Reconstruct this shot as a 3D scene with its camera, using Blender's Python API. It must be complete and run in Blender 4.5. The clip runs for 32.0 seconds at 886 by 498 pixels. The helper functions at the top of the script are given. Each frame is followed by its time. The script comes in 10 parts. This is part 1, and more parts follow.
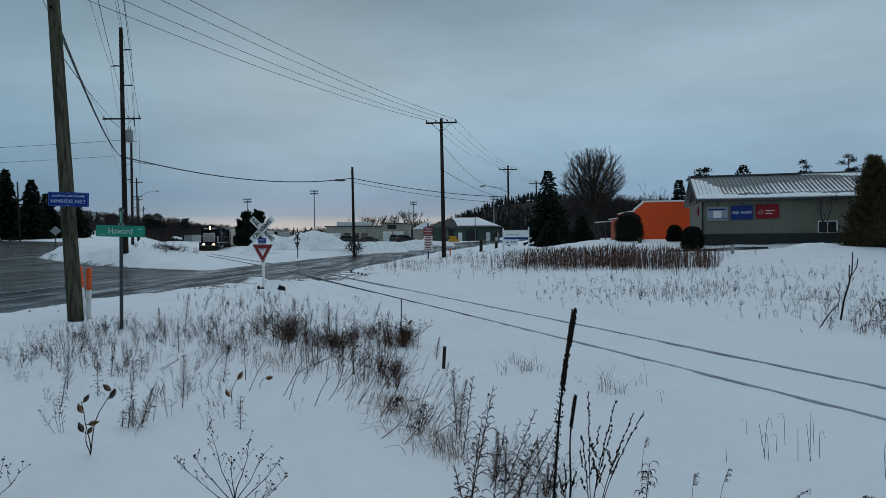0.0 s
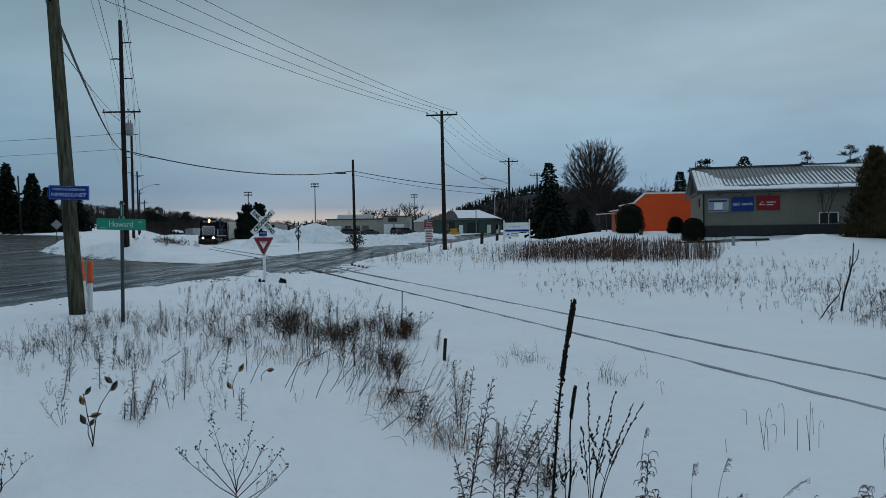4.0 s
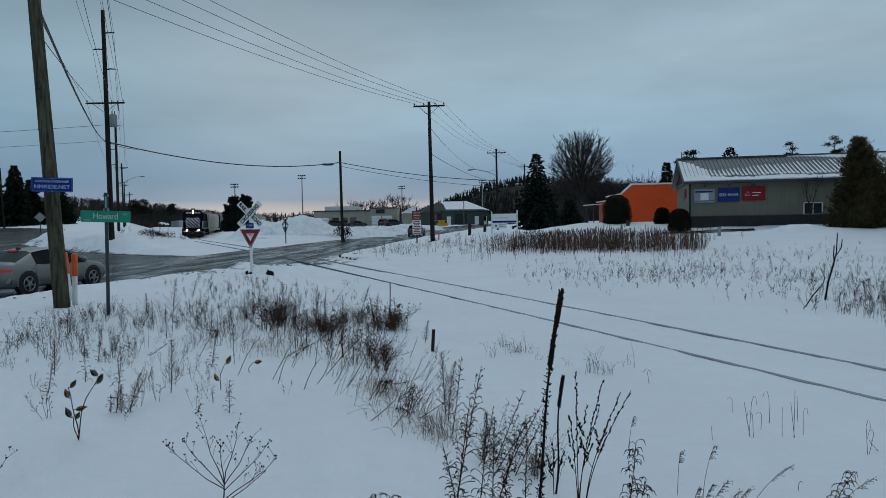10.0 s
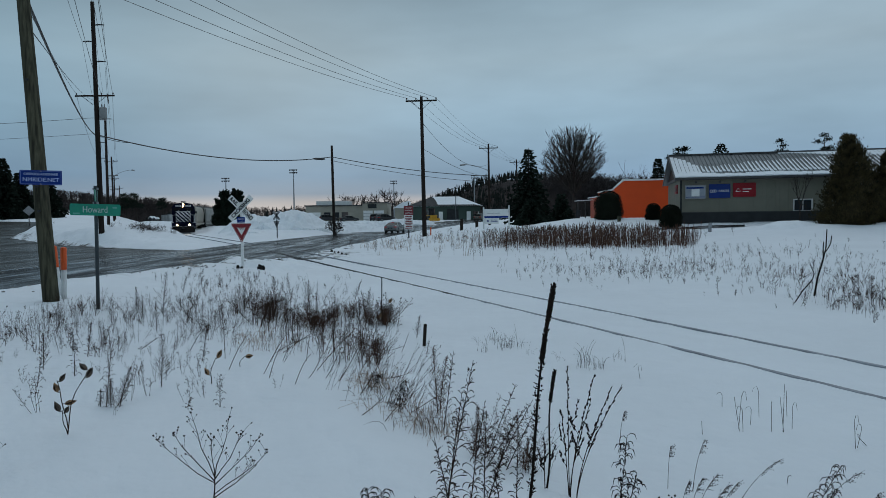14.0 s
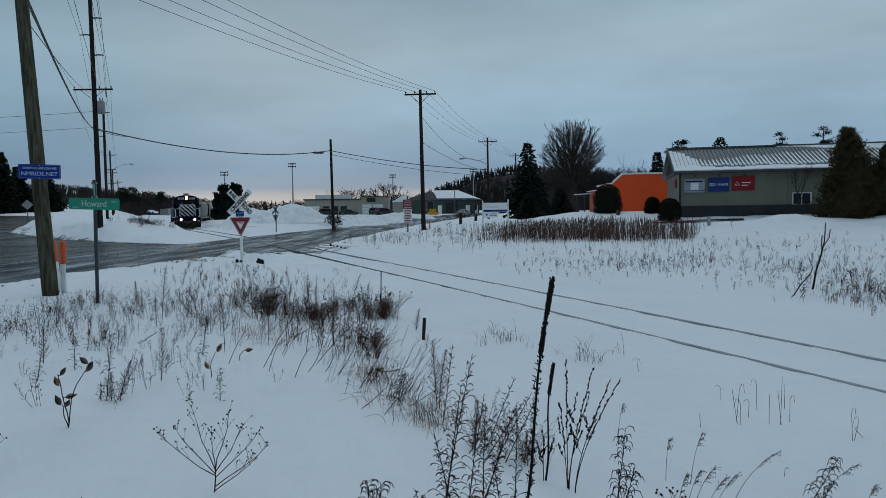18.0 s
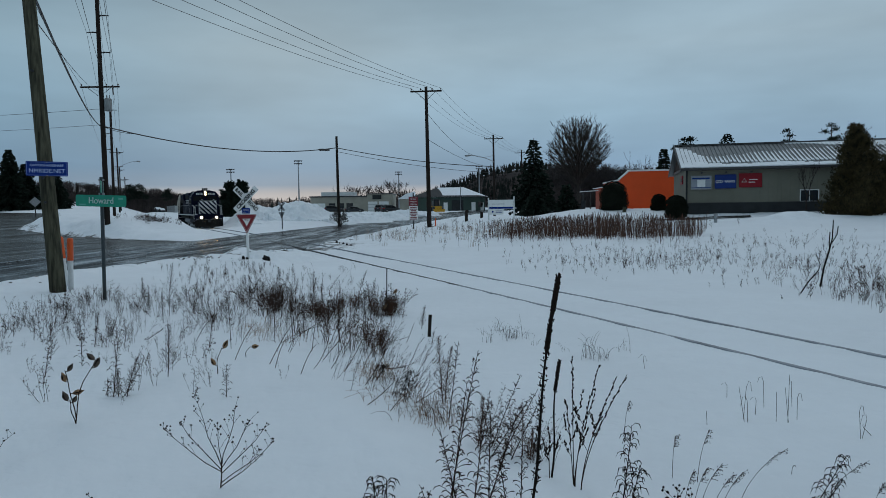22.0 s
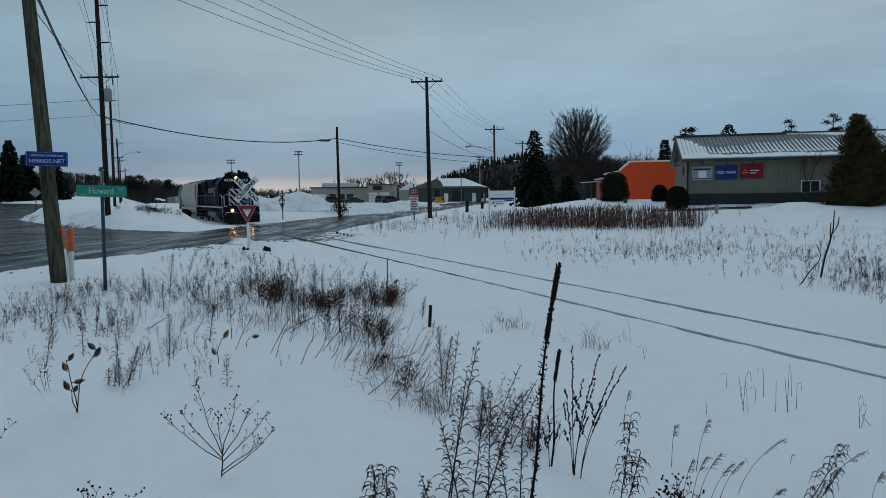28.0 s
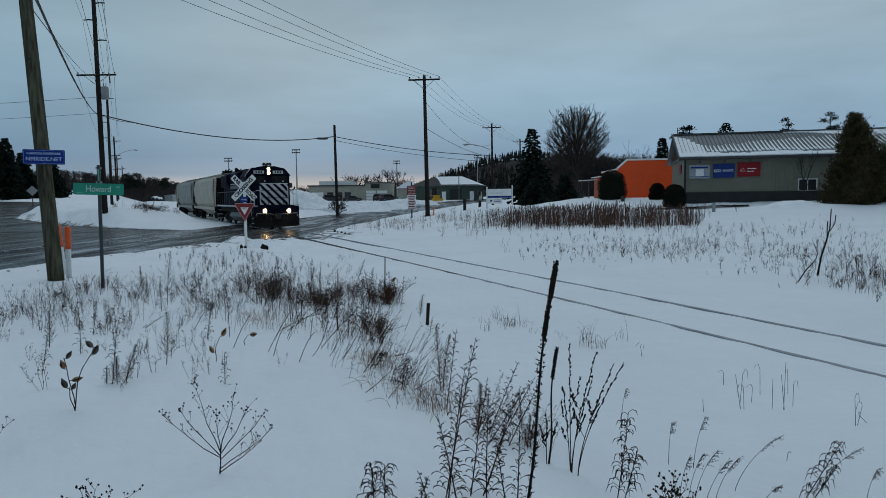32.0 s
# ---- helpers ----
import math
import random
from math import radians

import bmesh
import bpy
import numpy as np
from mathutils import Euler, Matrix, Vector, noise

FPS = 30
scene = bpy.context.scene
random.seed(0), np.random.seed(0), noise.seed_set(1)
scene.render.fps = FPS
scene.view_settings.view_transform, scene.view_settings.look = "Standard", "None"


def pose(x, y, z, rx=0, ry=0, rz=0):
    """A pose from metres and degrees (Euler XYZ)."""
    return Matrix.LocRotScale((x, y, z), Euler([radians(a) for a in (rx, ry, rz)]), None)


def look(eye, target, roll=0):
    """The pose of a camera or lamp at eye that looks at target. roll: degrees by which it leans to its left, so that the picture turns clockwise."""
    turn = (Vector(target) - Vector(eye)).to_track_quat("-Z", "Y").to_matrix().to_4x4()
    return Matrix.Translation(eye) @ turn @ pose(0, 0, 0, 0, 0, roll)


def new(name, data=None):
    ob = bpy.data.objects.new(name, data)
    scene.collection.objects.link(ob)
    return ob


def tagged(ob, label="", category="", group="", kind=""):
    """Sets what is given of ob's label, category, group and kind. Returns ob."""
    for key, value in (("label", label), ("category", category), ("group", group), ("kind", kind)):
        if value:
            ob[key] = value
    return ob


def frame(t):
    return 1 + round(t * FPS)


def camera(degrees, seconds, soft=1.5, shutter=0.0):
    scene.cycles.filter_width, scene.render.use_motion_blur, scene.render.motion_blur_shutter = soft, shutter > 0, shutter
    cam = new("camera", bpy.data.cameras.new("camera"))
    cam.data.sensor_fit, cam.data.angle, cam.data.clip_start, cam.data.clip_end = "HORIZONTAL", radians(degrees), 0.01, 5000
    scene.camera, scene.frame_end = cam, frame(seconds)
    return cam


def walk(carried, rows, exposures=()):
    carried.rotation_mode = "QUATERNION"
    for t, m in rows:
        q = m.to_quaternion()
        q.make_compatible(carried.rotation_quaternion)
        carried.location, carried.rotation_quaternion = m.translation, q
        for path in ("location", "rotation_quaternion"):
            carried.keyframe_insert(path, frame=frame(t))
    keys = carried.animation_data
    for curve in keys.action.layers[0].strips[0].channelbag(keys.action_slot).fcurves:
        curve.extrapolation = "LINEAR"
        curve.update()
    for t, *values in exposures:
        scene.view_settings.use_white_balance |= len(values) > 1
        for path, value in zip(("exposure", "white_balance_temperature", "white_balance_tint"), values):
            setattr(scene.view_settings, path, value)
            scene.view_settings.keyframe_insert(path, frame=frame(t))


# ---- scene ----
cam = camera(66.3, 32.0, soft=0.65)
PATH = [
    (0, look((-0.007, -0.002, 2.086), (-2.331, 99.958, 0.431), -0.547)),
    (0.5, look((-0.006, -0.014, 2.087), (-2.260, 99.950, 0.631), -0.576)),
    (1, look((-0.001, -0.023, 2.085), (-2.243, 99.938, 0.459), -0.672)),
    (1.5, look((0.001, -0.028, 2.085), (-2.196, 99.932, 0.325), -0.675)),
    (2, look((-0.001, -0.026, 2.083), (-2.280, 99.930, 0.181), -0.650)),
    (2.5, look((0.001, -0.018, 2.083), (-2.395, 99.933, 0.067), -0.693)),
    (3, look((0.002, -0.015, 2.082), (-2.529, 99.928, -0.182), -0.694)),
    (3.5, look((0.002, -0.009, 2.079), (-2.544, 99.926, -0.457), -0.705)),
    (5.5, look((-0.004, -0.006, 2.079), (-1.880, 99.927, -1.087), -0.724)),
    (6, look((-0.003, -0.005, 2.075), (-1.695, 99.926, -1.227), -0.675)),
    (6.5, look((-0.003, -0.002, 2.073), (-1.434, 99.930, -1.317), -0.724)),
    (7, look((-0.000, -0.003, 2.073), (-1.169, 99.932, -1.360), -0.725)),
    (7.5, look((0.001, -0.004, 2.073), (-1.210, 99.925, -1.485), -0.824)),
    (8, look((0.003, -0.006, 2.074), (-1.146, 99.920, -1.592), -0.778)),
    (8.5, look((0.001, -0.001, 2.074), (-1.009, 99.920, -1.752), -0.791)),
    (9, look((0.001, 0.006, 2.073), (-0.908, 99.929, -1.755), -0.842)),
    (9.5, look((0.002, -0.000, 2.072), (-0.815, 99.920, -1.840), -0.930)),
    (10, look((0.002, 0.002, 2.071), (-0.707, 99.919, -1.954), -0.919)),
    (10.5, look((0.003, 0.008, 2.069), (-0.519, 99.920, -2.092), -0.986)),
    (11, look((0.001, 0.013, 2.068), (-0.258, 99.918, -2.276), -0.907)),
    (11.5, look((0.001, 0.014, 2.065), (0.111, 99.913, -2.415), -0.870)),
    (12, look((0.001, 0.017, 2.067), (0.288, 99.911, -2.525), -0.873)),
    (12.5, look((-0.001, 0.014, 2.066), (0.371, 99.906, -2.553), -0.863)),
    (13, look((0.002, 0.007, 2.068), (0.494, 99.898, -2.577), -0.834)),
    (13.5, look((-0.001, 0.010, 2.066), (0.495, 99.896, -2.679), -0.804)),
    (14, look((-0.001, 0.010, 2.064), (0.491, 99.896, -2.691), -0.690)),
    (14.5, look((0.001, 0.008, 2.067), (0.501, 99.890, -2.777), -0.769)),
    (16.5, look((-0.003, 0.013, 2.064), (0.551, 99.867, -3.314), -0.822)),
    (17, look((-0.003, 0.009, 2.065), (0.606, 99.859, -3.388), -0.779)),
    (17.5, look((-0.004, 0.004, 2.065), (0.691, 99.852, -3.397), -0.740)),
    (18, look((-0.002, -0.002, 2.065), (0.617, 99.836, -3.605), -0.729)),
    (18.5, look((-0.001, -0.001, 2.062), (0.414, 99.829, -3.764), -0.735)),
    (19, look((0.003, -0.003, 2.061), (0.374, 99.819, -3.886), -0.742)),
    (19.5, look((-0.001, 0.004, 2.060), (0.366, 99.825, -3.906), -0.700)),
    (20, look((-0.003, -0.002, 2.062), (0.169, 99.820, -3.906), -0.749)),
    (20.5, look((-0.001, 0.000, 2.064), (-0.002, 99.823, -3.886), -0.713)),
    (21, look((-0.005, 0.003, 2.063), (0.010, 99.826, -3.891), -0.651)),
    (21.5, look((-0.005, 0.002, 2.062), (-0.069, 99.817, -4.004), -0.696)),
    (22, look((-0.002, 0.006, 2.061), (-0.239, 99.821, -4.020), -0.737)),
    (22.5, look((-0.005, 0.009, 2.060), (-0.244, 99.814, -4.179), -0.765)),
    (23, look((-0.010, 0.013, 2.057), (-0.231, 99.804, -4.407), -0.696)),
    (23.5, look((-0.010, 0.010, 2.059), (-0.330, 99.776, -4.767), -0.648)),
    (24, look((-0.008, 0.009, 2.059), (-0.428, 99.758, -5.008), -0.743)),
    (24.5, look((-0.009, 0.013, 2.057), (-0.454, 99.741, -5.304), -0.712)),
    (25, look((-0.013, 0.010, 2.053), (-0.443, 99.726, -5.464), -0.759)),
    (25.5, look((-0.008, 0.009, 2.054), (-0.488, 99.717, -5.567), -0.743)),
    (27.5, look((-0.005, 0.000, 2.055), (-0.404, 99.726, -5.325), -0.747)),
    (28, look((0.001, 0.009, 2.051), (-0.340, 99.734, -5.353), -0.717)),
    (28.5, look((-0.000, 0.010, 2.052), (-0.266, 99.732, -5.384), -0.687)),
    (29, look((-0.003, 0.009, 2.056), (-0.282, 99.731, -5.392), -0.698)),
    (29.5, look((0.000, 0.017, 2.053), (-0.182, 99.742, -5.361), -0.687)),
    (30, look((-0.005, 0.014, 2.049), (-0.084, 99.742, -5.323), -0.632)),
    (30.5, look((-0.001, 0.009, 2.050), (-0.131, 99.727, -5.441), -0.703)),
    (31, look((-0.000, 0.003, 2.050), (-0.174, 99.715, -5.528), -0.745)),
    (31.5, look((0.003, 0.001, 2.053), (-0.123, 99.708, -5.597), -0.724)),
    (32, look((0.000, 0.000, 2.050), (0.000, 99.705, -5.622), -0.700))]
walk(cam, PATH)


# ---- world and light ----
def sky_world():
    world = bpy.data.worlds.new("overcast_dusk")
    world.use_nodes = True
    nt = world.node_tree
    nt.nodes.clear()
    N, L = nt.nodes.new, nt.links.new
    out, bg = N("ShaderNodeOutputWorld"), N("ShaderNodeBackground")
    sky = N("ShaderNodeTexSky")
    sky.sky_type, sky.sun_disc = "NISHITA", False
    sky.sun_elevation, sky.sun_rotation = radians(14), radians(-14)
    sky.air_density, sky.dust_density = 1.0, 3.0
    dim = N("ShaderNodeMix")
    dim.data_type, dim.blend_type = "RGBA", "MULTIPLY"
    dim.inputs[0].default_value = 1.0
    dim.inputs[7].default_value = (0.05, 0.05, 0.05, 1)
    L(sky.outputs[0], dim.inputs[6])
    tc = N("ShaderNodeTexCoord")
    sep = N("ShaderNodeSeparateXYZ")
    L(tc.outputs["Generated"], sep.inputs[0])
    # cloud deck: colour by height above the horizon
    ramp = N("ShaderNodeValToRGB")
    el = ramp.color_ramp.elements
    stops = ((0.0, (0.41, 0.39, 0.385)), (0.016, (0.445, 0.428, 0.425)), (0.025, (0.36, 0.372, 0.395)), (0.035, (0.200, 0.276, 0.360)),
             (0.06, (0.156, 0.258, 0.366)), (0.13, (0.204, 0.322, 0.420)), (0.22, (0.225, 0.325, 0.396)), (0.36, (0.158, 0.245, 0.310)), (1.0, (0.305, 0.386, 0.457)))
    while len(el) < len(stops):
        el.new(0.5)
    for e, (p, c) in zip(el, stops):
        e.position, e.color = p, (*c, 1)
    L(sep.outputs[2], ramp.inputs[0])
    # broad soft cloud bands, stretched along the horizon
    mp = N("ShaderNodeMapping")
    mp.inputs["Scale"].default_value = (1.3, 1.0, 4.5)
    L(tc.outputs["Generated"], mp.inputs[0])
    noise_tex = N("ShaderNodeTexNoise")
    noise_tex.inputs["Scale"].default_value = 2.3
    noise_tex.inputs["Detail"].default_value = 4.0
    L(mp.outputs[0], noise_tex.inputs["Vector"])
    band = N("ShaderNodeMapRange")
    for i, v in ((1, 0.3), (2, 0.7), (3, 0.86), (4, 1.14)):
        band.inputs[i].default_value = v
    L(noise_tex.outputs[0], band.inputs[0])
    # the deck is thinner, so brighter and greyer, to the east side of the view
    east = N("ShaderNodeMapRange")
    for i, v in ((1, -0.6), (2, 0.6), (3, 0.0), (4, 1.0)):
        east.inputs[i].default_value = v
    L(sep.outputs[0], east.inputs[0])
    side = N("ShaderNodeMix")
    side.data_type = "RGBA"
    side.inputs[6].default_value, side.inputs[7].default_value = (0.80, 0.85, 0.87, 1), (1.28, 1.18, 1.14, 1)
    L(east.outputs[0], side.inputs[0])
    tint = N("ShaderNodeMix")
    tint.data_type, tint.blend_type = "RGBA", "MULTIPLY"
    tint.inputs[0].default_value = 1.0
    L(ramp.outputs[0], tint.inputs[6])
    L(side.outputs[2], tint.inputs[7])
    clouds = N("ShaderNodeMix")
    clouds.data_type, clouds.blend_type = "RGBA", "MULTIPLY"
    clouds.inputs[0].default_value = 1.0
    L(tint.outputs[2], clouds.inputs[6])
    L(band.outputs[0], clouds.inputs[7])
    mix = N("ShaderNodeMix")
    mix.data_type = "RGBA"
    mix.inputs[0].default_value = 0.985
    L(dim.outputs[2], mix.inputs[6])
    L(clouds.outputs[2], mix.inputs[7])
    L(mix.outputs[2], bg.inputs[0])
    bg.inputs[1].default_value = 1.15
    L(bg.outputs[0], out.inputs[0])
    scene.world = world


sky_world()
sun = new("sun", bpy.data.lights.new("sun", "SUN"))
sun.data.energy, sun.data.angle, sun.data.color = 0.25, radians(40), (0.97, 0.96, 1.0)
sun.matrix_world = look((0, 0, 60), (12, -48, 0))
scene.view_settings.exposure = 0.1


# ---- materials ----
def mat(name, col, rough=0.6, metal=0.0, var=0.25, scale=3.0, fine=40.0, bump=0.15, col2=None, emit=None, power=0.0, spec=0.5,
        stretch=(1, 1, 1), random_tint=0.0, dist=0.02):
    """A surface with stains at one scale and grain at another."""
    m = bpy.data.materials.new(name)
    m.use_nodes = True
    nt = m.node_tree
    b = nt.nodes["Principled BSDF"]
    N, L = nt.nodes.new, nt.links.new
    b.inputs["Roughness"].default_value, b.inputs["Metallic"].default_value = rough, metal
    b.inputs["Specular IOR Level"].default_value = spec
    tc, mp = N("ShaderNodeTexCoord"), N("ShaderNodeMapping")
    mp.inputs["Scale"].default_value = stretch
    L(tc.outputs["Object"], mp.inputs[0])
    big, small = N("ShaderNodeTexNoise"), N("ShaderNodeTexNoise")
    for t, s in ((big, scale), (small, fine)):
        t.inputs["Scale"].default_value, t.inputs["Detail"].default_value = s, 5.0
        L(mp.outputs[0], t.inputs["Vector"])
    dark = col2 or tuple(c * (1 - var) for c in col)
    ramp = N("ShaderNodeValToRGB")
    ramp.color_ramp.elements[0].position, ramp.color_ramp.elements[1].position = 0.35, 0.65
    ramp.color_ramp.elements[0].color, ramp.color_ramp.elements[1].color = (*dark, 1), (*col, 1)
    L(big.outputs[0], ramp.inputs[0])
    grain = N("ShaderNodeMapRange")
    grain.inputs[3].default_value, grain.inputs[4].default_value = 1 - var * 0.6, 1 + var * 0.5
    L(small.outputs[0], grain.inputs[0])
    mix = N("ShaderNodeMix")
    mix.data_type, mix.blend_type = "RGBA", "MULTIPLY"
    mix.inputs[0].default_value = 1.0
    L(ramp.outputs[0], mix.inputs[6])
    L(grain.outputs[0], mix.inputs[7])
    last = mix.outputs[2]
    if random_tint:
        oi, mr = N("ShaderNodeObjectInfo"), N("ShaderNodeMapRange")
        mr.inputs[3].default_value, mr.inputs[4].default_value = 1 - random_tint, 1 + random_tint
        L(oi.outputs["Random"], mr.inputs[0])
        tint = N("ShaderNodeMix")
        tint.data_type, tint.blend_type = "RGBA", "MULTIPLY"
        tint.inputs[0].default_value = 1.0
        L(last, tint.inputs[6])
        L(mr.outputs[0], tint.inputs[7])
        last = tint.outputs[2]
    L(last, b.inputs["Base Color"])
    if bump:
        bp = N("ShaderNodeBump")
        bp.inputs["Strength"].default_value, bp.inputs["Distance"].default_value = bump, dist
        L(small.outputs[0], bp.inputs["Height"])
        L(bp.outputs[0], b.inputs["Normal"])
    if emit:
        b.inputs["Emission Color"].default_value, b.inputs["Emission Strength"].default_value = (*emit, 1), power
    return m


def snow_mat():
    m = mat("snow", (0.825, 0.853, 0.885), 0.65, 0, 0.05, 0.35, 3.0, 0.0)
    nt = m.node_tree
    N, L = nt.nodes.new, nt.links.new
    tc = N("ShaderNodeTexCoord")
    h = None
    for s, d in ((0.5, 0.35), (2.2, 0.10), (9.0, 0.03), (60.0, 0.005)):
        t, bp = N("ShaderNodeTexNoise"), N("ShaderNodeBump")
        t.inputs["Scale"].default_value, t.inputs["Detail"].default_value = s, 3.0
        L(tc.outputs["Object"], t.inputs["Vector"])
        bp.inputs["Strength"].default_value, bp.inputs["Distance"].default_value = 0.5, d
        L(t.outputs[0], bp.inputs["Height"])
        if h:
            L(h.outputs[0], bp.inputs["Normal"])
        h = bp
    b = nt.nodes["Principled BSDF"]
    L(h.outputs[0], b.inputs["Normal"])
    # road grit thrown onto the banks
    at, grit, mul, mix = N("ShaderNodeAttribute"), N("ShaderNodeTexNoise"), N("ShaderNodeMath"), N("ShaderNodeMix")
    at.attribute_name = "grime"
    grit.inputs["Scale"].default_value, grit.inputs["Detail"].default_value = 2.5, 6.0
    L(tc.outputs["Object"], grit.inputs["Vector"])
    amount = N("ShaderNodeMapRange")
    amount.inputs[1].default_value, amount.inputs[2].default_value = 0.45, 0.9
    add = N("ShaderNodeMath")
    add.operation = "ADD"
    L(at.outputs["Fac"], add.inputs[0])
    sub = N("ShaderNodeMath")
    sub.operation = "MULTIPLY_ADD"
    sub.inputs[1].default_value, sub.inputs[2].default_value = 1.6, -0.62
    L(grit.outputs[0], sub.inputs[0])
    L(sub.outputs[0], add.inputs[1])
    mul.operation = "MULTIPLY"
    L(add.outputs[0], amount.inputs[0])
    L(amount.outputs[0], mul.inputs[0])
    step = N("ShaderNodeMapRange")
    step.inputs[1].default_value, step.inputs[2].default_value = 0.02, 0.35
    L(at.outputs["Fac"], step.inputs[0])
    L(step.outputs[0], mul.inputs[1])
    mix.data_type = "RGBA"
    mix.inputs[7].default_value = (0.060, 0.053, 0.046, 1)
    was = b.inputs["Base Color"].links[0].from_socket
    L(was, mix.inputs[6])
    L(mul.outputs[0], mix.inputs[0])
    L(mix.outputs[2], b.inputs["Base Color"])
    return m


def wet_road_mat(name, turn, wet_most, dark, pale):
    """Asphalt, partly under a film of water, with wheel tracks and thin slush drawn out along the road."""
    m = bpy.data.materials.new(name)
    m.use_nodes = True
    nt = m.node_tree
    N, L = nt.nodes.new, nt.links.new
    wet = nt.nodes["Principled BSDF"]
    tc, mp, mp2 = N("ShaderNodeTexCoord"), N("ShaderNodeMapping"), N("ShaderNodeMapping")
    mp.inputs["Rotation"].default_value = (0, 0, radians(turn))
    mp.inputs["Scale"].default_value = (1.0, 0.055, 1.0)
    L(tc.outputs["Object"], mp.inputs[0])
    L(tc.outputs["Object"], mp2.inputs[0])

    def tex(scale, vec, detail=6.0):
        t = N("ShaderNodeTexNoise")
        t.inputs["Scale"].default_value, t.inputs["Detail"].default_value = scale, detail
        L(vec.outputs[0], t.inputs["Vector"])
        return t.outputs[0]

    def ranged(v, lo, hi, a, b):
        r = N("ShaderNodeMapRange")
        r.interpolation_type = "SMOOTHSTEP"
        for i, q in ((1, lo), (2, hi), (3, a), (4, b)):
            r.inputs[i].default_value = q
        L(v, r.inputs[0])
        return r.outputs[0]

    def math2(op, a, b):
        n = N("ShaderNodeMath")
        n.operation = op
        L(a, n.inputs[0])
        if hasattr(b, "node"):
            L(b, n.inputs[1])
        else:
            n.inputs[1].default_value = b
        return n.outputs[0]

    streak, lane, blotch, grit = tex(2.6, mp), tex(0.9, mp, 4.0), tex(0.30, mp2), tex(24.0, mp2)
    film = math2("ADD", math2("MULTIPLY", streak, 0.6), math2("ADD", math2("MULTIPLY", lane, 0.6), math2("MULTIPLY", blotch, 0.4)))
    film = ranged(film, 0.62, 0.98, 0.20, wet_most)
    slush = ranged(math2("ADD", math2("MULTIPLY", streak, 0.7), math2("ADD", math2("MULTIPLY", lane, 0.6), math2("MULTIPLY", blotch, 0.5))), 0.88, 1.12, 0.0, 0.8)
    slush = math2("MULTIPLY", slush, ranged(grit, 0.30, 0.6, 0.25, 1.0))
    col = N("ShaderNodeMix")
    col.data_type = "RGBA"
    col.inputs[6].default_value, col.inputs[7].default_value = (*dark, 1), (*pale, 1)
    L(slush, col.inputs[0])
    bp = N("ShaderNodeBump")
    bp.inputs["Strength"].default_value, bp.inputs["Distance"].default_value = 0.4, 0.02
    L(grit, bp.inputs["Height"])
    L(col.outputs[2], wet.inputs["Base Color"])
    L(bp.outputs[0], wet.inputs["Normal"])
    wet.inputs["Roughness"].default_value = 0.22
    wet.inputs["Specular IOR Level"].default_value = 0.35
    dry, mix = N("ShaderNodeBsdfDiffuse"), N("ShaderNodeMixShader")
    L(col.outputs[2], dry.inputs[0])
    L(bp.outputs[0], dry.inputs["Normal"])
    L(film, mix.inputs[0])
    L(dry.outputs[0], mix.inputs[1])
    L(wet.outputs[0], mix.inputs[2])
    L(mix.outputs[0], nt.nodes["Material Output"].inputs[0])
    return m


M = {
    "snow": snow_mat(),
    "road": wet_road_mat("wet_asphalt", 6.5, 0.92, (0.034, 0.034, 0.035), (0.34, 0.35, 0.365)),
    "dirty_snow": mat("dirty_snow", (0.42, 0.40, 0.38), 0.8, 0, 0.5, 2.0, 14, 0.6, (0.10, 0.095, 0.09)),
    "rail": mat("dark_swept_rail", (0.10, 0.10, 0.105), 0.6, 0.0, 0.3, 0.9, 12, 0.3, (0.03, 0.028, 0.027), spec=0.3),
    "snowy_rail": mat("rail_under_thin_snow", (0.37, 0.385, 0.41), 0.8, 0.0, 0.2, 2.5, 14, 0.4, (0.26, 0.27, 0.29), spec=0.2),
    "dusted_rail": mat("rail_powdered_with_snow", (0.40, 0.42, 0.45), 0.8, 0.0, 0.3, 0.8, 14, 0.3, (0.15, 0.15, 0.16), spec=0.2),
    "side_asphalt": wet_road_mat("damp_brown_asphalt", -49, 0.55, (0.050, 0.047, 0.043), (0.15, 0.145, 0.14)),
    "pole_wood": mat("weathered_pole_wood", (0.105, 0.100, 0.068), 0.9, 0, 0.55, 16, 70, 0.8, (0.034, 0.033, 0.024), stretch=(1, 1, 0.05), spec=0.1),
    "dark_wood": mat("dark_creosote_wood", (0.036, 0.028, 0.024), 0.9, 0, 0.4, 4, 35, 0.4, stretch=(1, 1, 0.1), spec=0.1),
    "wire": mat("black_wire", (0.02, 0.02, 0.022), 0.5, 0, 0.2, 5, 30, 0),
    "steel": mat("galvanised_steel", (0.30, 0.31, 0.32), 0.45, 0.8, 0.25, 4, 40, 0.1),
    "dark_steel": mat("dark_steel", (0.04, 0.042, 0.045), 0.55, 0.5, 0.35, 3, 30, 0.2),
    "white_paint": mat("white_paint", (0.72, 0.73, 0.72), 0.5, 0, 0.15, 3, 25, 0.1),
    "black": mat("black_paint", (0.015, 0.015, 0.017), 0.5, 0, 0.3, 3, 25, 0.1),
}


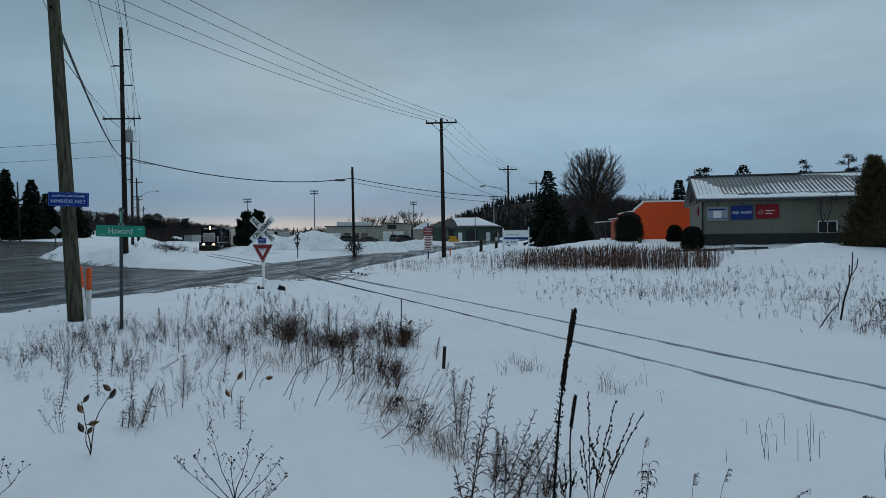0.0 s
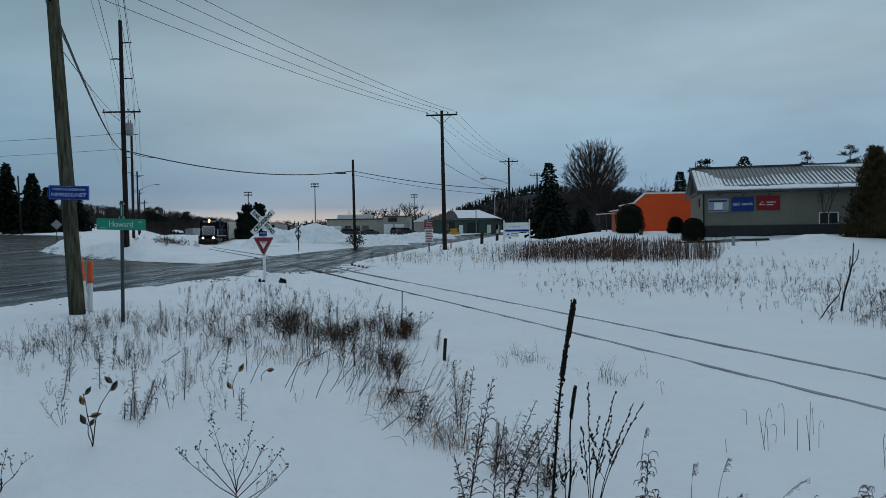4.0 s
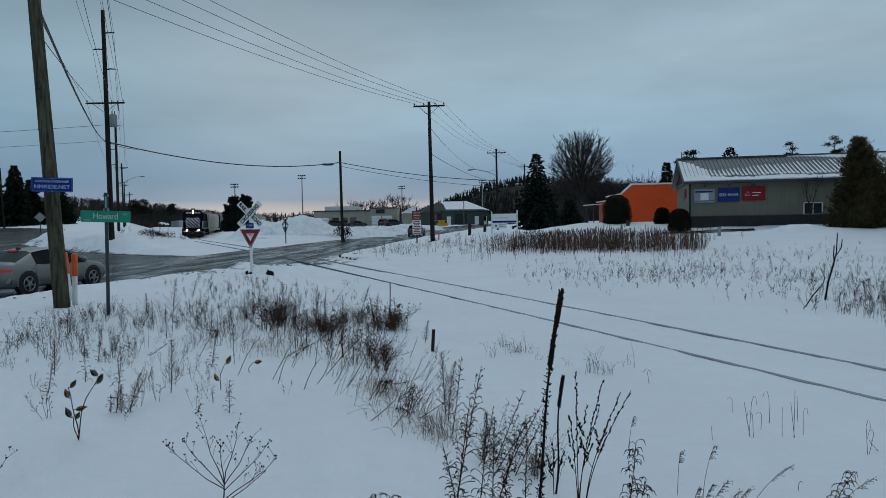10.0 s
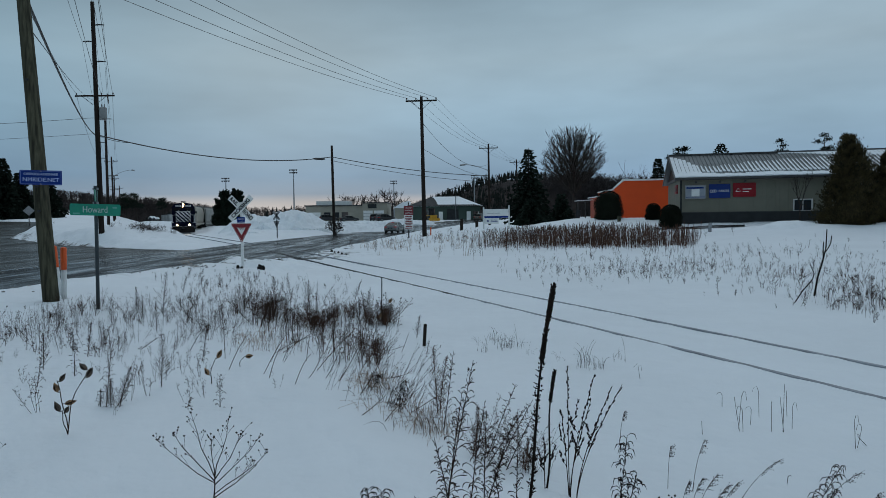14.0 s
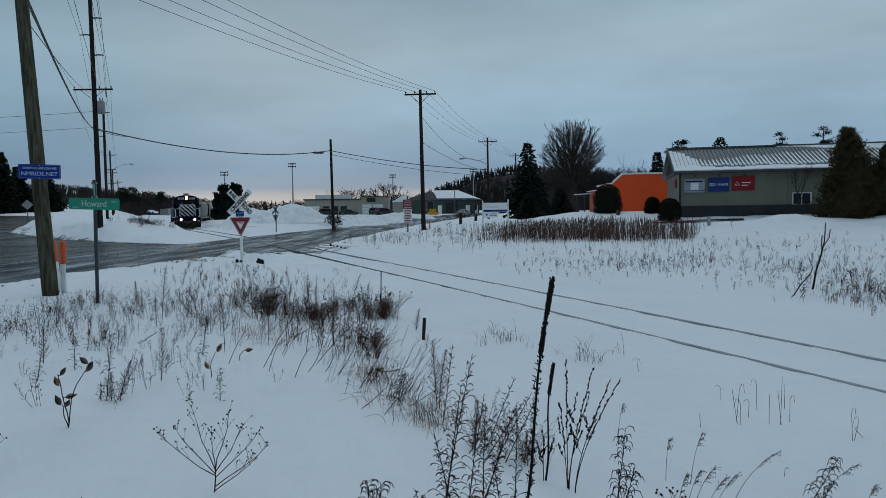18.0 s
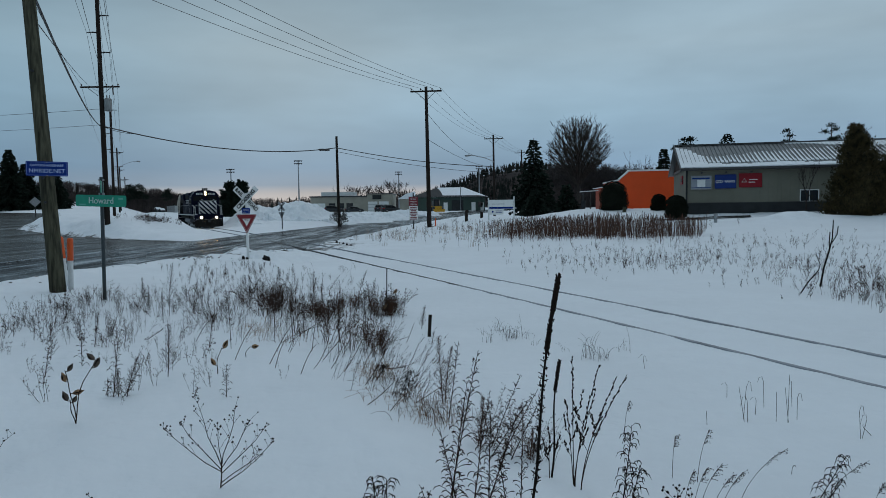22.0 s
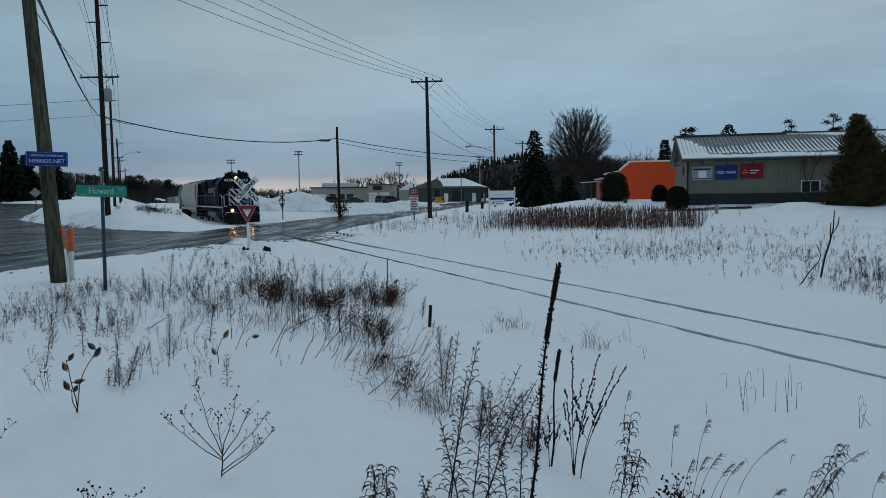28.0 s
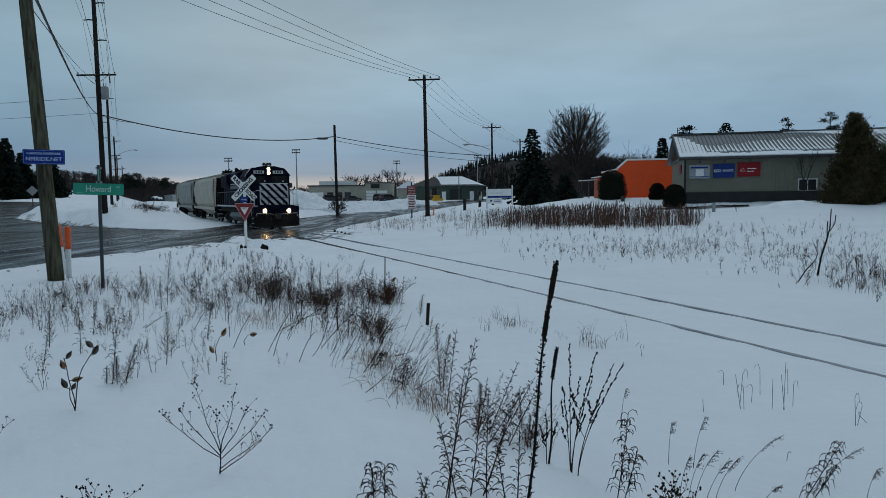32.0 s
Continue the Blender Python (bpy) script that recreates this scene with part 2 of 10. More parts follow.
# ---- mesh tools ----
class Geo:
    """Gathers the corners and faces of one mesh."""

    def __init__(self):
        self.v, self.f = [], []

    def add(self, verts, faces, m=None):
        k = len(self.v)
        self.v += [tuple(m @ Vector(p)) for p in verts] if m else [tuple(p) for p in verts]
        self.f += [tuple(i + k for i in f) for f in faces]
        return self

    def box(self, x0, y0, z0, x1, y1, z1, m=None, bev=0.0):
        if bev:
            return self.prism([(x0 + bev, y0), (x1 - bev, y0), (x1, y0 + bev), (x1, y1 - bev), (x1 - bev, y1), (x0 + bev, y1), (x0, y1 - bev), (x0, y0 + bev)],
                              z0, z1, m=m)
        v = [(x, y, z) for z in (z0, z1) for y in (y0, y1) for x in (x0, x1)]
        return self.add(v, [(0, 2, 3, 1), (4, 5, 7, 6), (0, 1, 5, 4), (2, 6, 7, 3), (0, 4, 6, 2), (1, 3, 7, 5)], m)

    def prism(self, outline, z0, z1, m=None, top=None):
        """An outline in x, y drawn from z0 to z1; top: the outline at z1 where it differs."""
        n, top = len(outline), top or outline
        v = [(x, y, z0) for x, y in outline] + [(x, y, z1) for x, y in top]
        f = [tuple(range(n - 1, -1, -1)), tuple(range(n, 2 * n))] + [(i, (i + 1) % n, n + (i + 1) % n, n + i) for i in range(n)]
        return self.add(v, f, m)

    def side(self, outline, y0, y1, m=None):
        """An outline in x, z drawn from y0 to y1."""
        n = len(outline)
        v = [(x, y0, z) for x, z in outline] + [(x, y1, z) for x, z in outline]
        f = [tuple(range(n)), tuple(range(2 * n - 1, n - 1, -1))] + [(i, n + i, n + (i + 1) % n, (i + 1) % n) for i in range(n)]
        return self.add(v, f, m)

    def tube(self, pts, radii, seg=8, caps=True):
        pts = [Vector(p) for p in pts]
        if not hasattr(radii, "__len__"):
            radii = [radii] * len(pts)
        k, n = len(self.v), len(pts)
        ref = None
        for i, p in enumerate(pts):
            d = (pts[min(i + 1, n - 1)] - pts[max(i - 1, 0)])
            d = d.normalized() if d.length > 1e-9 else Vector((0, 0, 1))
            if ref is None or abs(ref.dot(d)) > 0.95:
                ref = Vector((1, 0, 0)) if abs(d.x) < 0.8 else Vector((0, 1, 0))
            u = (ref - d * ref.dot(d)).normalized()
            w = d.cross(u)
            for j in range(seg):
                t = 2 * math.pi * j / seg
                self.v.append(tuple(p + (u * math.cos(t) + w * math.sin(t)) * radii[i]))
        for i in range(n - 1):
            for j in range(seg):
                a, b = k + i * seg + j, k + i * seg + (j + 1) % seg
                self.f.append((a, b, b + seg, a + seg))
        if caps and seg > 2:
            self.f.append(tuple(k + j for j in range(seg - 1, -1, -1)))
            self.f.append(tuple(k + (n - 1) * seg + j for j in range(seg)))
        return self

    def disc(self, c, axis, r, depth, seg=24, r2=None):
        c, axis = Vector(c), Vector(axis).normalized()
        return self.tube([c - axis * depth / 2, c + axis * depth / 2], [r, r2 or r], seg)

    def ball(self, c, r, seg=8, rings=5, sq=(1, 1, 1), m=None):
        v = [(c[0], c[1], c[2] - r * sq[2])]
        for i in range(1, rings):
            p = -math.pi / 2 + math.pi * i / rings
            for j in range(seg):
                t = 2 * math.pi * j / seg
                v.append((c[0] + r * sq[0] * math.cos(p) * math.cos(t), c[1] + r * sq[1] * math.cos(p) * math.sin(t), c[2] + r * sq[2] * math.sin(p)))
        v.append((c[0], c[1], c[2] + r * sq[2]))
        f = [(0, 1 + (j + 1) % seg, 1 + j) for j in range(seg)]
        for i in range(rings - 2):
            for j in range(seg):
                a, b = 1 + i * seg + j, 1 + i * seg + (j + 1) % seg
                f.append((a, b, b + seg, a + seg))
        e = 1 + (rings - 2) * seg
        f += [(e + j, e + (j + 1) % seg, len(v) - 1) for j in range(seg)]
        return self.add(v, f, m)

    def mesh(self, name, material, smooth=False):
        me = bpy.data.meshes.new(name)
        me.from_pydata(self.v, [], self.f)
        me.materials.append(material)
        if smooth:
            me.polygons.foreach_set("use_smooth", [True] * len(me.polygons))
        me.update()
        return me


def part(name, g, material, parent=None, label="", smooth=False, at=None, bevel=0.0):
    """Links one mesh as a part of a thing, or as a thing of its own where it has no parent."""
    data = g.mesh(name, material, smooth) if isinstance(g, Geo) else g
    ob = new(name, data)
    if at is not None:
        ob.matrix_basis = at
    if parent is not None:
        ob.parent = parent
    if bevel:
        b = ob.modifiers.new("bevel", "BEVEL")
        b.width, b.segments, b.limit_method = bevel, 2, "ANGLE"
    if label:
        ob["label"] = label
    return ob


def thing(name, at, label, category, group="", kind=""):
    ob = new(name)
    ob.matrix_basis = at
    return tagged(ob, label, category, group, kind)


def smooth_step(t):
    t = np.clip(t, 0, 1)
    return t * t * (3 - 2 * t)


def value_noise(x, y, seed=0):
    """Smooth noise from 0 to 1 for arrays of places."""
    xi, yi = np.floor(x).astype(np.int64), np.floor(y).astype(np.int64)

    def cell(i, j):
        h = (i * 374761393 + j * 668265263 + seed * 974711) & 0xFFFFFFFF
        h = ((h ^ (h >> 13)) * 1274126177) & 0xFFFFFFFF
        return ((h ^ (h >> 16)) & 0xFFFF) / 65535.0

    u, v = smooth_step(x - xi), smooth_step(y - yi)
    return (cell(xi, yi) * (1 - u) + cell(xi + 1, yi) * u) * (1 - v) + (cell(xi, yi + 1) * (1 - u) + cell(xi + 1, yi + 1) * u) * v


def spread(x, y, seed=0):
    return value_noise(x, y, seed) + 0.5 * value_noise(x * 2.1, y * 2.1, seed + 1) + 0.25 * value_noise(x * 4.3, y * 4.3, seed + 2) - 0.87


# ---- plan: track, roads, ground ----
TRACK_AT, TRACK_DIR, TRACK_SIDE = (5.37, 8.105), (-0.40145, 0.91588), (0.91588, 0.40145)
BEND = ((-200, 0), (-100, 0), (0, 0), (40, 0), (46, 0.0), (57, -0.41), (69, -1.04), (81, -1.75), (90, -2.4), (98, -2.8), (104, -2.65), (112, -2.05),
        (120, -1.25), (130, 0.3), (145, 3.8), (165, 10), (190, 20), (230, 38), (300, 72))
_a = np.arange(-200, 300.5, 1.0)
_s = np.interp(_a, [p[0] for p in BEND], [p[1] for p in BEND])
for _ in range(4):
    _s = np.convolve(np.pad(_s, 3, mode="edge"), np.ones(7) / 7, mode="valid")
_s[_a < 40] = 0


def track_point(a):
    """Place of the track's middle at the distance a along it."""
    s = float(np.interp(a, _a, _s))
    # the line's own distance from the camera's foot is a
    k = a - (TRACK_AT[0] * TRACK_DIR[0] + TRACK_AT[1] * TRACK_DIR[1])
    z = 0.12 * float(smooth_step((a - 50) / 60)) - 0.035 * float(smooth_step((14 - a) / 16))
    return Vector((TRACK_AT[0] + k * TRACK_DIR[0] + s * TRACK_SIDE[0], TRACK_AT[1] + k * TRACK_DIR[1] + s * TRACK_SIDE[1], z))


ROAD_Y = (-400, -40, 20, 40, 50, 60, 75, 95, 110, 130, 150, 180, 220, 300, 400)
ROAD_X = (-63, -22.5, -14.7, -12.4, -11.4, -10.7, -9.5, -7.2, -4.6, 0.6, 7.0, 19, 38, 80, 130)
ROAD_Z = (0, 0, 0, 0, 0, 0, 0, 0.05, 0.22, 0.62, 1.05, 1.5, 1.7, 1.8, 1.9)
SIDE_STREET = ((-23.6, 37.8), (-47.9, 58), (-62.0, 86), (-78, 112), (-110, 140), (-160, 165), (-330, 200))
MOUNDS = (  # x, y, radius x, radius y, height
    (-37, 69, 9, 8, 1.0), (-28, 58.0, 5, 4.5, 1.2), (-33, 62, 4, 4, 0.35), (-48, 92, 8, 10, 0.4),
    (-165, 250, 45, 18, 3.0), (-21, 61, 5, 4, 0.35), (-22.5, 52, 4, 4, 0.25), (-32, 77, 8, 3.5, 0.3),
    (-18.5, 86, 6.0, 4.0, 0.5), (-15.5, 94, 4.5, 3, 0.4), (-13.5, 104, 5, 3, 0.4),
    (31, 43.0, 5, 2.2, 0.42), (22.5, 43.6, 3.4, 2.0, 0.48), (26.5, 41.2, 3.0, 1.4, 0.12), (19.5, 46, 3, 1.5, 0.2), (11, 63, 4, 2, 0.3), (14, 61, 4, 2, 0.25), (8, 68, 4, 2.5, 0.25),
    (4.5, 62, 3, 2, 0.4), (-3.6, 27.4, 1.4, 1.1, 0.22), (-8.2, 28.6, 1.6, 1.0, 0.16), (-6.6, 28.2, 0.8, 0.7, 0.25),
)


def west_rise(x, y):
    """The land climbs to the west, and the side street with it."""
    u = -0.55 * x + 0.835 * y
    s = (x - TRACK_AT[0]) * TRACK_SIDE[0] + (y - TRACK_AT[1]) * TRACK_SIDE[1]
    return np.interp(u, (52, 57, 65.5, 73.5, 88, 104, 143, 200, 300), (0, 0.02, 0.16, 0.48, 1.0, 1.4, 2.08, 2.5, 3.0)) * smooth_step((-s - 6) / 16)


def road_gap(x, y):
    """How far a place is outside the roads; less than zero on them."""
    main = np.abs(x - np.interp(y, ROAD_Y, ROAD_X)) - 4.0
    side = np.full_like(main, 1e9)
    for (x0, y0), (x1, y1) in zip(SIDE_STREET, SIDE_STREET[1:]):
        dx, dy = x1 - x0, y1 - y0
        t = np.clip(((x - x0) * dx + (y - y0) * dy) / (dx * dx + dy * dy), 0, 1)
        side = np.minimum(side, np.hypot(x - x0 - t * dx, y - y0 - t * dy))
    k = 2.0
    side = side - 9.0
    h = np.clip(0.5 + 0.5 * (side - main) / k, 0, 1)
    return side * (1 - h) + main * h - k * h * (1 - h)


def track_gap(x, y):
    a = x * TRACK_DIR[0] + y * TRACK_DIR[1]
    s = (x - TRACK_AT[0]) * TRACK_SIDE[0] + (y - TRACK_AT[1]) * TRACK_SIDE[1] - np.interp(a, _a, _s)
    return a, s


def terrain(x, y):
    """Height of the snow."""
    x, y = np.asarray(x, float), np.asarray(y, float)
    a, s = track_gap(x, y)
    r = np.hypot(x, y)
    beside = np.interp(s, (0, 0.7, 0.9, 2.2, 3.4, 5, 10, 30), (0.024, 0.026, 0.028, 0.02, -0.09, -0.10, 0.0, 0.1))
    rise = np.interp(0.45 * s + 0.55 * y, (14, 20, 29.5, 36.5, 39.4, 42, 46.4, 55), (0, 0.05, 0.28, 0.70, 0.92, 1.28, 1.58, 1.72))
    right = np.maximum(beside, rise * smooth_step((s - 4) / 7))
    gap = np.maximum(x - np.interp(y, ROAD_Y, ROAD_X) - 4.0, 0)
    right = np.minimum(right, np.interp(y, ROAD_Y, ROAD_Z) + np.interp(gap, (0, 3, 6, 14, 22, 60), (-0.02, 0.22, 0.46, 0.88, 1.55, 2.2)))
    left = np.interp(-s, (0, 0.7, 0.9, 2.2, 3.4, 5.0, 6.0, 6.7, 9, 40), (0.025, 0.026, 0.022, 0.015, -0.09, -0.03, 0.22, 0.36, 0.40, 0.42))
    wide = np.interp(-s, (0, 2.2, 3.0, 4.4, 9, 40), (0.02, 0.015, -0.02, 0.26, 0.36, 0.4))
    left = left + (wide - left) * smooth_step((a - 17) / 8)
    z = np.where(s > 0, right, left)
    across = smooth_step((np.interp(y, ROAD_Y, ROAD_X) - x) / 4)      # beyond the main road
    out = np.interp(np.maximum(road_gap(x, y), 0), (0, 1.5, 6, 14, 26), (0.03, 0.10, 0.28, 0.55, 0.75))
    far = 0.015 + (out - 0.015) * smooth_step((np.abs(s) - 2.0) / 2.5)
    z = z * (1 - across) + far * across
    clear = smooth_step((np.abs(s) - 2.4) / 2.5)                      # the track stays clear
    for mx, my, rx, ry, h in MOUNDS:
        z = z + clear * h * np.exp(-(((x - mx) / rx) ** 2 + ((y - my) / ry) ** 2) ** 1.3)
    rough_amp = np.clip((np.abs(s) - 2.0) / 4, 0, 1)
    z = z + rough_amp * 0.07 * smooth_step((y - 26) / 10) * (s > 0) * np.abs(spread(x / 1.6, y / 1.6, 61))
    z = z + rough_amp * (0.10 * spread(x / 2.6, y / 2.6, 3) + 0.035 * spread(x / 0.7, y / 0.7, 9)) + (1 - rough_amp) * 0.022 * spread(x / 0.5, y / 0.5, 5)
    z = z + 0.20 * across * clear * np.clip(z, 0.1, 1.2) * spread(x / 1.5, y / 1.5, 21) + 0.12 * across * clear * np.clip(z, 0.2, 1) * spread(x / 0.45, y / 0.45, 23)
    z = z + 0.12 * smooth_step((a - 50) / 60) * (np.abs(s) < 30)
    # the far rail lies deeper in snow; towards the crossing both are swept clear
    z = z - 0.005 * np.exp(-((s - 0.75) / 0.35) ** 2) * smooth_step((34 - a) / 4) - 0.035 * smooth_step((a - 24) / 5) * (np.abs(s) < 1.1)
    z = z - 0.035 * smooth_step((14 - a) / 16) * np.exp(-(s / 4.5) ** 2)
    # a furrow beside the far rail
    z = z - 0.06 * np.exp(-((s - 2.35) / 0.16) ** 2) * smooth_step((a - 20) / 6) * smooth_step((40 - a) / 4)
    west = west_rise(x, y)
    z = z + west
    z = z * smooth_step((900 - r) / 500) + 0.0
    d = road_gap(x, y) + 0.45 * spread(x / 1.1, y / 1.1, 31) + 0.25 * spread(x / 0.35, y / 0.35, 33)
    rz = np.interp(y, ROAD_Y, ROAD_Z) * (1 - smooth_step(west / 0.3)) + west
    on_track = np.abs(s) < 1.9
    berm = (0.14 - 0.11 * smooth_step((y - 34) / 10) - 0.02 * across) * np.exp(-((d - 0.9) / 0.6) ** 2) * ~on_track
    edge = smooth_step((d + 0.2) / (1.5 + 1.6 * across))
    return (rz - 0.13) * (1 - edge) + (np.maximum(z, rz * (across + 0.0) - 0.02) + berm) * edge


def ground_at(x, y):
    return float(terrain(np.array([x]), np.array([y]))[0])


def build_ground():
    ang = np.radians(np.concatenate([np.arange(-180, -44, 2.0), np.arange(-44, 44, 0.22), np.arange(44, 180, 2.0)]))
    rad = [0.6]
    while rad[-1] < 4200:
        rad.append(rad[-1] * (1.0062 if 14 < rad[-1] < 105 else 1.0155))
    rad = np.array(rad)
    A, R = np.meshgrid(ang, rad)
    X, Y = R * np.sin(A), R * np.cos(A)
    Z = terrain(X, Y)
    na, nr = len(ang), len(rad)
    V = np.stack([X.ravel(), Y.ravel(), Z.ravel()], 1)
    i, j = np.meshgrid(np.arange(nr - 1), np.arange(na), indexing="ij")
    a = i * na + j
    b = i * na + (j + 1) % na
    F = np.stack([a, a + na, b + na, b], -1).reshape(-1, 4)
    hub = len(V)
    V = np.vstack([V, [[0, 0, ground_at(0, 0)]]])
    me = bpy.data.meshes.new("ground")
    cap = np.stack([np.full(na, hub), np.arange(na), (np.arange(na) + 1) % na], 1)
    me.from_pydata(V.tolist(), [], F.tolist() + cap.tolist())
    me.polygons.foreach_set("use_smooth", [True] * len(me.polygons))
    me.materials.append(M["snow"])
    d = road_gap(X, Y) + 0.35 * spread(X / 1.6, Y / 1.6, 31)
    # a wet dark line at the foot of the banks, a thinner soiling above it
    grime = np.clip(1.5 - np.abs(d - 0.10) / 0.22, 0, 1)
    grime = np.maximum(grime, 0.22 * np.clip(1.3 - np.abs(d - 0.8) / 0.8, 0, 1) * np.clip(0.8 + 0.8 * spread(X / 2.3, Y / 2.3, 41), 0, 1))
    island = (X < -16) & (Y > 44) & (Y < 84)
    grime = np.maximum(grime, island * 0.8 * np.clip(1.3 - np.abs(d - 0.45) / 0.45, 0, 1) * np.clip(0.75 + 1.1 * spread(X / 1.7, Y / 1.7, 61), 0, 1))
    a_, s_ = track_gap(X, Y)
    at_crossing = np.exp(-((a_ - 35.5) / 3.0) ** 2) * np.clip(1.9 - np.abs(s_), 0, 1)
    grime = np.maximum(grime, at_crossing * np.clip(0.35 + 1.5 * spread(X / 0.5, Y / 0.5, 43), 0, 1))
    slop = np.exp(-((a_ - 38.5) / 4.0) ** 2 - ((s_ - 0.5) / 3.2) ** 2)
    grime = np.maximum(grime, slop * np.clip(0.55 + 1.3 * spread(X / 0.6, Y / 0.6, 51), 0, 1))
    foot = np.exp(-((X + 7.4) / 1.6) ** 2 - ((Y - 28.5) / 2.6) ** 2)
    grime = np.maximum(grime, foot * np.clip(0.35 + 1.5 * spread(X / 0.4, Y / 0.4, 57), 0, 1))
    tip = np.exp(-((X + 41) / 5) ** 2 - ((Y - 65) / 8) ** 2) * np.clip(1.6 - d / 2.0, 0, 1) * (d > -0.2)
    tip = np.maximum(tip, 0.8 * np.exp(-((X + 44) / 4) ** 2 - ((Y - 74) / 3) ** 2))
    grime = np.maximum(grime, 0.58 * tip * np.clip(0.75 + 1.2 * spread(X / 0.9, Y / 0.9, 47), 0, 1))
    ink = me.attributes.new("grime", "FLOAT", "POINT")
    ink.data.foreach_set("value", np.append(grime.ravel(), 0.0).astype(np.float32))
    me.update()
    tagged(new("ground", me), "snow-covered ground with low drifts and ploughed banks", "ground", kind="structure")


def build_road():
    g = Geo()
    ys = np.concatenate([np.arange(-160, 0, 8.0), np.arange(0, 160, 1.5), np.arange(160, 400, 6.0)])
    for k, yy in enumerate(ys):
        xc, z = float(np.interp(yy, ROAD_Y, ROAD_X)), float(np.interp(yy, ROAD_Y, ROAD_Z))
        for u in (-5.6, -2.6, 0, 2.6, 5.6):
            g.v.append((xc + u, float(yy), z + 0.03 - 0.02 * abs(u) / 3.5))
        if k:
            for c in range(4):
                o = (k - 1) * 5 + c
                g.f.append((o, o + 1, o + 6, o + 5))
    tagged(part("road", g, M["road"]), "wet dark asphalt road with streaks of slush", "road", kind="structure")
    g = Geo()
    pts = [Vector((-14, 27.5, 0))] + [Vector((x, y, 0)) for x, y in SIDE_STREET]
    fine = [p.lerp(q, k / 12) for p, q in zip(pts, pts[1:]) for k in range(12)] + [pts[-1]]
    across = (-11, -7, -3, 3, 7, 11)
    for k, p in enumerate(fine):
        d = (fine[min(k + 5, len(fine) - 1)] - fine[max(k - 5, 0)]).normalized()
        w = Vector((d.y, -d.x, 0))
        for u in across:
            q = p + w * u
            g.v.append((q.x, q.y, 0.004 - 0.004 * abs(u) / 3 + float(west_rise(q.x, q.y))))
        if k:
            for c in range(5):
                o = (k - 1) * 6 + c
                g.f.append((o, o + 6, o + 7, o + 1))
    tagged(part("side_road", g, M["side_asphalt"]), "wet grey asphalt side street curving away", "road", kind="structure")


def build_track():
    tr = thing("railway_track", Matrix(), "single railway track half buried in snow with dark rails", "railway track", kind="structure")
    prof = ((-0.036, 0.0), (0.036, 0.0), (0.036, -0.035), (0.012, -0.05), (0.012, -0.14), (0.07, -0.16), (-0.07, -0.16), (-0.012, -0.14), (-0.012, -0.05), (-0.036, -0.035))
    for off in (-0.753, 0.753):
        for a0, a1, step, mm in ((-60, 16, 2.0, "snowy_rail"), (16, 46, 3.0, "rail" if off < 0 else "snowy_rail"), (46, 261, 5.0, "dusted_rail")):
            g, n = Geo(), len(prof)
            aa = [float(v) for v in np.arange(a0, a1 + 0.1, step)]
            for k, a in enumerate(aa):
                p, q = track_point(a), track_point(a + 0.5)
                d = (q - p).normalized()
                w = Vector((d.y, -d.x, 0))
                for u, z in prof:
                    c = p + w * (off + u)
                    g.v.append((c.x, c.y, c.z + z + 0.036))
                if k:
                    o = (k - 1) * n
                    g.f += [(o + c, o + (c + 1) % n, o + n + (c + 1) % n, o + n + c) for c in range(n)]
            part("rail", g, M[mm], tr, "dark swept rail" if mm == "rail" else "grey rail dusted with snow")


build_ground()
build_road()
build_track()


# ---- poles, wires and signs ----
M.update({
    "transformer": mat("grey_enamel", (0.28, 0.29, 0.29), 0.45, 0, 0.2, 5, 30, 0.05),
    "insulator": mat("brown_porcelain", (0.06, 0.035, 0.03), 0.25, 0, 0.2, 8, 30, 0),
    "blue_sign": mat("blue_sign_sheet", (0.006, 0.030, 0.20), 0.4, 0, 0.15, 3, 20, 0.02, spec=0.15),
    "green_sign": mat("green_sign_sheet", (0.0, 0.25, 0.16), 0.45, 0, 0.18, 4, 25, 0.02),
    "sign_white": mat("white_sign_sheet", (0.80, 0.80, 0.78), 0.45, 0, 0.08, 3, 20, 0.02),
    "faded_white": mat("faded_white_print", (0.42, 0.56, 0.53), 0.5, 0, 0.12, 6, 30, 0.0),
    "faded_blue": mat("blue_white_print", (0.40, 0.50, 0.76), 0.5, 0, 0.12, 6, 30, 0.0),
    "border_blue": mat("pale_blue_border", (0.10, 0.16, 0.42), 0.5, 0, 0.12, 6, 30, 0.0),
    "sign_red": mat("red_sign_sheet", (0.23, 0.008, 0.015), 0.45, 0, 0.15, 3, 20, 0.02),
    "sign_back": mat("bare_aluminium_back", (0.30, 0.31, 0.32), 0.55, 0.2, 0.2, 4, 30, 0.05),
    "post_green": mat("dark_steel_post", (0.045, 0.058, 0.064), 0.55, 0.4, 0.3, 4, 30, 0.1),
    "orange": mat("orange_plastic", (0.75, 0.10, 0.012), 0.5, 0, 0.15, 4, 25, 0.05),
    "lamp_glass": mat("clear_lamp_glass", (0.5, 0.5, 0.48), 0.2, 0, 0.1, 4, 20, 0),
    "yellow": mat("yellow_paint", (0.62, 0.33, 0.02), 0.5, 0, 0.25, 3, 25, 0.1),
})


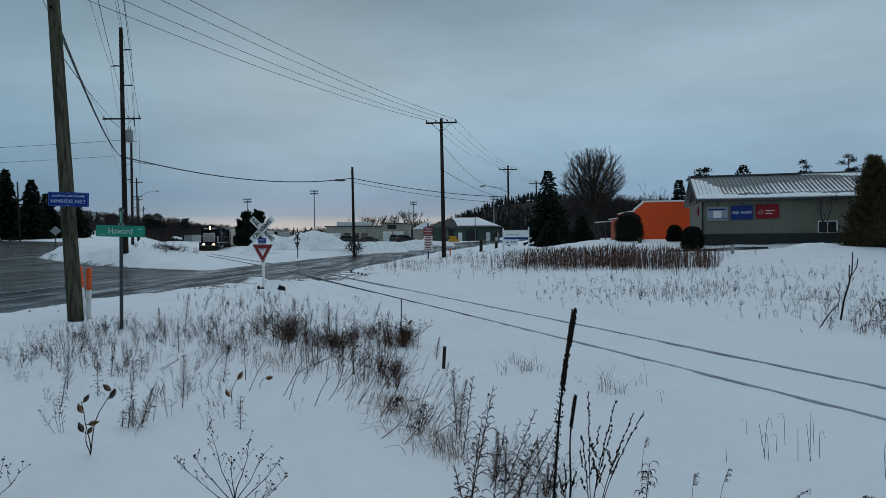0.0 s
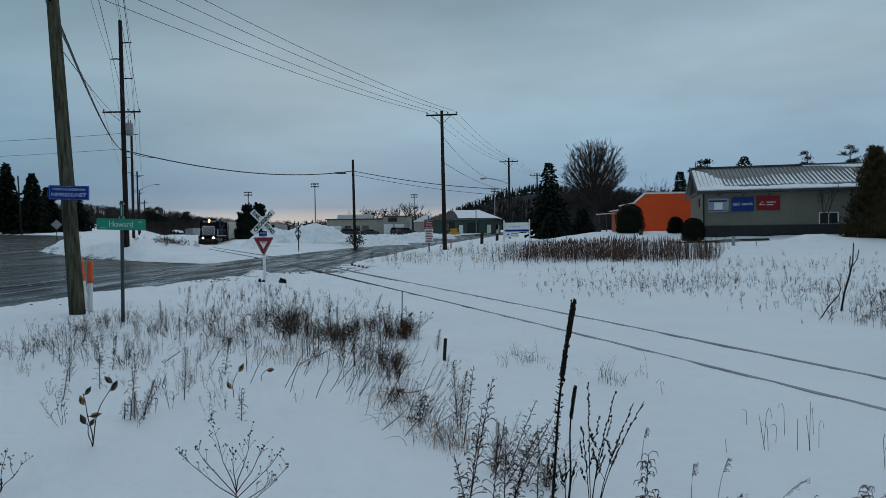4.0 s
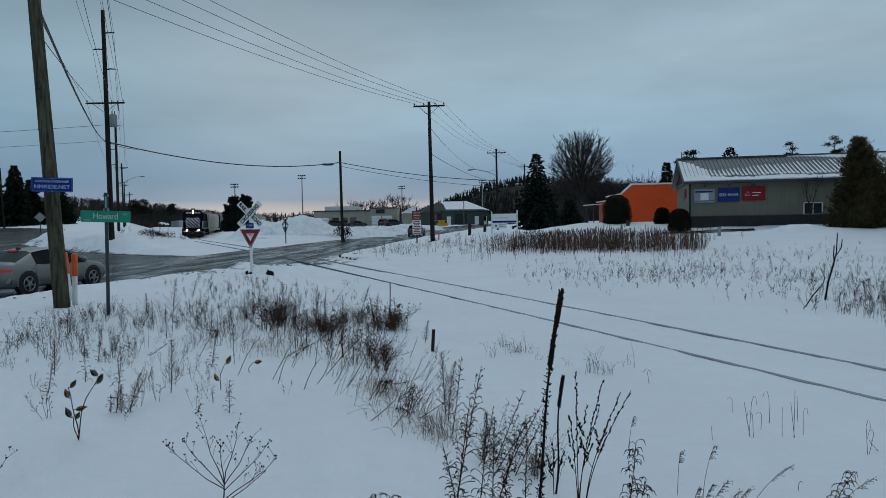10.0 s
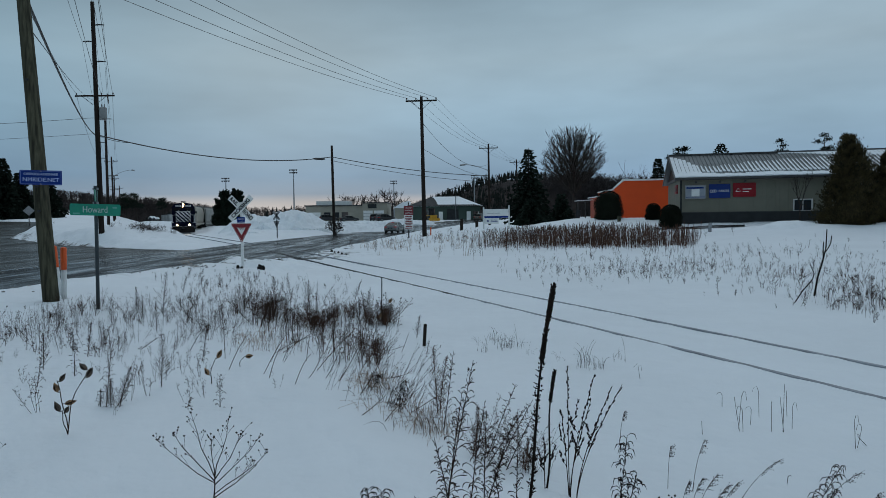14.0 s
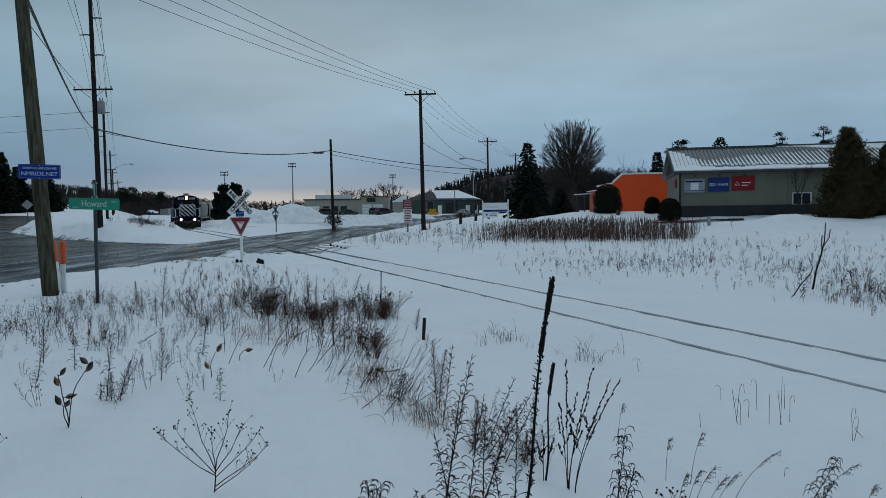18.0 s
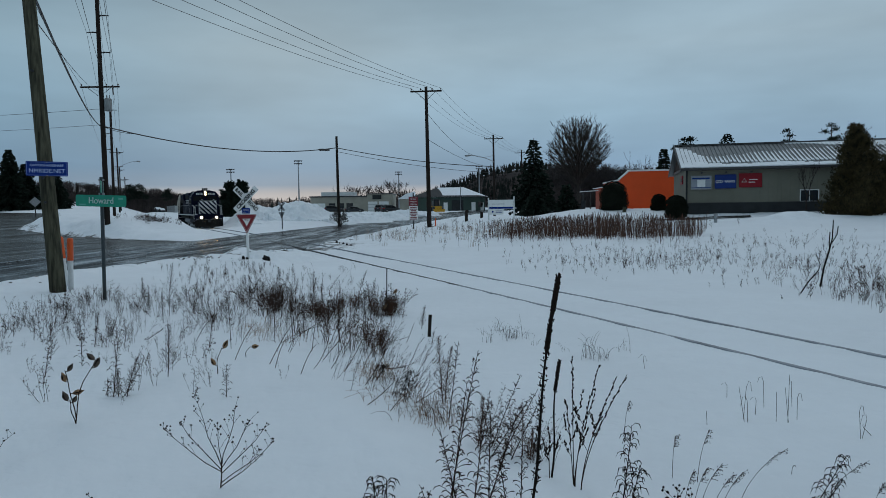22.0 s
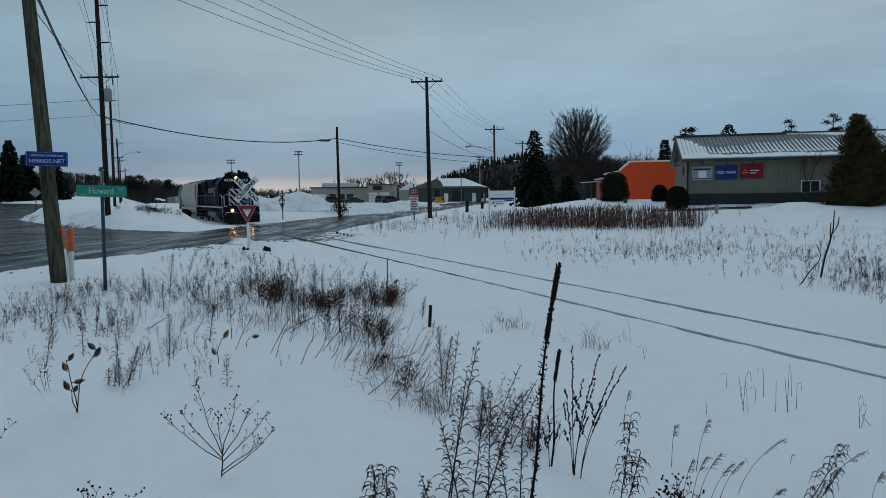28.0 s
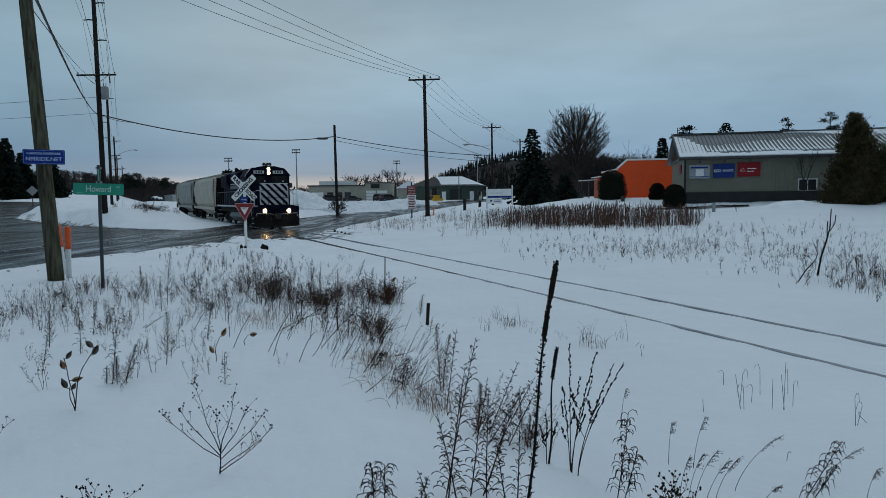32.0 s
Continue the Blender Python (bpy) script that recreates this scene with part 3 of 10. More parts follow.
def words(text, size, deep=0.004, bold=0.012):
    """A mesh of written words, centred, standing in x and z, facing -y."""
    cu = bpy.data.curves.new("words", "FONT")
    cu.body, cu.size, cu.align_x, cu.align_y, cu.extrude, cu.offset = text, size, "CENTER", "CENTER", deep, size * bold
    ob = new("words", cu)
    bpy.context.view_layer.update()
    me = bpy.data.meshes.new_from_object(ob.evaluated_get(bpy.context.evaluated_depsgraph_get()))
    bpy.data.objects.remove(ob)
    me.transform(pose(0, 0, 0, 90, 0, 0))
    return me


def lettering(text, size, material, parent, x, y, z, turn=0.0, wide=1.0, name="lettering", bold=0.012):
    me = words(text, size, bold=bold)
    me.materials.clear()
    me.materials.append(material)
    return part(name, me, material, parent, at=pose(x, y, z, 0, turn, 0) @ Matrix.Diagonal((wide, 1, 1, 1)))


def rounded(w, h, r, n=4):
    """The outline of a plate in x, z with rounded corners."""
    out = []
    for cx, cz, a0 in ((w / 2 - r, h / 2 - r, 0), (-w / 2 + r, h / 2 - r, 90), (-w / 2 + r, -h / 2 + r, 180), (w / 2 - r, -h / 2 + r, 270)):
        for i in range(n + 1):
            t = radians(a0 + 90 * i / n)
            out.append((cx + r * math.cos(t), cz + r * math.sin(t)))
    return out


def plate(name, w, h, material, parent, at, r=0.02, thick=0.004, label=""):
    return part(name, Geo().side(rounded(w, h, r), 0, thick), material, parent, label, at=at)


def pole_body(base, top, r0, r1, material, parent, seg=14):
    base, top = Vector(base), Vector(top)
    pts = [base.lerp(top, i / 8) for i in range(9)]
    rr = [r0 + (r1 - r0) * i / 8 for i in range(9)]
    part("pole", Geo().tube([(0, 0, 0)] + [p - base for p in pts[1:]], rr, seg), material, parent, smooth=True)


def crossarm(parent, c, half, turn, offs, material, z_brace=0.7, small=1.0):
    """A crossarm with its insulators and two braces, in the pole's own space."""
    m = Matrix.Translation(c) @ pose(0, 0, 0, 0, 0, turn)
    part("crossarm", Geo().box(-half, -0.06, -0.06, half, 0.06, 0.06), material, parent, at=m)
    for o in offs:
        g = Geo().tube([(0, 0, 0.06), (0, 0, 0.14)], 0.015, 6)
        g.tube([(0, 0, 0.12), (0, 0, 0.16), (0, 0, 0.18), (0, 0, 0.24)], [0.05 * small, 0.07 * small, 0.045 * small, 0.05 * small], 8)
        part("insulator", g, M["insulator"], parent, at=m @ pose(o, 0, 0))
    if z_brace:
        for sx in (-1, 1):
            part("brace", Geo().tube([(sx * half * 0.62, -0.08, -0.05), (sx * 0.1, -0.12, -z_brace)], 0.02, 4), M["dark_steel"], parent, at=m)


# the leaning pole at the road's edge, with its blue notice
def near_pole():
    b = Vector((-7.99, 13.92, ground_at(-7.99, 13.92) - 0.05))
    t = Vector((-9.05, 14.75, 11.4))
    p = thing("utility_pole", Matrix.Translation(b), "weathered wooden utility pole leaning beside the road", "utility pole", "utility poles")
    pole_body(b, t, 0.155, 0.10, M["pole_wood"], p, 20)
    for z in (1.9, 2.4, 4.6):
        q = (t - b) * (z / (t.z - b.z))
        part("bolt", Geo().disc((q.x + 0.02, q.y - 0.17, q.z), (0, 1, 0), 0.025, 0.05, 8), M["dark_steel"], p)
    s = thing("rideshare_sign", pose(-7.94, 13.64, 2.94, 0, 1.4, 14) , "blue aluminium carpool notice with white letters bolted to the pole", "sign")
    plate("panel", 0.76, 0.29, M["blue_sign"], s, pose(0, 0, 0))
    for w, h, z in ((0.72, 0.007, 0.128), (0.72, 0.007, -0.128)):
        part("border", Geo().box(-w / 2, -0.003, z - h / 2, w / 2, -0.0005, z + h / 2), M["border_blue"], s)
    for x in (-0.362, 0.362):
        part("border", Geo().box(x - 0.004, -0.003, -0.128, x + 0.004, -0.0005, 0.128), M["border_blue"], s)
    lettering("CARPOOL-RIDESHARE", 0.068, M["faded_blue"], s, 0, -0.005, 0.066, bold=0.0, wide=0.90)
    lettering("NMRIDE.NET", 0.112, M["faded_blue"], s, 0, -0.005, -0.045, bold=0.0, wide=1.02)
    part("mount", Geo().box(-0.03, 0.004, -0.1, 0.03, 0.26, 0.1), M["steel"], s)
    for z in (-0.13, 0.125):
        part("bolt", Geo().disc((0, -0.006, z), (0, 1, 0), 0.012, 0.012, 8), M["steel"], s)


M["pale_green"] = mat("faded_sign_print", (0.10, 0.36, 0.29), 0.5, 0, 0.1, 3, 25, 0)


def street_sign():
    x, y = -6.43, 12.72
    z = ground_at(x, y) - 0.05
    p = thing("street_name_sign", pose(x, y, z, 0, 0.8, 0), "green street name sign on a thin dark steel post", "sign")
    part("post", Geo().box(-0.03, -0.022, 0, 0.03, 0.022, 2.36, bev=0.01), M["post_green"], p)
    top = 2.27 - z
    s = plate("name_blade", 0.90, 0.215, M["green_sign"], p, pose(0, -0.03, top, 0, 1.2, 6), 0.03)
    lettering("Howard", 0.17, M["faded_white"], s, 0.0, -0.004, 0.0, bold=0.0, wide=0.80)
    part("small_text_bar", Geo().box(0.31, -0.004, 0.03, 0.39, -0.001, 0.062), M["pale_green"], s)
    part("small_text_bar", Geo().box(-0.39, -0.004, -0.084, -0.27, -0.001, -0.060), M["pale_green"], s)
    b2 = plate("cross_blade", 0.80, 0.215, M["green_sign"], p, pose(0.012, 0, top + 0.26, 0, 0, 113), 0.03)
    part("bracket", Geo().box(-0.05, -0.02, 0, 0.05, 0.02, 0.05), M["steel"], p, at=pose(0, 0, top + 0.10))
    part("bracket", Geo().box(-0.05, -0.015, 0, 0.05, 0.015, 0.04), M["steel"], p, at=pose(0, 0, top + 0.37))


def marker_tubes():
    for x, y, lean, h in ((-8.06, 14.52, 1.5, 1.16), (-8.75, 15.6, -5.0, 1.2)):
        z = ground_at(x, y) - 0.05
        p = thing("cable_marker", pose(x, y, z, 0, lean, 0), "white plastic cable marker tube with an orange top", "marker post", "cable markers")
        part("tube", Geo().tube([(0, 0, 0), (0, 0, h * 0.6)], 0.055, 14), M["white_paint"], p, smooth=True)
        part("sleeve", Geo().tube([(0, 0, h * 0.58), (0, 0, h - 0.04), (0, 0, h - 0.01), (0, 0, h)], [0.062, 0.062, 0.05, 0.02], 14), M["orange"], p, "orange sleeve", smooth=True)


def crossbuck(name, x, y, z, turn, back=False):
    p = thing(name, pose(x, y, z, 0, 0, turn), "white railroad crossbuck over a red yield sign on a post" if not back
              else "crossbuck and yield sign seen from their bare metal backs", "sign", "crossing signs")
    part("post", Geo().box(-0.045, -0.02, -0.1, 0.045, 0.05, 2.3, bev=0.012), M["sign_white"] if not back else M["dark_steel"], p)
    face = M["sign_white"] if not back else M["sign_back"]
    c = 2.08
    for k, (tilt, text) in enumerate(((45, "RAIL      ROAD"), (-45, "CROSSING"))):
        s = plate("blade", 1.15, 0.22, face, p, pose(0, -0.035 - 0.012 * k, c, 0, tilt, 0), 0.012)
        if not back:
            if k == 0:
                lettering("RAIL", 0.19, M["black"], s, -0.35, -0.004, 0, bold=0.035, wide=0.90)
                lettering("ROAD", 0.19, M["black"], s, 0.345, -0.004, 0, bold=0.035, wide=0.84)
            else:
                lettering("CROSSING", 0.19, M["black"], s, 0, -0.004, 0, bold=0.035, wide=1.0)
    w, h = 0.76, 0.66
    zc = 1.50
    tri = [(-w / 2, zc), (-w / 2 + 0.02, zc + 0.03), (w / 2 - 0.02, zc + 0.03), (w / 2, zc), (0.025, zc - h + 0.03), (-0.025, zc - h + 0.03)]
    ys = plate_outline("yield_plate", tri, M["sign_red"] if not back else M["sign_back"], p, -0.034)
    if not back:
        t2 = [(-0.155, zc - 0.125), (0.155, zc - 0.125), (0, zc - 0.40)]
        inner = plate_outline("inner_triangle", t2, M["sign_white"], p, -0.038)
        me = lettering("YIELD", 0.08, M["sign_red"], p, 0, -0.044, zc - 0.165)
        edge = Geo()
        for (xa, za), (xb, zb) in (((-w / 2 + 0.03, zc + 0.015), (w / 2 - 0.03, zc + 0.015)), ((-w / 2 + 0.02, zc - 0.005), (0, zc - h + 0.055)), ((w / 2 - 0.02, zc - 0.005), (0, zc - h + 0.055))):
            edge.tube([(xa, -0.036, za), (xb, -0.036, zb)], 0.004, 4)
        part("border", edge, M["sign_white"], p)
        b = plate("blue_plate", 0.30, 0.2, M["blue_sign"], p, pose(0, -0.066, 1.66), 0.015)
        for i in range(3):
            part("text_bar", Geo().box(-0.11, -0.003, 0.048 - i * 0.05, 0.11, -0.0005, 0.055 - i * 0.05), M["sign_white"], b)
    return p


def plate_outline(name, outline, material, parent, y):
    return part(name, Geo().side(outline, y, y + 0.004), material, parent)


def main_line():
    """The poles along the road's east side."""
    spots = (((-1.23, 56.05), (-1.37, 56.6), 12.0, 0.19, 0.12, 1.3, 11.63), ((7.29, 98.35), (7.24, 98.9), 12.5, 0.18, 0.12, 1.35, 11.9), ((15.07, 130.4), (14.98, 131.0), 12.9, 0.18, 0.12, 1.35, 12.35))
    for (bx, by), (tx, ty), tz, r0, r1, half, arm in spots:
        b = Vector((bx, by, ground_at(bx, by) - 0.1))
        p = thing("utility_pole", Matrix.Translation(b), "dark wooden utility pole with one crossarm", "utility pole", "utility poles")
        pole_body(b, (tx, ty, tz), r0, r1, M["dark_wood"], p)
        f = (arm - b.z) / (tz - b.z)
        c = Vector(((tx - bx) * f, (ty - by) * f - 0.15, arm - b.z))
        crossarm(p, c, half, -6, (-half + 0.08, -0.45, 0.5, half - 0.08), M["dark_wood"])
    return


def side_poles():
    b = Vector((-12.72, 82.12, ground_at(-12.72, 82.12) - 0.1))
    p = thing("utility_pole", Matrix.Translation(b), "plain dark wooden pole with a cable and no crossarm", "utility pole", "utility poles")
    pole_body(b, (-12.93, 82.8, 10.83), 0.19, 0.14, M["dark_wood"], p)
    part("cable_clamp", Geo().box(-0.14, -0.3, 9.2 - b.z, 0.02, -0.1, 9.4 - b.z), M["dark_steel"], p)
    # tall transmission poles
    for i, (bx, by, tx, ty, tz, arms) in enumerate(((-27.86, 56.11, -28.25, 56.7, 20.0, 1), (-46.3, 95.3, -46.75, 96.3, 17.5, 0), (-71.84, 150.4, -72.4, 151.3, 16.2, 1), (-95.4, 200.6, -95.8, 201.4, 15.4, 1), (-118, 252, -118.3, 252.5, 15, 1))):
        b = Vector((bx, by, ground_at(bx, by) - 0.2))
        p = thing("utility_pole", Matrix.Translation(b), "tall dark wooden transmission pole with short stub arms", "utility pole", "utility poles")
        r0 = 0.22 if i == 0 else 0.2
        pole_body(b, (tx, ty, tz), r0, 0.15, M["dark_wood"], p)
        H = tz - b.z
        def on(z):
            return Vector(((tx - bx) * (z - b.z) / H, (ty - by) * (z - b.z) / H, z - b.z))
        for z, sx in ((18.1, 1), (16.75, -1), (15.1, 1)) if i == 0 else ((tz - 1.2, 1), (tz - 4.5, -1), (tz - 6.7, -1)):
            q = on(z)
            part("stub_arm", Geo().tube([q, q + Vector((sx * 0.45, 0, 0.05)), q + Vector((sx * 0.9, 0, 0.02))], [0.05, 0.06, 0.045], 6), M["dark_steel"], p)
        if arms:
            crossarm(p, on(12.3 if i == 0 else tz - 1.0) + Vector((0, -0.2, 0)), 1.6 if i == 0 else 1.5, 0, (-1.5, 0.55, 1.5), M["dark_wood"], 0.75)
        if i > 1:
            crossarm(p, on(tz - 4.2) + Vector((0, -0.2, 0)), 1.3, 0, (-1.2, 1.2), M["dark_wood"], 0)
        if i == 0:
            q = on(10.9)
            t = part("transformer", Geo().tube([q + Vector((0.52, 0, -0.55)), q + Vector((0.52, 0, -0.5)), q + Vector((0.52, 0, 0.42)), q + Vector((0.52, 0, 0.5))], [0.26, 0.3, 0.3, 0.2], 14), M["transformer"], p, "grey transformer can", smooth=True)
            for dx in (-0.1, 0.12):
                part("bushing", Geo().tube([q + Vector((0.52 + dx, 0, 0.45)), q + Vector((0.52 + dx, 0, 0.75))], 0.035, 6), M["insulator"], t)
            part("bracket", Geo().box(q.x + 0.1, q.y - 0.05, q.z - 0.1, q.x + 0.3, q.y + 0.05, q.z + 0.1), M["dark_steel"], p)
            part("fuse", Geo().tube([on(12.1) + Vector((1.05, -0.25, 0.35)), on(12.1) + Vector((1.1, -0.25, -0.45))], 0.05, 6), M["insulator"], p)
    # pole among the spruces
    x, y = -87.2, 133
    b = Vector((x, y, ground_at(x, y) - 0.1))
    p = thing("utility_pole", Matrix.Translation(b), "bare wooden pole beside dark spruces", "utility pole", "utility poles")
    pole_body(b, (x - 0.4, y, 14.0), 0.17, 0.13, M["dark_wood"], p)


def street_lamp(x, y, z, dx, dz, depth_turn=0.0):
    p = thing("street_lamp", pose(x, y, z), "cobra-head street lamp on a curved steel arm", "street lamp", "street lamps")
    pts = [(0, 0, 0)] + [(dx * k / 6, -0.3, dz * math.sin(math.pi / 2 * k / 6)) for k in range(1, 7)]
    part("arm", Geo().tube(pts, 0.045, 6), M["steel"], p)
    s = 1 if dx > 0 else -1
    part("head", Geo().tube([(dx - 0.1 * s, -0.3, dz + 0.02), (dx + 0.25 * s, -0.3, dz), (dx + 0.7 * s, -0.3, dz - 0.06), (dx + 0.85 * s, -0.3, dz - 0.03)], [0.06, 0.14, 0.13, 0.03], 8), M["steel"], p)
    part("lens", Geo().ball((dx + 0.5 * s, -0.3, dz - 0.12), 0.13, 8, 4, (1.2, 1, 0.6)), M["lamp_glass"], p)


def stadium_lights():
    for x, y, top, n in ((-53.7, 252, 20.2, 3), (-78.7, 251.9, 17.4, 2), (-20.0, 302, 18.3, 3), (15.7, 302, 20.3, 3)):
        p = thing("floodlight_mast", pose(x, y, 0), "tall grey mast with racks of sports-field floodlights", "floodlight", "floodlights")
        part("mast", Geo().tube([(0, 0, 0), (0, 0, top)], [0.32, 0.16], 8), M["steel"], p)
        for r in range(2):
            part("rack", Geo().box(-1.5, -0.1, top - 0.2 - r * 1.0, 1.5, 0.1, top - 0.05 - r * 1.0), M["dark_steel"], p)
            for k in range(4):
                part("floodlight", Geo().tube([(-1.2 + 0.8 * k, 0, top - 0.1 - r), (-1.2 + 0.8 * k, -0.4, top - 0.3 - r)], [0.12, 0.3], 8), M["dark_steel"], p)


def wire(a, b, sag, r, label="black overhead wire between the poles", n=28):
    a, b = Vector(a), Vector(b)
    pts = []
    for i in range(n + 1):
        u = i / n
        q = a.lerp(b, u)
        q.z -= 4 * sag * u * (1 - u)
        pts.append(q)
    o = pts[0]
    w = part("overhead_wire", Geo().tube([p - o for p in pts], r, 4, False), M["wire"], at=Matrix.Translation(o))
    return tagged(w, label, "wire", "overhead wires")


def all_wires():
    # conductors along the road
    for o, e, ez in ((-1.2, -2.3, 11.9), (-0.45, -0.9, 11.9), (0.5, 0.6, 11.9), (1.2, 1.75, 11.9)):
        wire((-1.37 + o, 56.4 - 0.1 * o, 11.87), (-17.6 + e, 7.0 - 0.35 * e, ez), 0.9, 0.013)
        wire((-1.37 + o, 56.4 - 0.1 * o, 11.87), (7.24 + o, 98.7 - 0.1 * o, 12.15), 0.7, 0.013)
        wire((7.24 + o, 98.7, 12.15), (14.98 + o, 130.8, 12.6), 0.5, 0.012)
    wire((-1.36, 56.2, 9.9), (7.24, 98.7, 9.6), 1.6, 0.02)
    # transmission wires running beside the track
    for o, z, ez in ((0.9, 18.12, 17.6), (-0.9, 16.77, 16.3), (0.9, 15.12, 14.6), (-1.55, 12.55, 12.2), (0.5, 12.55, 12.2), (1.45, 12.55, 12.2), (0.0, 20.0, 19.3)):
        wire((-28.2 + o, 56.5, z), (2.0 + o, -9.5, ez), 1.4, 0.012)
        wire((-28.2 + o, 56.5, z), (-46.6 + o * 0.8, 96.0, z - 1.5), 0.8, 0.012)
    for o in (-1.2, 1.2):
        wire((-46.6 + o, 96, 15.8), (-72.3 + o, 151, 15.3), 0.9, 0.012)
        wire((-72.3 + o, 151, 15.3), (-95.7 + o, 201, 14.6), 0.9, 0.012)
    # cables tied to the tall pole
    wire((-8.60, 14.25, 7.05), (-28.35, 56.4, 9.25), 0.55, 0.035, "thick black cable slung between two poles")
    wire((-8.53, 14.3, 6.2), (-28.35, 56.4, 12.0), 0.3, 0.012)
    wire((-28.3, 56.3, 9.2), (-12.9, 82.5, 9.45), 1.15, 0.05, "thick black cable slung across the road")
    wire((-28.1, 56.6, 9.1), (-26.6, 59.2, 8.78), 0.14, 0.022, "slack loop of black cable")
    wire((-12.9, 82.6, 9.45), (7.1, 98.2, 7.9), 0.45, 0.045, "thick black cable slung across the road")
    wire((-12.9, 82.6, 9.0), (7.1, 98.2, 7.0), 0.4, 0.028)
    wire((-28.3, 56.5, 10.55), (-80, 58, 10.9), 0.8, 0.015)
    wire((-28.3, 56.5, 9.25), (-80, 58, 9.4), 0.7, 0.012)
    wire((-1.3, 56.2, 7.7), (7.1, 98.2, 7.8), 0.5, 0.022)
    sp = part("cable_splice", Geo().tube([(0, 0, 0), (0.25, 0.4, 0.02), (0.9, 1.5, 0.09), (1.1, 1.85, 0.1)], [0.05, 0.13, 0.13, 0.05], 8), M["black"], at=pose(-14.6, 79.4, 8.98))
    tagged(sp, "black cable splice case hanging on the cable", "cable splice")


M["notice_red"] = mat("dull_red_sign_paint", (0.20, 0.018, 0.025), 0.5, 0, 0.2, 3, 25, 0)


def notice_boards():
    # red and white notice beside the road
    x, y = -2.44, 54.04
    z = ground_at(x, y) - 0.1
    p = thing("notice_board", pose(x, y, z, 0, 0, 6), "red and white notice board with small print on a post", "sign")
    part("post", Geo().box(-0.05, 0.01, 0, 0.05, 0.09, 3.0), M["dark_steel"], p)
    part("white_panel", Geo().box(-0.34, -0.03, 0.85, 0.34, 0.0, 1.98), M["sign_white"], p)
    part("red_panel", Geo().box(-0.37, -0.03, 2.0, 0.37, 0.0, 2.72), M["notice_red"], p, "red header panel")
    for i in range(5):
        part("text_bar", Geo().box(-0.29 + 0.06 * (i % 2), -0.04, 2.08 + 0.13 * i, 0.29 - 0.06 * (i % 2), -0.031, 2.10 + 0.13 * i), M["sign_white"], p)
    for i in range(8):
        part("text_bar", Geo().box(-0.30 + 0.04 * (i % 3), -0.04, 0.91 + 0.132 * i, 0.30 - 0.05 * (i % 3), -0.031, 0.985 + 0.132 * i), M["notice_red"], p)
    # white business sign
    x, y = 5.05, 60.1
    z = 0.94
    p = thing("business_sign", pose(x, y, z, 0, 0, -8), "white panel sign with a blue stripe between posts", "sign")
    for sx in (-1.12, 1.12):
        part("post", Geo().box(sx - 0.06, -0.06, 0, sx + 0.06, 0.06, 1.95 if sx < 0 else 2.05), M["white_paint"], p)
    part("upper_panel", Geo().box(-1.05, -0.05, 0.94, 1.05, 0.05, 1.75), M["sign_white"], p)
    part("blue_stripe", Geo().box(-1.05, -0.06, 0.96, 1.05, -0.03, 1.13), M["blue_sign"], p)
    part("lower_panel", Geo().box(-1.05, -0.04, 0.45, 0.2, 0.04, 0.93), M["sign_white"], p)
    part("emblem", Geo().disc((-0.75, -0.045, 0.7), (0, 1, 0), 0.09, 0.01, 6), M["blue_sign"], p)
    for i in range(2):
        part("text_bar", Geo().box(-0.5, -0.05, 0.75 - 0.13 * i, 0.1, -0.041, 0.79 - 0.13 * i), M["blue_sign"], p)
    part("text_bar", Geo().box(-0.8, -0.06, 1.36, 0.3, -0.051, 1.40), M["transformer"], p)
    # diamond signs and small posts
    for x, y, s, h in ((-57.5, 95.5, 1.35, 2.2), (-66.5, 95.0, 1.75, 3.2)):
        z = ground_at(x, y)
        p = thing("diamond_sign", pose(x, y, z, 0, 0, 32), "diamond road sign seen from its grey metal back", "sign", "diamond signs")
        part("post", Geo().box(-0.06, 0, -0.2, 0.06, 0.1, h + 0.3), M["dark_steel"], p)
        part("panel", Geo().side(rounded(s * 0.75, s * 0.75, 0.05), -0.03, 0), M["sign_back"], p, at=pose(0, 0, h, 0, 45, 0))
    for x, y, h, w, mm, lab in ((17.98, 45.03, 0.75, 0.09, "sign_back", "short weathered wooden post standing in snow"), (15.15, 57.14, 0.6, 0.13, "pole_wood", "short weathered wooden post standing in snow"),
                               (2.0, 61.5, 1.2, 0.12, "dark_wood", "dark square timber post beside the road"), (4.2, 76.5, 1.0, 0.14, "dark_wood", "dark square timber post beside the road"),
                               (13.12, 64.16, 1.15, 0.16, "dark_steel", "grey utility pedestal box in the snow"), (-0.75, 57.5, 0.85, 0.045, "orange", "slim orange marker post at the roadside")):
        z = ground_at(x, y) - 0.15
        g = Geo().box(-w, -w, 0, w, w, h, bev=w * 0.3)
        tagged(part("marker_post", g, M[mm], at=pose(x, y, z, 0, 1.5, 20)), lab, "post", "marker posts")
    x, y = -0.27, 10.88
    tagged(part("stake", Geo().box(-0.025, -0.012, -0.2, 0.025, 0.012, 0.36), M["dark_wood"], at=pose(x, y, ground_at(x, y), 3, 3, 15)), "dark wooden stake standing in the snow", "stake")
    x, y = -1.25, 14.3
    tagged(part("thin_stake", Geo().tube([(0, 0, -0.2), (0.02, 0, 0.82)], 0.012, 5), M["dark_steel"], at=pose(x, y, ground_at(x, y))), "thin dark metal stake in the snow", "stake")


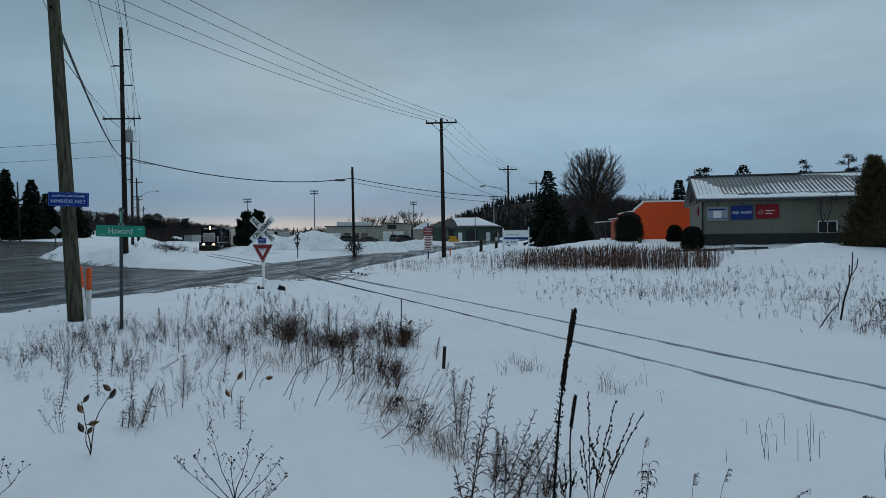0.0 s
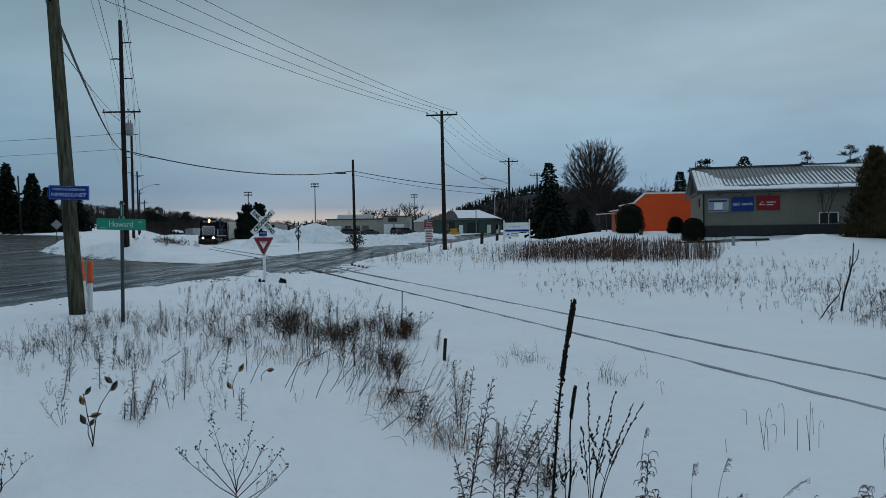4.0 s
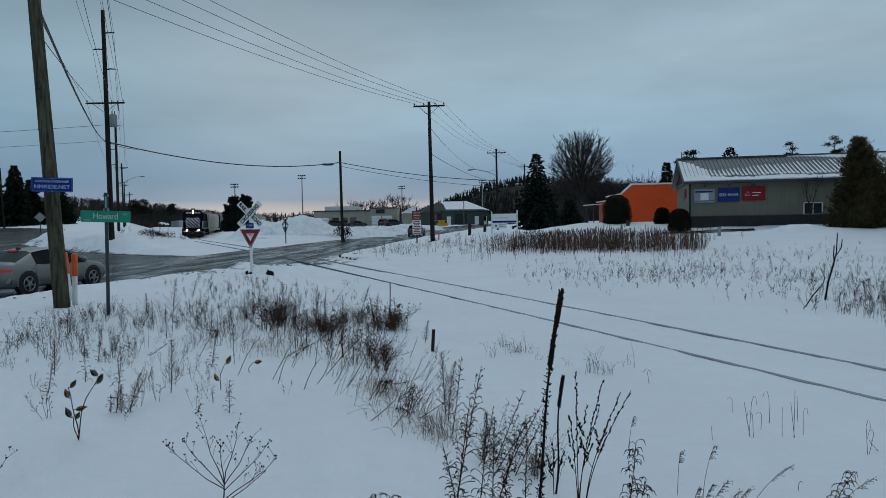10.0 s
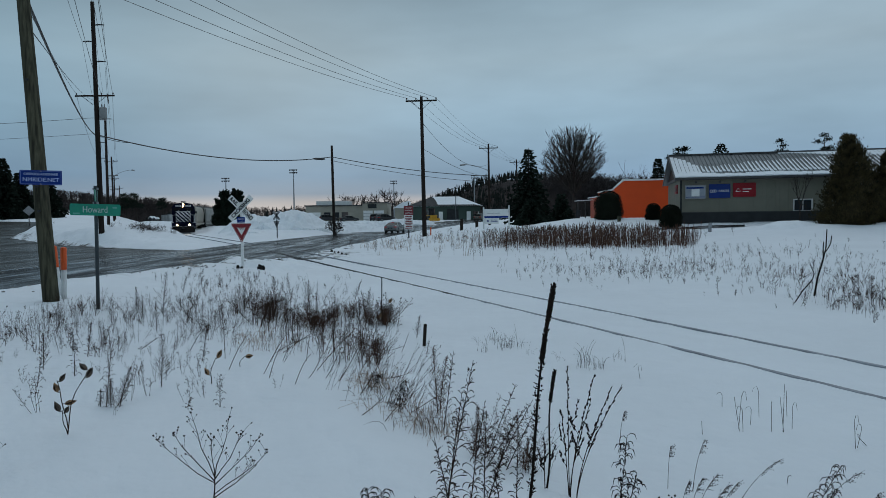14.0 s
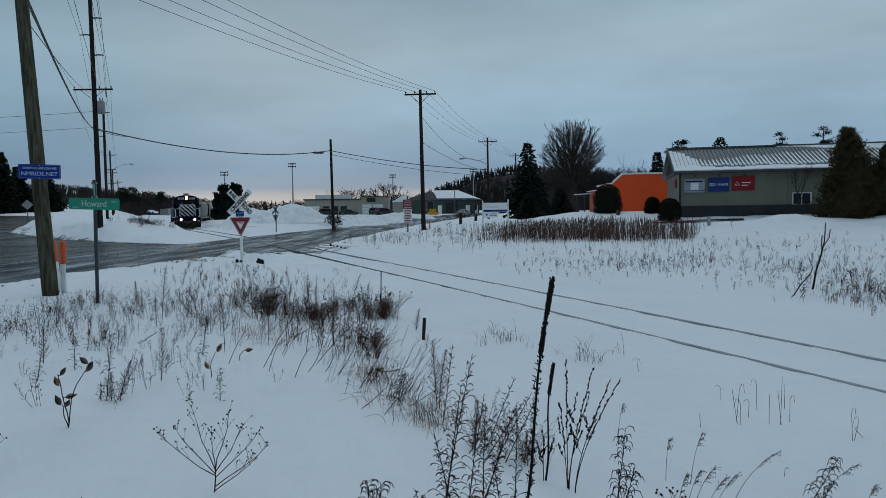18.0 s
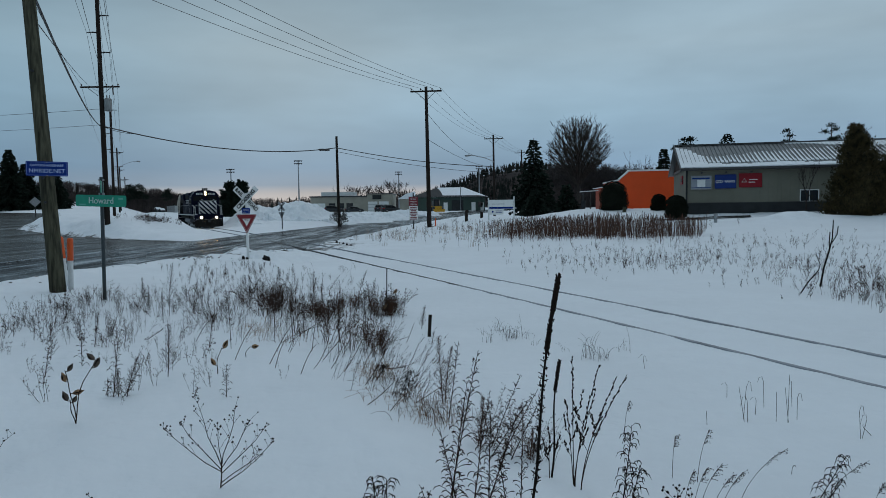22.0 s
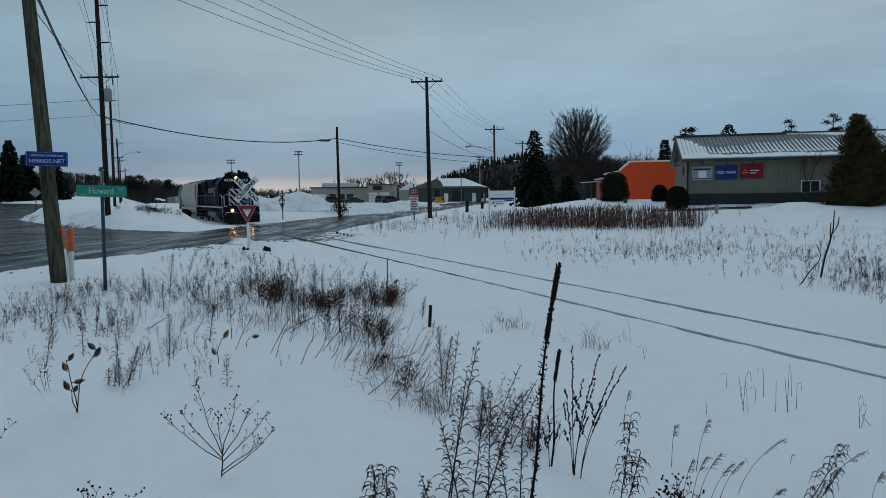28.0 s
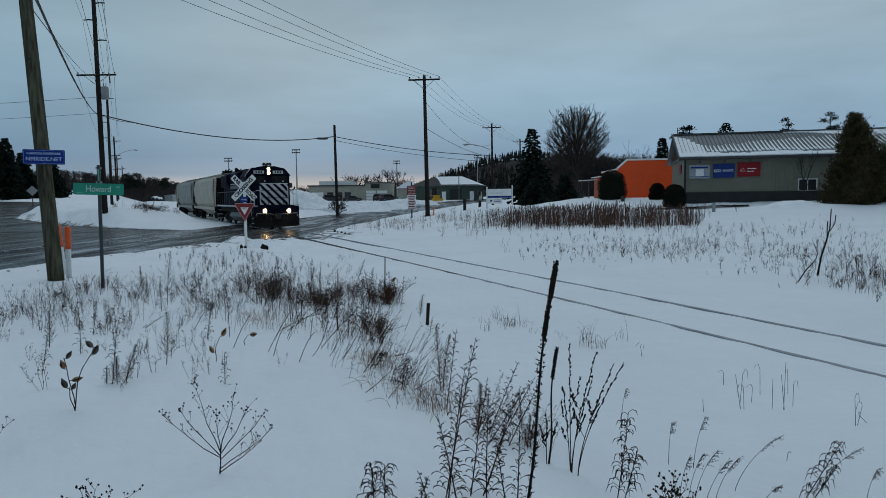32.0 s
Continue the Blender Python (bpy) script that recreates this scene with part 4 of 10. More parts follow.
near_pole()
street_sign()
marker_tubes()
crossbuck("crossbuck_sign", -7.16, 24.62, 0.38, -5)
crossbuck("crossbuck_sign", -15.8, 66.1, 0.30, 238, True)
main_line()
side_poles()
street_lamp(7.2, 98.4, 8.6, -3.3, 0.9)
street_lamp(-71.9, 150.2, 11.6, 4.4, 1.5)
stadium_lights()
notice_boards()
all_wires()


# ---- buildings ----
M.update({
    "sage": mat("sage_grey_steel_siding", (0.195, 0.190, 0.150), 0.65, 0, 0.14, 0.8, 25, 0.08, spec=0.2),
    "charcoal": mat("charcoal_siding", (0.034, 0.037, 0.039), 0.7, 0, 0.25, 1.5, 25, 0.1, spec=0.2),
    "roof_metal": mat("grey_steel_roofing", (0.15, 0.16, 0.165), 0.45, 0.3, 0.2, 0.7, 20, 0.05),
    "fascia": mat("dark_fascia", (0.045, 0.045, 0.045), 0.5, 0, 0.2, 2, 20, 0.05),
    "roof_snow": mat("roof_snow", (0.85, 0.875, 0.90), 0.7, 0, 0.08, 2, 12, 0.4),
    "gable_brown": mat("dark_brown_boarding", (0.060, 0.032, 0.024), 0.7, 0, 0.3, 1.5, 25, 0.1, spec=0.2),
    "orange_wall": mat("orange_painted_wall", (0.80, 0.078, 0.003), 0.6, 0, 0.08, 0.6, 12, 0.1),
    "orange_dark": mat("red_orange_wall", (0.50, 0.06, 0.008), 0.6, 0, 0.1, 0.6, 12, 0.1),
    "beige": mat("beige_block_wall", (0.36, 0.335, 0.275), 0.75, 0, 0.15, 0.6, 10, 0.2),
    "green_wall": mat("dark_green_siding", (0.035, 0.065, 0.05), 0.6, 0, 0.2, 0.6, 12, 0.1),
    "glass": mat("dark_window_glass", (0.03, 0.035, 0.04), 0.08, 0, 0.2, 1, 10, 0.0, spec=0.8),
    "panel_blue": mat("blue_sign_panel", (0.008, 0.035, 0.19), 0.45, 0, 0.1, 2, 20, 0, spec=0.2),
    "panel_red": mat("red_sign_panel", (0.27, 0.010, 0.018), 0.45, 0, 0.1, 2, 20, 0, spec=0.2),
    "panel_grey": mat("grey_sign_panel", (0.30, 0.33, 0.38), 0.4, 0, 0.2, 2, 20, 0),
    "pale_grey": mat("pale_grey_wagon_paint", (0.42, 0.43, 0.42), 0.6, 0, 0.25, 0.7, 14, 0.08),
    "grit": mat("black_wet_grit", (0.018, 0.016, 0.015), 0.8, 0, 0.4, 3, 20, 0.4, spec=0.15),
    "stone": mat("grey_stones", (0.07, 0.066, 0.062), 0.8, 0, 0.4, 3, 20, 0.4),
})


def paint_store():
    L_, W, E, R = 34.0, 11.0, 3.85, 5.85
    p = thing("paint_store", pose(18.6, 52.3, 1.02, 0, 0, -14), "sage-green metal shop with a grey standing-seam roof under patchy snow", "building")
    part("wall_front", Geo().box(0, 0, 0, L_, 0.2, E), M["sage"], p)
    g = Geo().side([(0.2, 0), (W, 0), (W, E), (W / 2 + 0.1, R - 0.1), (0.2, E)], 0, 0.2)
    part("wall_gable", g, M["sage"], p, at=pose(0, 0, 0, 0, 0, 90) @ pose(0, -0.2, 0))
    part("wall_gable", g.mesh("wall_gable", M["sage"]), M["sage"], p, at=pose(L_ - 0.2, 0, 0, 0, 0, 90) @ pose(0, -0.2, 0))
    part("wall_back", Geo().box(0.2, W - 0.2, 0, L_ - 0.2, W, E), M["sage"], p)
    part("base_course", Geo().box(-0.03, -0.05, -0.6, L_, 0.0, 1.12), M["charcoal"], p, "charcoal base course")
    part("base_course", Geo().box(-0.05, -0.05, -0.6, 0.0, W, 1.12), M["charcoal"], p)
    ribs = Geo()
    for k in range(int(L_ / 0.3)):
        ribs.box(0.12 + 0.3 * k, -0.022, 1.13, 0.16 + 0.3 * k, 0.0, E - 0.05)
    tagged(part("siding_ribs", ribs, M["sage"], p), kind="stuff")
    part("base_trim", Geo().box(-0.06, -0.07, 1.12, L_, -0.0, 1.17), M["fascia"], p)
    part("corner_trim", Geo().box(-0.035, -0.035, 1.17, 0.1, 0.0, E), M["charcoal"], p)
    # roof slopes with raised seams
    ov, gx = 0.55, 0.42
    half = W / 2 + ov
    rise = R - E
    slope = rise / (W / 2)
    z_e = E - ov * slope
    for side, sg in ((0, 1), (1, -1)):
        y0, y1 = (-ov, W / 2) if side == 0 else (W + ov, W / 2)
        v = [(-gx, y0, z_e), (L_ + gx, y0, z_e), (L_ + gx, y1, R), (-gx, y1, R)]
        v += [(x, y, z + 0.12) for x, y, z in v]
        part("roof_slope", Geo().add(v, [(3, 2, 1, 0), (4, 5, 6, 7), (0, 1, 5, 4), (1, 2, 6, 5), (2, 3, 7, 6), (3, 0, 4, 7)]), M["roof_metal"], p)
    seams, snow = Geo(), Geo()
    n = int((L_ + 2 * gx) / 0.3)
    rng = random.Random(4)
    nz = Vector((0, -slope, 1)).normalized()
    def on(x, t, up):
        return (x, -ov + t * half, z_e + t * half * slope + 0.12 + up)
    for k in range(n + 1):
        x = -gx + 0.3 * k
        a, b = Vector(on(x, 0, 0)), Vector(on(x, 1, 0))
        seams.add([a + Vector((-0.025, 0, 0)), a + Vector((0.025, 0, 0)), a + Vector((0, 0, 0.07)), b + Vector((-0.025, 0, 0)), b + Vector((0.025, 0, 0)), b + Vector((0, 0, 0.07))],
                  [(0, 1, 2), (5, 4, 3), (0, 2, 5, 3), (1, 4, 5, 2)])
        if k < n:
            # a strip of snow on the eave, streaks between the seams above it, drifts at the gable and under the ridge
            f = k / n
            top = float(np.interp(f, (0, 0.02, 0.05, 0.09, 0.16, 0.26, 0.40, 0.6, 1), (0.92, 0.80, 0.50, 0.44, 0.58, 0.70, 0.78, 0.86, 0.9))) + rng.uniform(-0.03, 0.03)
            eave = 0.13 + 0.02 * math.sin(f * 40) + rng.uniform(-0.015, 0.015)
            low = eave if f < 0.06 else 0.20 + rng.uniform(-0.025, 0.02)
            bands = [(0.0, eave, 0.30, 0.30, 0.10)]
            wide = 0.30 if f < 0.05 else rng.uniform(0.15, 0.20)
            bands.append((low, low + 0.07, wide + 0.05, wide + 0.05, 0.07))
            bands.append((low + 0.07, top, wide, wide if f < 0.05 else wide * rng.uniform(0.55, 0.8), 0.035))
            if f > 0.24:
                lo = float(np.interp(f, (0.24, 0.30, 0.42, 0.7, 1), (0.95, 0.88, 0.76, 0.66, 0.6))) + 0.02 * math.sin(50 * f)
                bands.append((lo, 0.97, 0.30, 0.30, 0.06))
            for t0, t1, w0, w1, h in bands:
                if t1 > t0:
                    a0, a1 = on(x + 0.0, t0, 0.003), on(x + w0, t0, 0.003)
                    b0, b1 = on(x + 0.0, t1, 0.003), on(x + w1, t1, 0.003)
                    hh = h * rng.uniform(0.8, 1.15)
                    snow.add([a0, a1, b1, b0] + [(q[0], q[1], q[2] + hh) for q in (a0, a1)] + [(q[0], q[1], q[2] + hh * 0.7) for q in (b1, b0)],
                             [(4, 5, 6, 7), (0, 1, 5, 4), (1, 2, 6, 5), (2, 3, 7, 6), (3, 0, 4, 7)])
    tagged(part("roof_seams", seams, M["roof_metal"], p), kind="stuff")
    tagged(part("roof_snow", snow, M["roof_snow"], p, "streaks of snow between the roof seams"), kind="stuff")
    part("ridge_cap", Geo().box(-gx, W / 2 - 0.22, R + 0.08, L_ + gx, W / 2 + 0.22, R + 0.2), M["fascia"], p)
    part("gutter", Geo().box(-gx, -ov - 0.12, z_e - 0.02, L_ + gx, -ov, z_e + 0.14), M["fascia"], p)
    for side in (0, 1):
        y0 = -ov if side == 0 else W + ov
        v = [(-gx - 0.05, y0, z_e - 0.12), (-gx - 0.05, W / 2, R - 0.12), (-gx - 0.05, W / 2, R + 0.16), (-gx - 0.05, y0, z_e + 0.14)]
        v += [(x + 0.05, y, z) for x, y, z in v]
        part("barge_board", Geo().add(v, [(0, 1, 2, 3), (7, 6, 5, 4), (0, 4, 5, 1), (1, 5, 6, 2), (2, 6, 7, 3), (3, 7, 4, 0)]), M["fascia"], p)
    part("soffit", Geo().box(-gx, -ov, z_e - 0.04, L_, 0, z_e - 0.005), M["fascia"], p)
    # sign panels on the front wall
    for x, w, mm, lab, nm in ((1.07, 1.45, "panel_grey", "grey framed panel with a pale notice", "grey_panel"), (2.80, 1.48, "panel_blue", "blue paint sign panel", "blue_panel"), (4.55, 1.56, "panel_red", "red paint sign panel", "red_panel")):
        b = part(nm, Geo().side(rounded(w, 1.05, 0.05), -0.07, 0.0), M[mm], p, lab, at=pose(x, -0.03, 2.66 + 0.03 * x))
        fr = Geo()
        for z in (-0.5, 0.5):
            fr.box(-w / 2, -0.085, z - 0.025, w / 2, -0.071, z + 0.025)
        for xx in (-w / 2, w / 2):
            fr.box(xx - 0.02, -0.085, -0.5, xx + 0.02, -0.071, 0.5)
        part("panel_frame", fr, M["steel"] if nm == "grey_panel" else M[mm], b)
        if nm == "grey_panel":
            part("pale_notice", Geo().box(-0.28, -0.09, -0.33, 0.30, -0.074, 0.22), M["sign_white"], b)
            part("dark_swoosh", Geo().box(-0.65, -0.085, 0.26, 0.6, -0.074, 0.38), M["panel_blue"], b)
            part("text_bar", Geo().box(-0.7, -0.085, -0.40, 0.7, -0.074, -0.36), M["panel_blue"], b)
        if nm == "blue_panel":
            lettering("PAINTS", 0.24, M["sign_white"], b, 0.30, -0.08, -0.01, wide=0.92)
            for k in range(3):
                part("emblem_ring", Geo().tube([(-0.60 + 0.15 * k + 0.075 * math.cos(a), -0.08, 0.10 * math.sin(a)) for a in np.linspace(0, 2 * math.pi, 13)], 0.018, 4), M["sign_white"], b)
        if nm == "red_panel":
            part("emblem_triangle", Geo().tube([(-0.6, -0.08, -0.12), (-0.43, -0.08, 0.14), (-0.26, -0.08, -0.12), (-0.6, -0.08, -0.12)], 0.025, 4), M["sign_white"], b)
            for k, w2 in ((0, 0.62), (1, 0.45)):
                part("text_bar", Geo().box(-0.12, -0.085, 0.03 - 0.2 * k, -0.12 + w2, -0.074, 0.09 - 0.2 * k), M["sign_white"], b)
        part("sign_lamp", Geo().tube([(x, 0, 3.42), (x, -0.3, 3.52), (x, -0.42, 3.42)], [0.02, 0.02, 0.09], 6), M["fascia"], p)
    wf = part("window_frame", Geo().box(7.95, -0.06, 1.13, 9.25, -0.001, 2.05), M["white_paint"], p)
    for k in range(2):
        part("pane", Geo().box(8.02 + 0.6 * k, -0.075, 1.2, 8.56 + 0.6 * k, -0.061, 1.98), M["glass"], wf)
    for y, z in ((2.2, 3.0), (2.2, 4.4)):
        part("gable_panel", Geo().box(-0.08, y, z - 0.35, -0.001, y + 1.6, z + 0.35), M["panel_red"], p)
        for k in range(3):
            part("text_bar", Geo().box(-0.09, y + 0.1 + 0.5 * k, z - 0.15, -0.081, y + 0.45 + 0.5 * k, z + 0.15), M["fascia"], p)
    part("gable_boarding", Geo().side([(0.4, E + 0.06), (W - 0.4, E + 0.06), (W / 2, R - 0.25)], 0, 0.05), M["gable_brown"], p, "dark brown boarded gable", at=pose(-0.055, 0, 0, 0, 0, 90) @ pose(0, -0.05, 0))
    part("gable_trim", Geo().box(-0.12, 0.3, E - 0.15, -0.001, W - 0.3, E + 0.05), M["fascia"], p)


def orange_building():
    p = thing("orange_building", pose(19.7, 76.2, 1.4, 0, 0, -3), "bright orange flat-roofed storage building with a white snowy coping", "building")
    out = [(0, 0), (22, 0), (22, 4.55), (1.0, 4.42), (0, 3.55)]
    part("front_wall", Geo().side(out, 0, 0.4), M["orange_wall"], p)
    part("body", Geo().box(0, 0.41, 0, 22, 10, 3.42), M["orange_wall"], p)
    part("roof", Geo().box(-0.12, 0.41, 3.421, 22, 10.1, 3.56), M["sign_white"], p, "flat roof edge under snow")
    part("coping", Geo().side([(-0.1, 3.5), (1.0, 4.42), (22.1, 4.55), (22.1, 4.74), (0.95, 4.60), (-0.12, 3.66)], -0.1, 0.5), M["sign_white"], p, "white coping with snow")
    part("side_wing", Geo().box(-1.0, 4, 0, -0.01, 10, 2.8), M["orange_dark"], p, "red-orange lower wing")
    g = Geo().side([(-1.3, 2.75), (0.0, 2.9), (0.0, 3.0), (-1.35, 2.86)], 3.8, 10.1)
    part("wing_roof", g, M["roof_snow"], p)
    part("awning", Geo().side([(-3.0, 2.4), (-1.0, 2.5), (-1.0, 2.58), (-3.0, 2.48)], 8, 10), M["roof_snow"], p)
    for x in (-2.9, -2.0):
        part("awning_post", Geo().box(x, 8.1, 0, x + 0.12, 8.22, 2.40), M["fascia"], p)
    part("door", Geo().box(6.6, -0.06, 0, 7.5, -0.001, 2.1), M["sign_white"], p)
    part("wall_lamp", Geo().box(6.4, -0.15, 2.5, 6.55, -0.001, 2.9), M["sign_white"], p)
    part("base_strip", Geo().box(-0.02, -0.05, -0.5, 22, -0.001, 0.14), M["roof_snow"], p)


def far_buildings():
    p = thing("garage_building", pose(-33.4, 170, 0.9, 0, 0, 0), "long low beige garage with white overhead doors", "building")
    part("body", Geo().box(0, 0, 0, 14.2, 14, 4.1), M["beige"], p)
    part("body", Geo().box(14.21, -0.6, 0, 20.4, 14, 4.7), M["beige"], p)
    part("roof_edge", Geo().box(-0.3, -0.3, 4.1, 14.2, 14, 4.4), M["fascia"], p)
    part("roof_edge", Geo().box(14.21, -0.9, 4.7, 20.6, 14, 4.95), M["fascia"], p)
    part("upper_storey", Geo().box(2.0, 4, 4.41, 10.2, 12, 5.5), M["sign_white"], p, "pale roof storey")
    part("dark_fascia", Geo().box(15.6, -0.75, 3.5, 17.8, -0.61, 4.5), M["charcoal"], p)
    for x, w, z in ((1.0, 2.7, 2.6), (14.0 + 0.5, 2.3, 2.9), (17.2, 2.4, 2.9)):
        y = 0 if x < 14 else -0.6
        d = part("garage_door", Geo().box(x, y - 0.1, 0, x + w, y - 0.001, z), M["sign_white"], p)
        for k in range(3):
            part("door_joint", Geo().box(x, y - 0.12, z * (k + 1) / 4 - 0.03, x + w, y - 0.101, z * (k + 1) / 4 + 0.03), M["transformer"], d)
    for x in (4.6, 6.8, 9.0):
        w = part("window", Geo().box(x, -0.08, 1.2, x + 1.6, -0.001, 2.6), M["glass"], p)
        part("window_frame", Geo().box(x - 0.08, -0.1, 1.1, x + 1.68, -0.081, 1.2), M["sign_white"], w)
    p = thing("green_building", pose(-10.9, 166, 1.0) @ Matrix.Scale(1.1, 4), "dark green shop with a snow-covered hipped roof", "building")
    part("body", Geo().box(3.2, 0, 0, 19, 12, 3.3), M["green_wall"], p)
    v = [(2.6, -0.6, 3.3), (19.6, -0.6, 3.3), (19.6, 12.6, 3.3), (2.6, 12.6, 3.3), (8.5, 6, 5.6), (14.5, 6, 5.6)]
    part("roof", Geo().add(v, [(0, 1, 5, 4), (1, 2, 5), (2, 3, 4, 5), (3, 0, 4), (3, 2, 1, 0)]), M["roof_snow"], p, "hipped roof under snow")
    g = Geo().add([(2.6, -0.62, 3.34), (19.6, -0.62, 3.34), (17.6, 0.2, 3.63), (9.6, 0.3, 3.67), (9.3, 2.4, 4.40), (8.9, 4.2, 5.02), (8.3, 5.6, 5.51), (8.1, 5.5, 5.48)], [(0, 1, 2, 3), (0, 3, 4, 5), (0, 5, 6, 7)])
    part("bare_shingles", g, M["charcoal"], p)
    part("left_wing", Geo().box(0, 1, 0, 3.19, 9, 3.0), M["beige"], p)
    part("wing_roof", Geo().side([(-0.4, 3.0), (3.19, 3.0), (3.19, 4.6), (1.6, 4.2)], 0.6, 9.4), M["roof_snow"], p)
    for x, w, z0, z1, m in ((9.8, 0.9, 0, 2.1, "sign_white"), (16.0, 0.9, 0, 2.1, "sign_white"), (17.5, 1.0, 1.0, 2.1, "glass"), (18.0, 0.7, 0, 2.0, "sign_white"), (11.6, 2.6, 0, 2.6, "charcoal"), (6, 1.2, 1, 2.2, "glass")):
        part("opening", Geo().box(x, -0.1, z0, x + w, -0.001, z1), M[m], p)
    part("downpipe", Geo().tube([(13.6, -0.2, 0), (13.6, -0.2, 5.6)], 0.1, 6), M["steel"], p)
    # small houses below the wooded slope
    rng = random.Random(8)
    for k, (x, y, w) in enumerate(((-109, 262, 3.0), (-113, 268, 3.2), (-105, 275, 2.8))):
        z = 1.9 + 0.4 * k
        h = thing("house", pose(x, y, z, 0, 0, rng.uniform(-30, 30)) @ Matrix.Scale(0.38, 4), "small far house with a snow-covered gable roof", "house", "far houses")
        e = rng.uniform(1.3, 1.7)
        part("wall", Geo().box(-w / 2, -3, -1, w / 2, 3, e), M["charcoal"], h)
        part("gable", Geo().side([(-w / 2, e), (w / 2, e), (0, e + 1.6)], -3, 3), M["charcoal"], h)
        for sx in (-1, 1):
            v = [(sx * (w / 2 + 0.4), -3.4, e - 0.2), (0, -3.4, e + 1.75), (0, 3.4, e + 1.75), (sx * (w / 2 + 0.4), 3.4, e - 0.2)]
            v += [(a, b, c + 0.25) for a, b, c in v]
            part("roof", Geo().add(v, [(0, 1, 2, 3), (7, 6, 5, 4), (0, 4, 5, 1), (2, 6, 7, 3), (3, 7, 4, 0)]), M["roof_snow"], h)
        wn = part("window", Geo().box(-0.6, -3.06, 0.9, 0.6, -3.001, 1.9), M["glass"], h)
    # stored goods wagon behind the siding
    for k in range(3):
        w = thing("goods_wagon", pose(-83.7 - 5.6 * k, 214 + 11.6 * k, 0.35, 0, 0, 115), "pale grey ribbed goods wagon standing on a far siding", "goods wagon", "stored wagons")
        part("body", Geo().box(-6, -1.4, 0.9, 6, 1.4, 3.3), M["pale_grey"], w)
        part("top_chord", Geo().box(-6.05, -1.5, 3.301, 6.05, 1.5, 3.42), M["steel"], w)
        for j in range(9):
            part("rib", Geo().box(-5.9 + 1.45 * j, 1.4, 0.9, -5.75 + 1.45 * j, 1.5, 3.3), M["transformer"], w)
            part("rib", Geo().box(-5.9 + 1.45 * j, -1.5, 0.9, -5.75 + 1.45 * j, -1.4, 3.3), M["transformer"], w)
        part("underframe", Geo().box(-5.6, -1.1, 0.1, 5.6, 1.1, 0.899), M["black"], w)


def loader():
    x, y = -1.6, 152
    p = thing("wheel_loader", pose(x, y, 1.15, 0, 0, 20), "yellow loader with a dark cab parked by the shop", "loader")
    part("blade", Geo().side([(-1.2, 0), (1.2, 0), (1.3, 0.6), (-1.3, 0.6)], -1.6, -1.3), M["yellow"], p)
    part("chassis", Geo().box(-0.8, -1.1, 0.5, 0.8, 2.4, 1.3, bev=0.1), M["yellow"], p)
    c = part("cab", Geo().box(-0.7, 0, 1.31, 0.7, 1.3, 2.7, bev=0.12), M["glass"], p)
    part("cab_roof", Geo().box(-0.8, -0.1, 2.71, 0.8, 1.4, 2.85), M["black"], c)
    for sx in (-0.95, 0.95):
        for yy in (-0.4, 1.7):
            part("tyre", Geo().disc((sx, yy, 0.6), (1, 0, 0), 0.62, 0.4, 16), M["black"], p)


def snow_pile(cx, cy, rx, ry, h, seed):
    """A ploughed heap of snow with a rough lumpy face."""
    n, m = 70, 44
    X, Y = np.meshgrid(np.linspace(-1.25, 1.25, n) * rx, np.linspace(-1.25, 1.25, m) * ry)
    R = np.hypot(X / rx, Y / ry)
    warp = 1 + 0.5 * spread((X + cx) / 2.2, (Y + cy) / 2.2, seed)
    body = h * np.exp(-(R * warp) ** 2.4 * 1.5)
    lumps = 0.34 * spread(X / 1.1 + 9, Y / 1.1, seed + 3) + 0.30 * np.abs(spread(X / 0.55, Y / 0.55 + 5, seed + 5)) + 0.12 * spread(X / 0.25, Y / 0.25, seed + 7)
    Z = body + lumps * np.clip(body / h * 2.2, 0, 1) * min(1, h / 1.6)
    Z = np.where(R > 1.15, -0.3, Z) - 0.12
    base = terrain(X + cx, Y + cy)
    V = np.stack([X, Y, Z + base], -1).reshape(-1, 3)
    F = [(j * n + i, j * n + i + 1, (j + 1) * n + i + 1, (j + 1) * n + i) for j in range(m - 1) for i in range(n - 1)]
    g = Geo()
    g.v, g.f = [tuple(v) for v in V.tolist()], F
    tagged(part("snowbank", g, M["roof_snow"], at=pose(cx, cy, 0)), "ploughed heap of lumpy snow beside the road", "snowbank", "snowbanks")


def lot():
    """The strip of dark wet paving before the shop."""
    g = Geo()
    for k in range(13):
        u = k / 12
        x, y = 15.6 + 6.2 * u, 49.9 - 1.6 * u
        for v in (-0.5, 0.6):
            g.v.append((x + 0.2 * v, y + v * (0.6 + 0.4 * math.sin(u * 3.1)), ground_at(x, y + v) + 0.05))
        if k:
            o = 2 * (k - 1)
            g.f.append((o, o + 2, o + 3, o + 1))
    tagged(part("pavement", g, M["road"]), "dark wet strip of paving before the shop", "pavement", kind="structure")


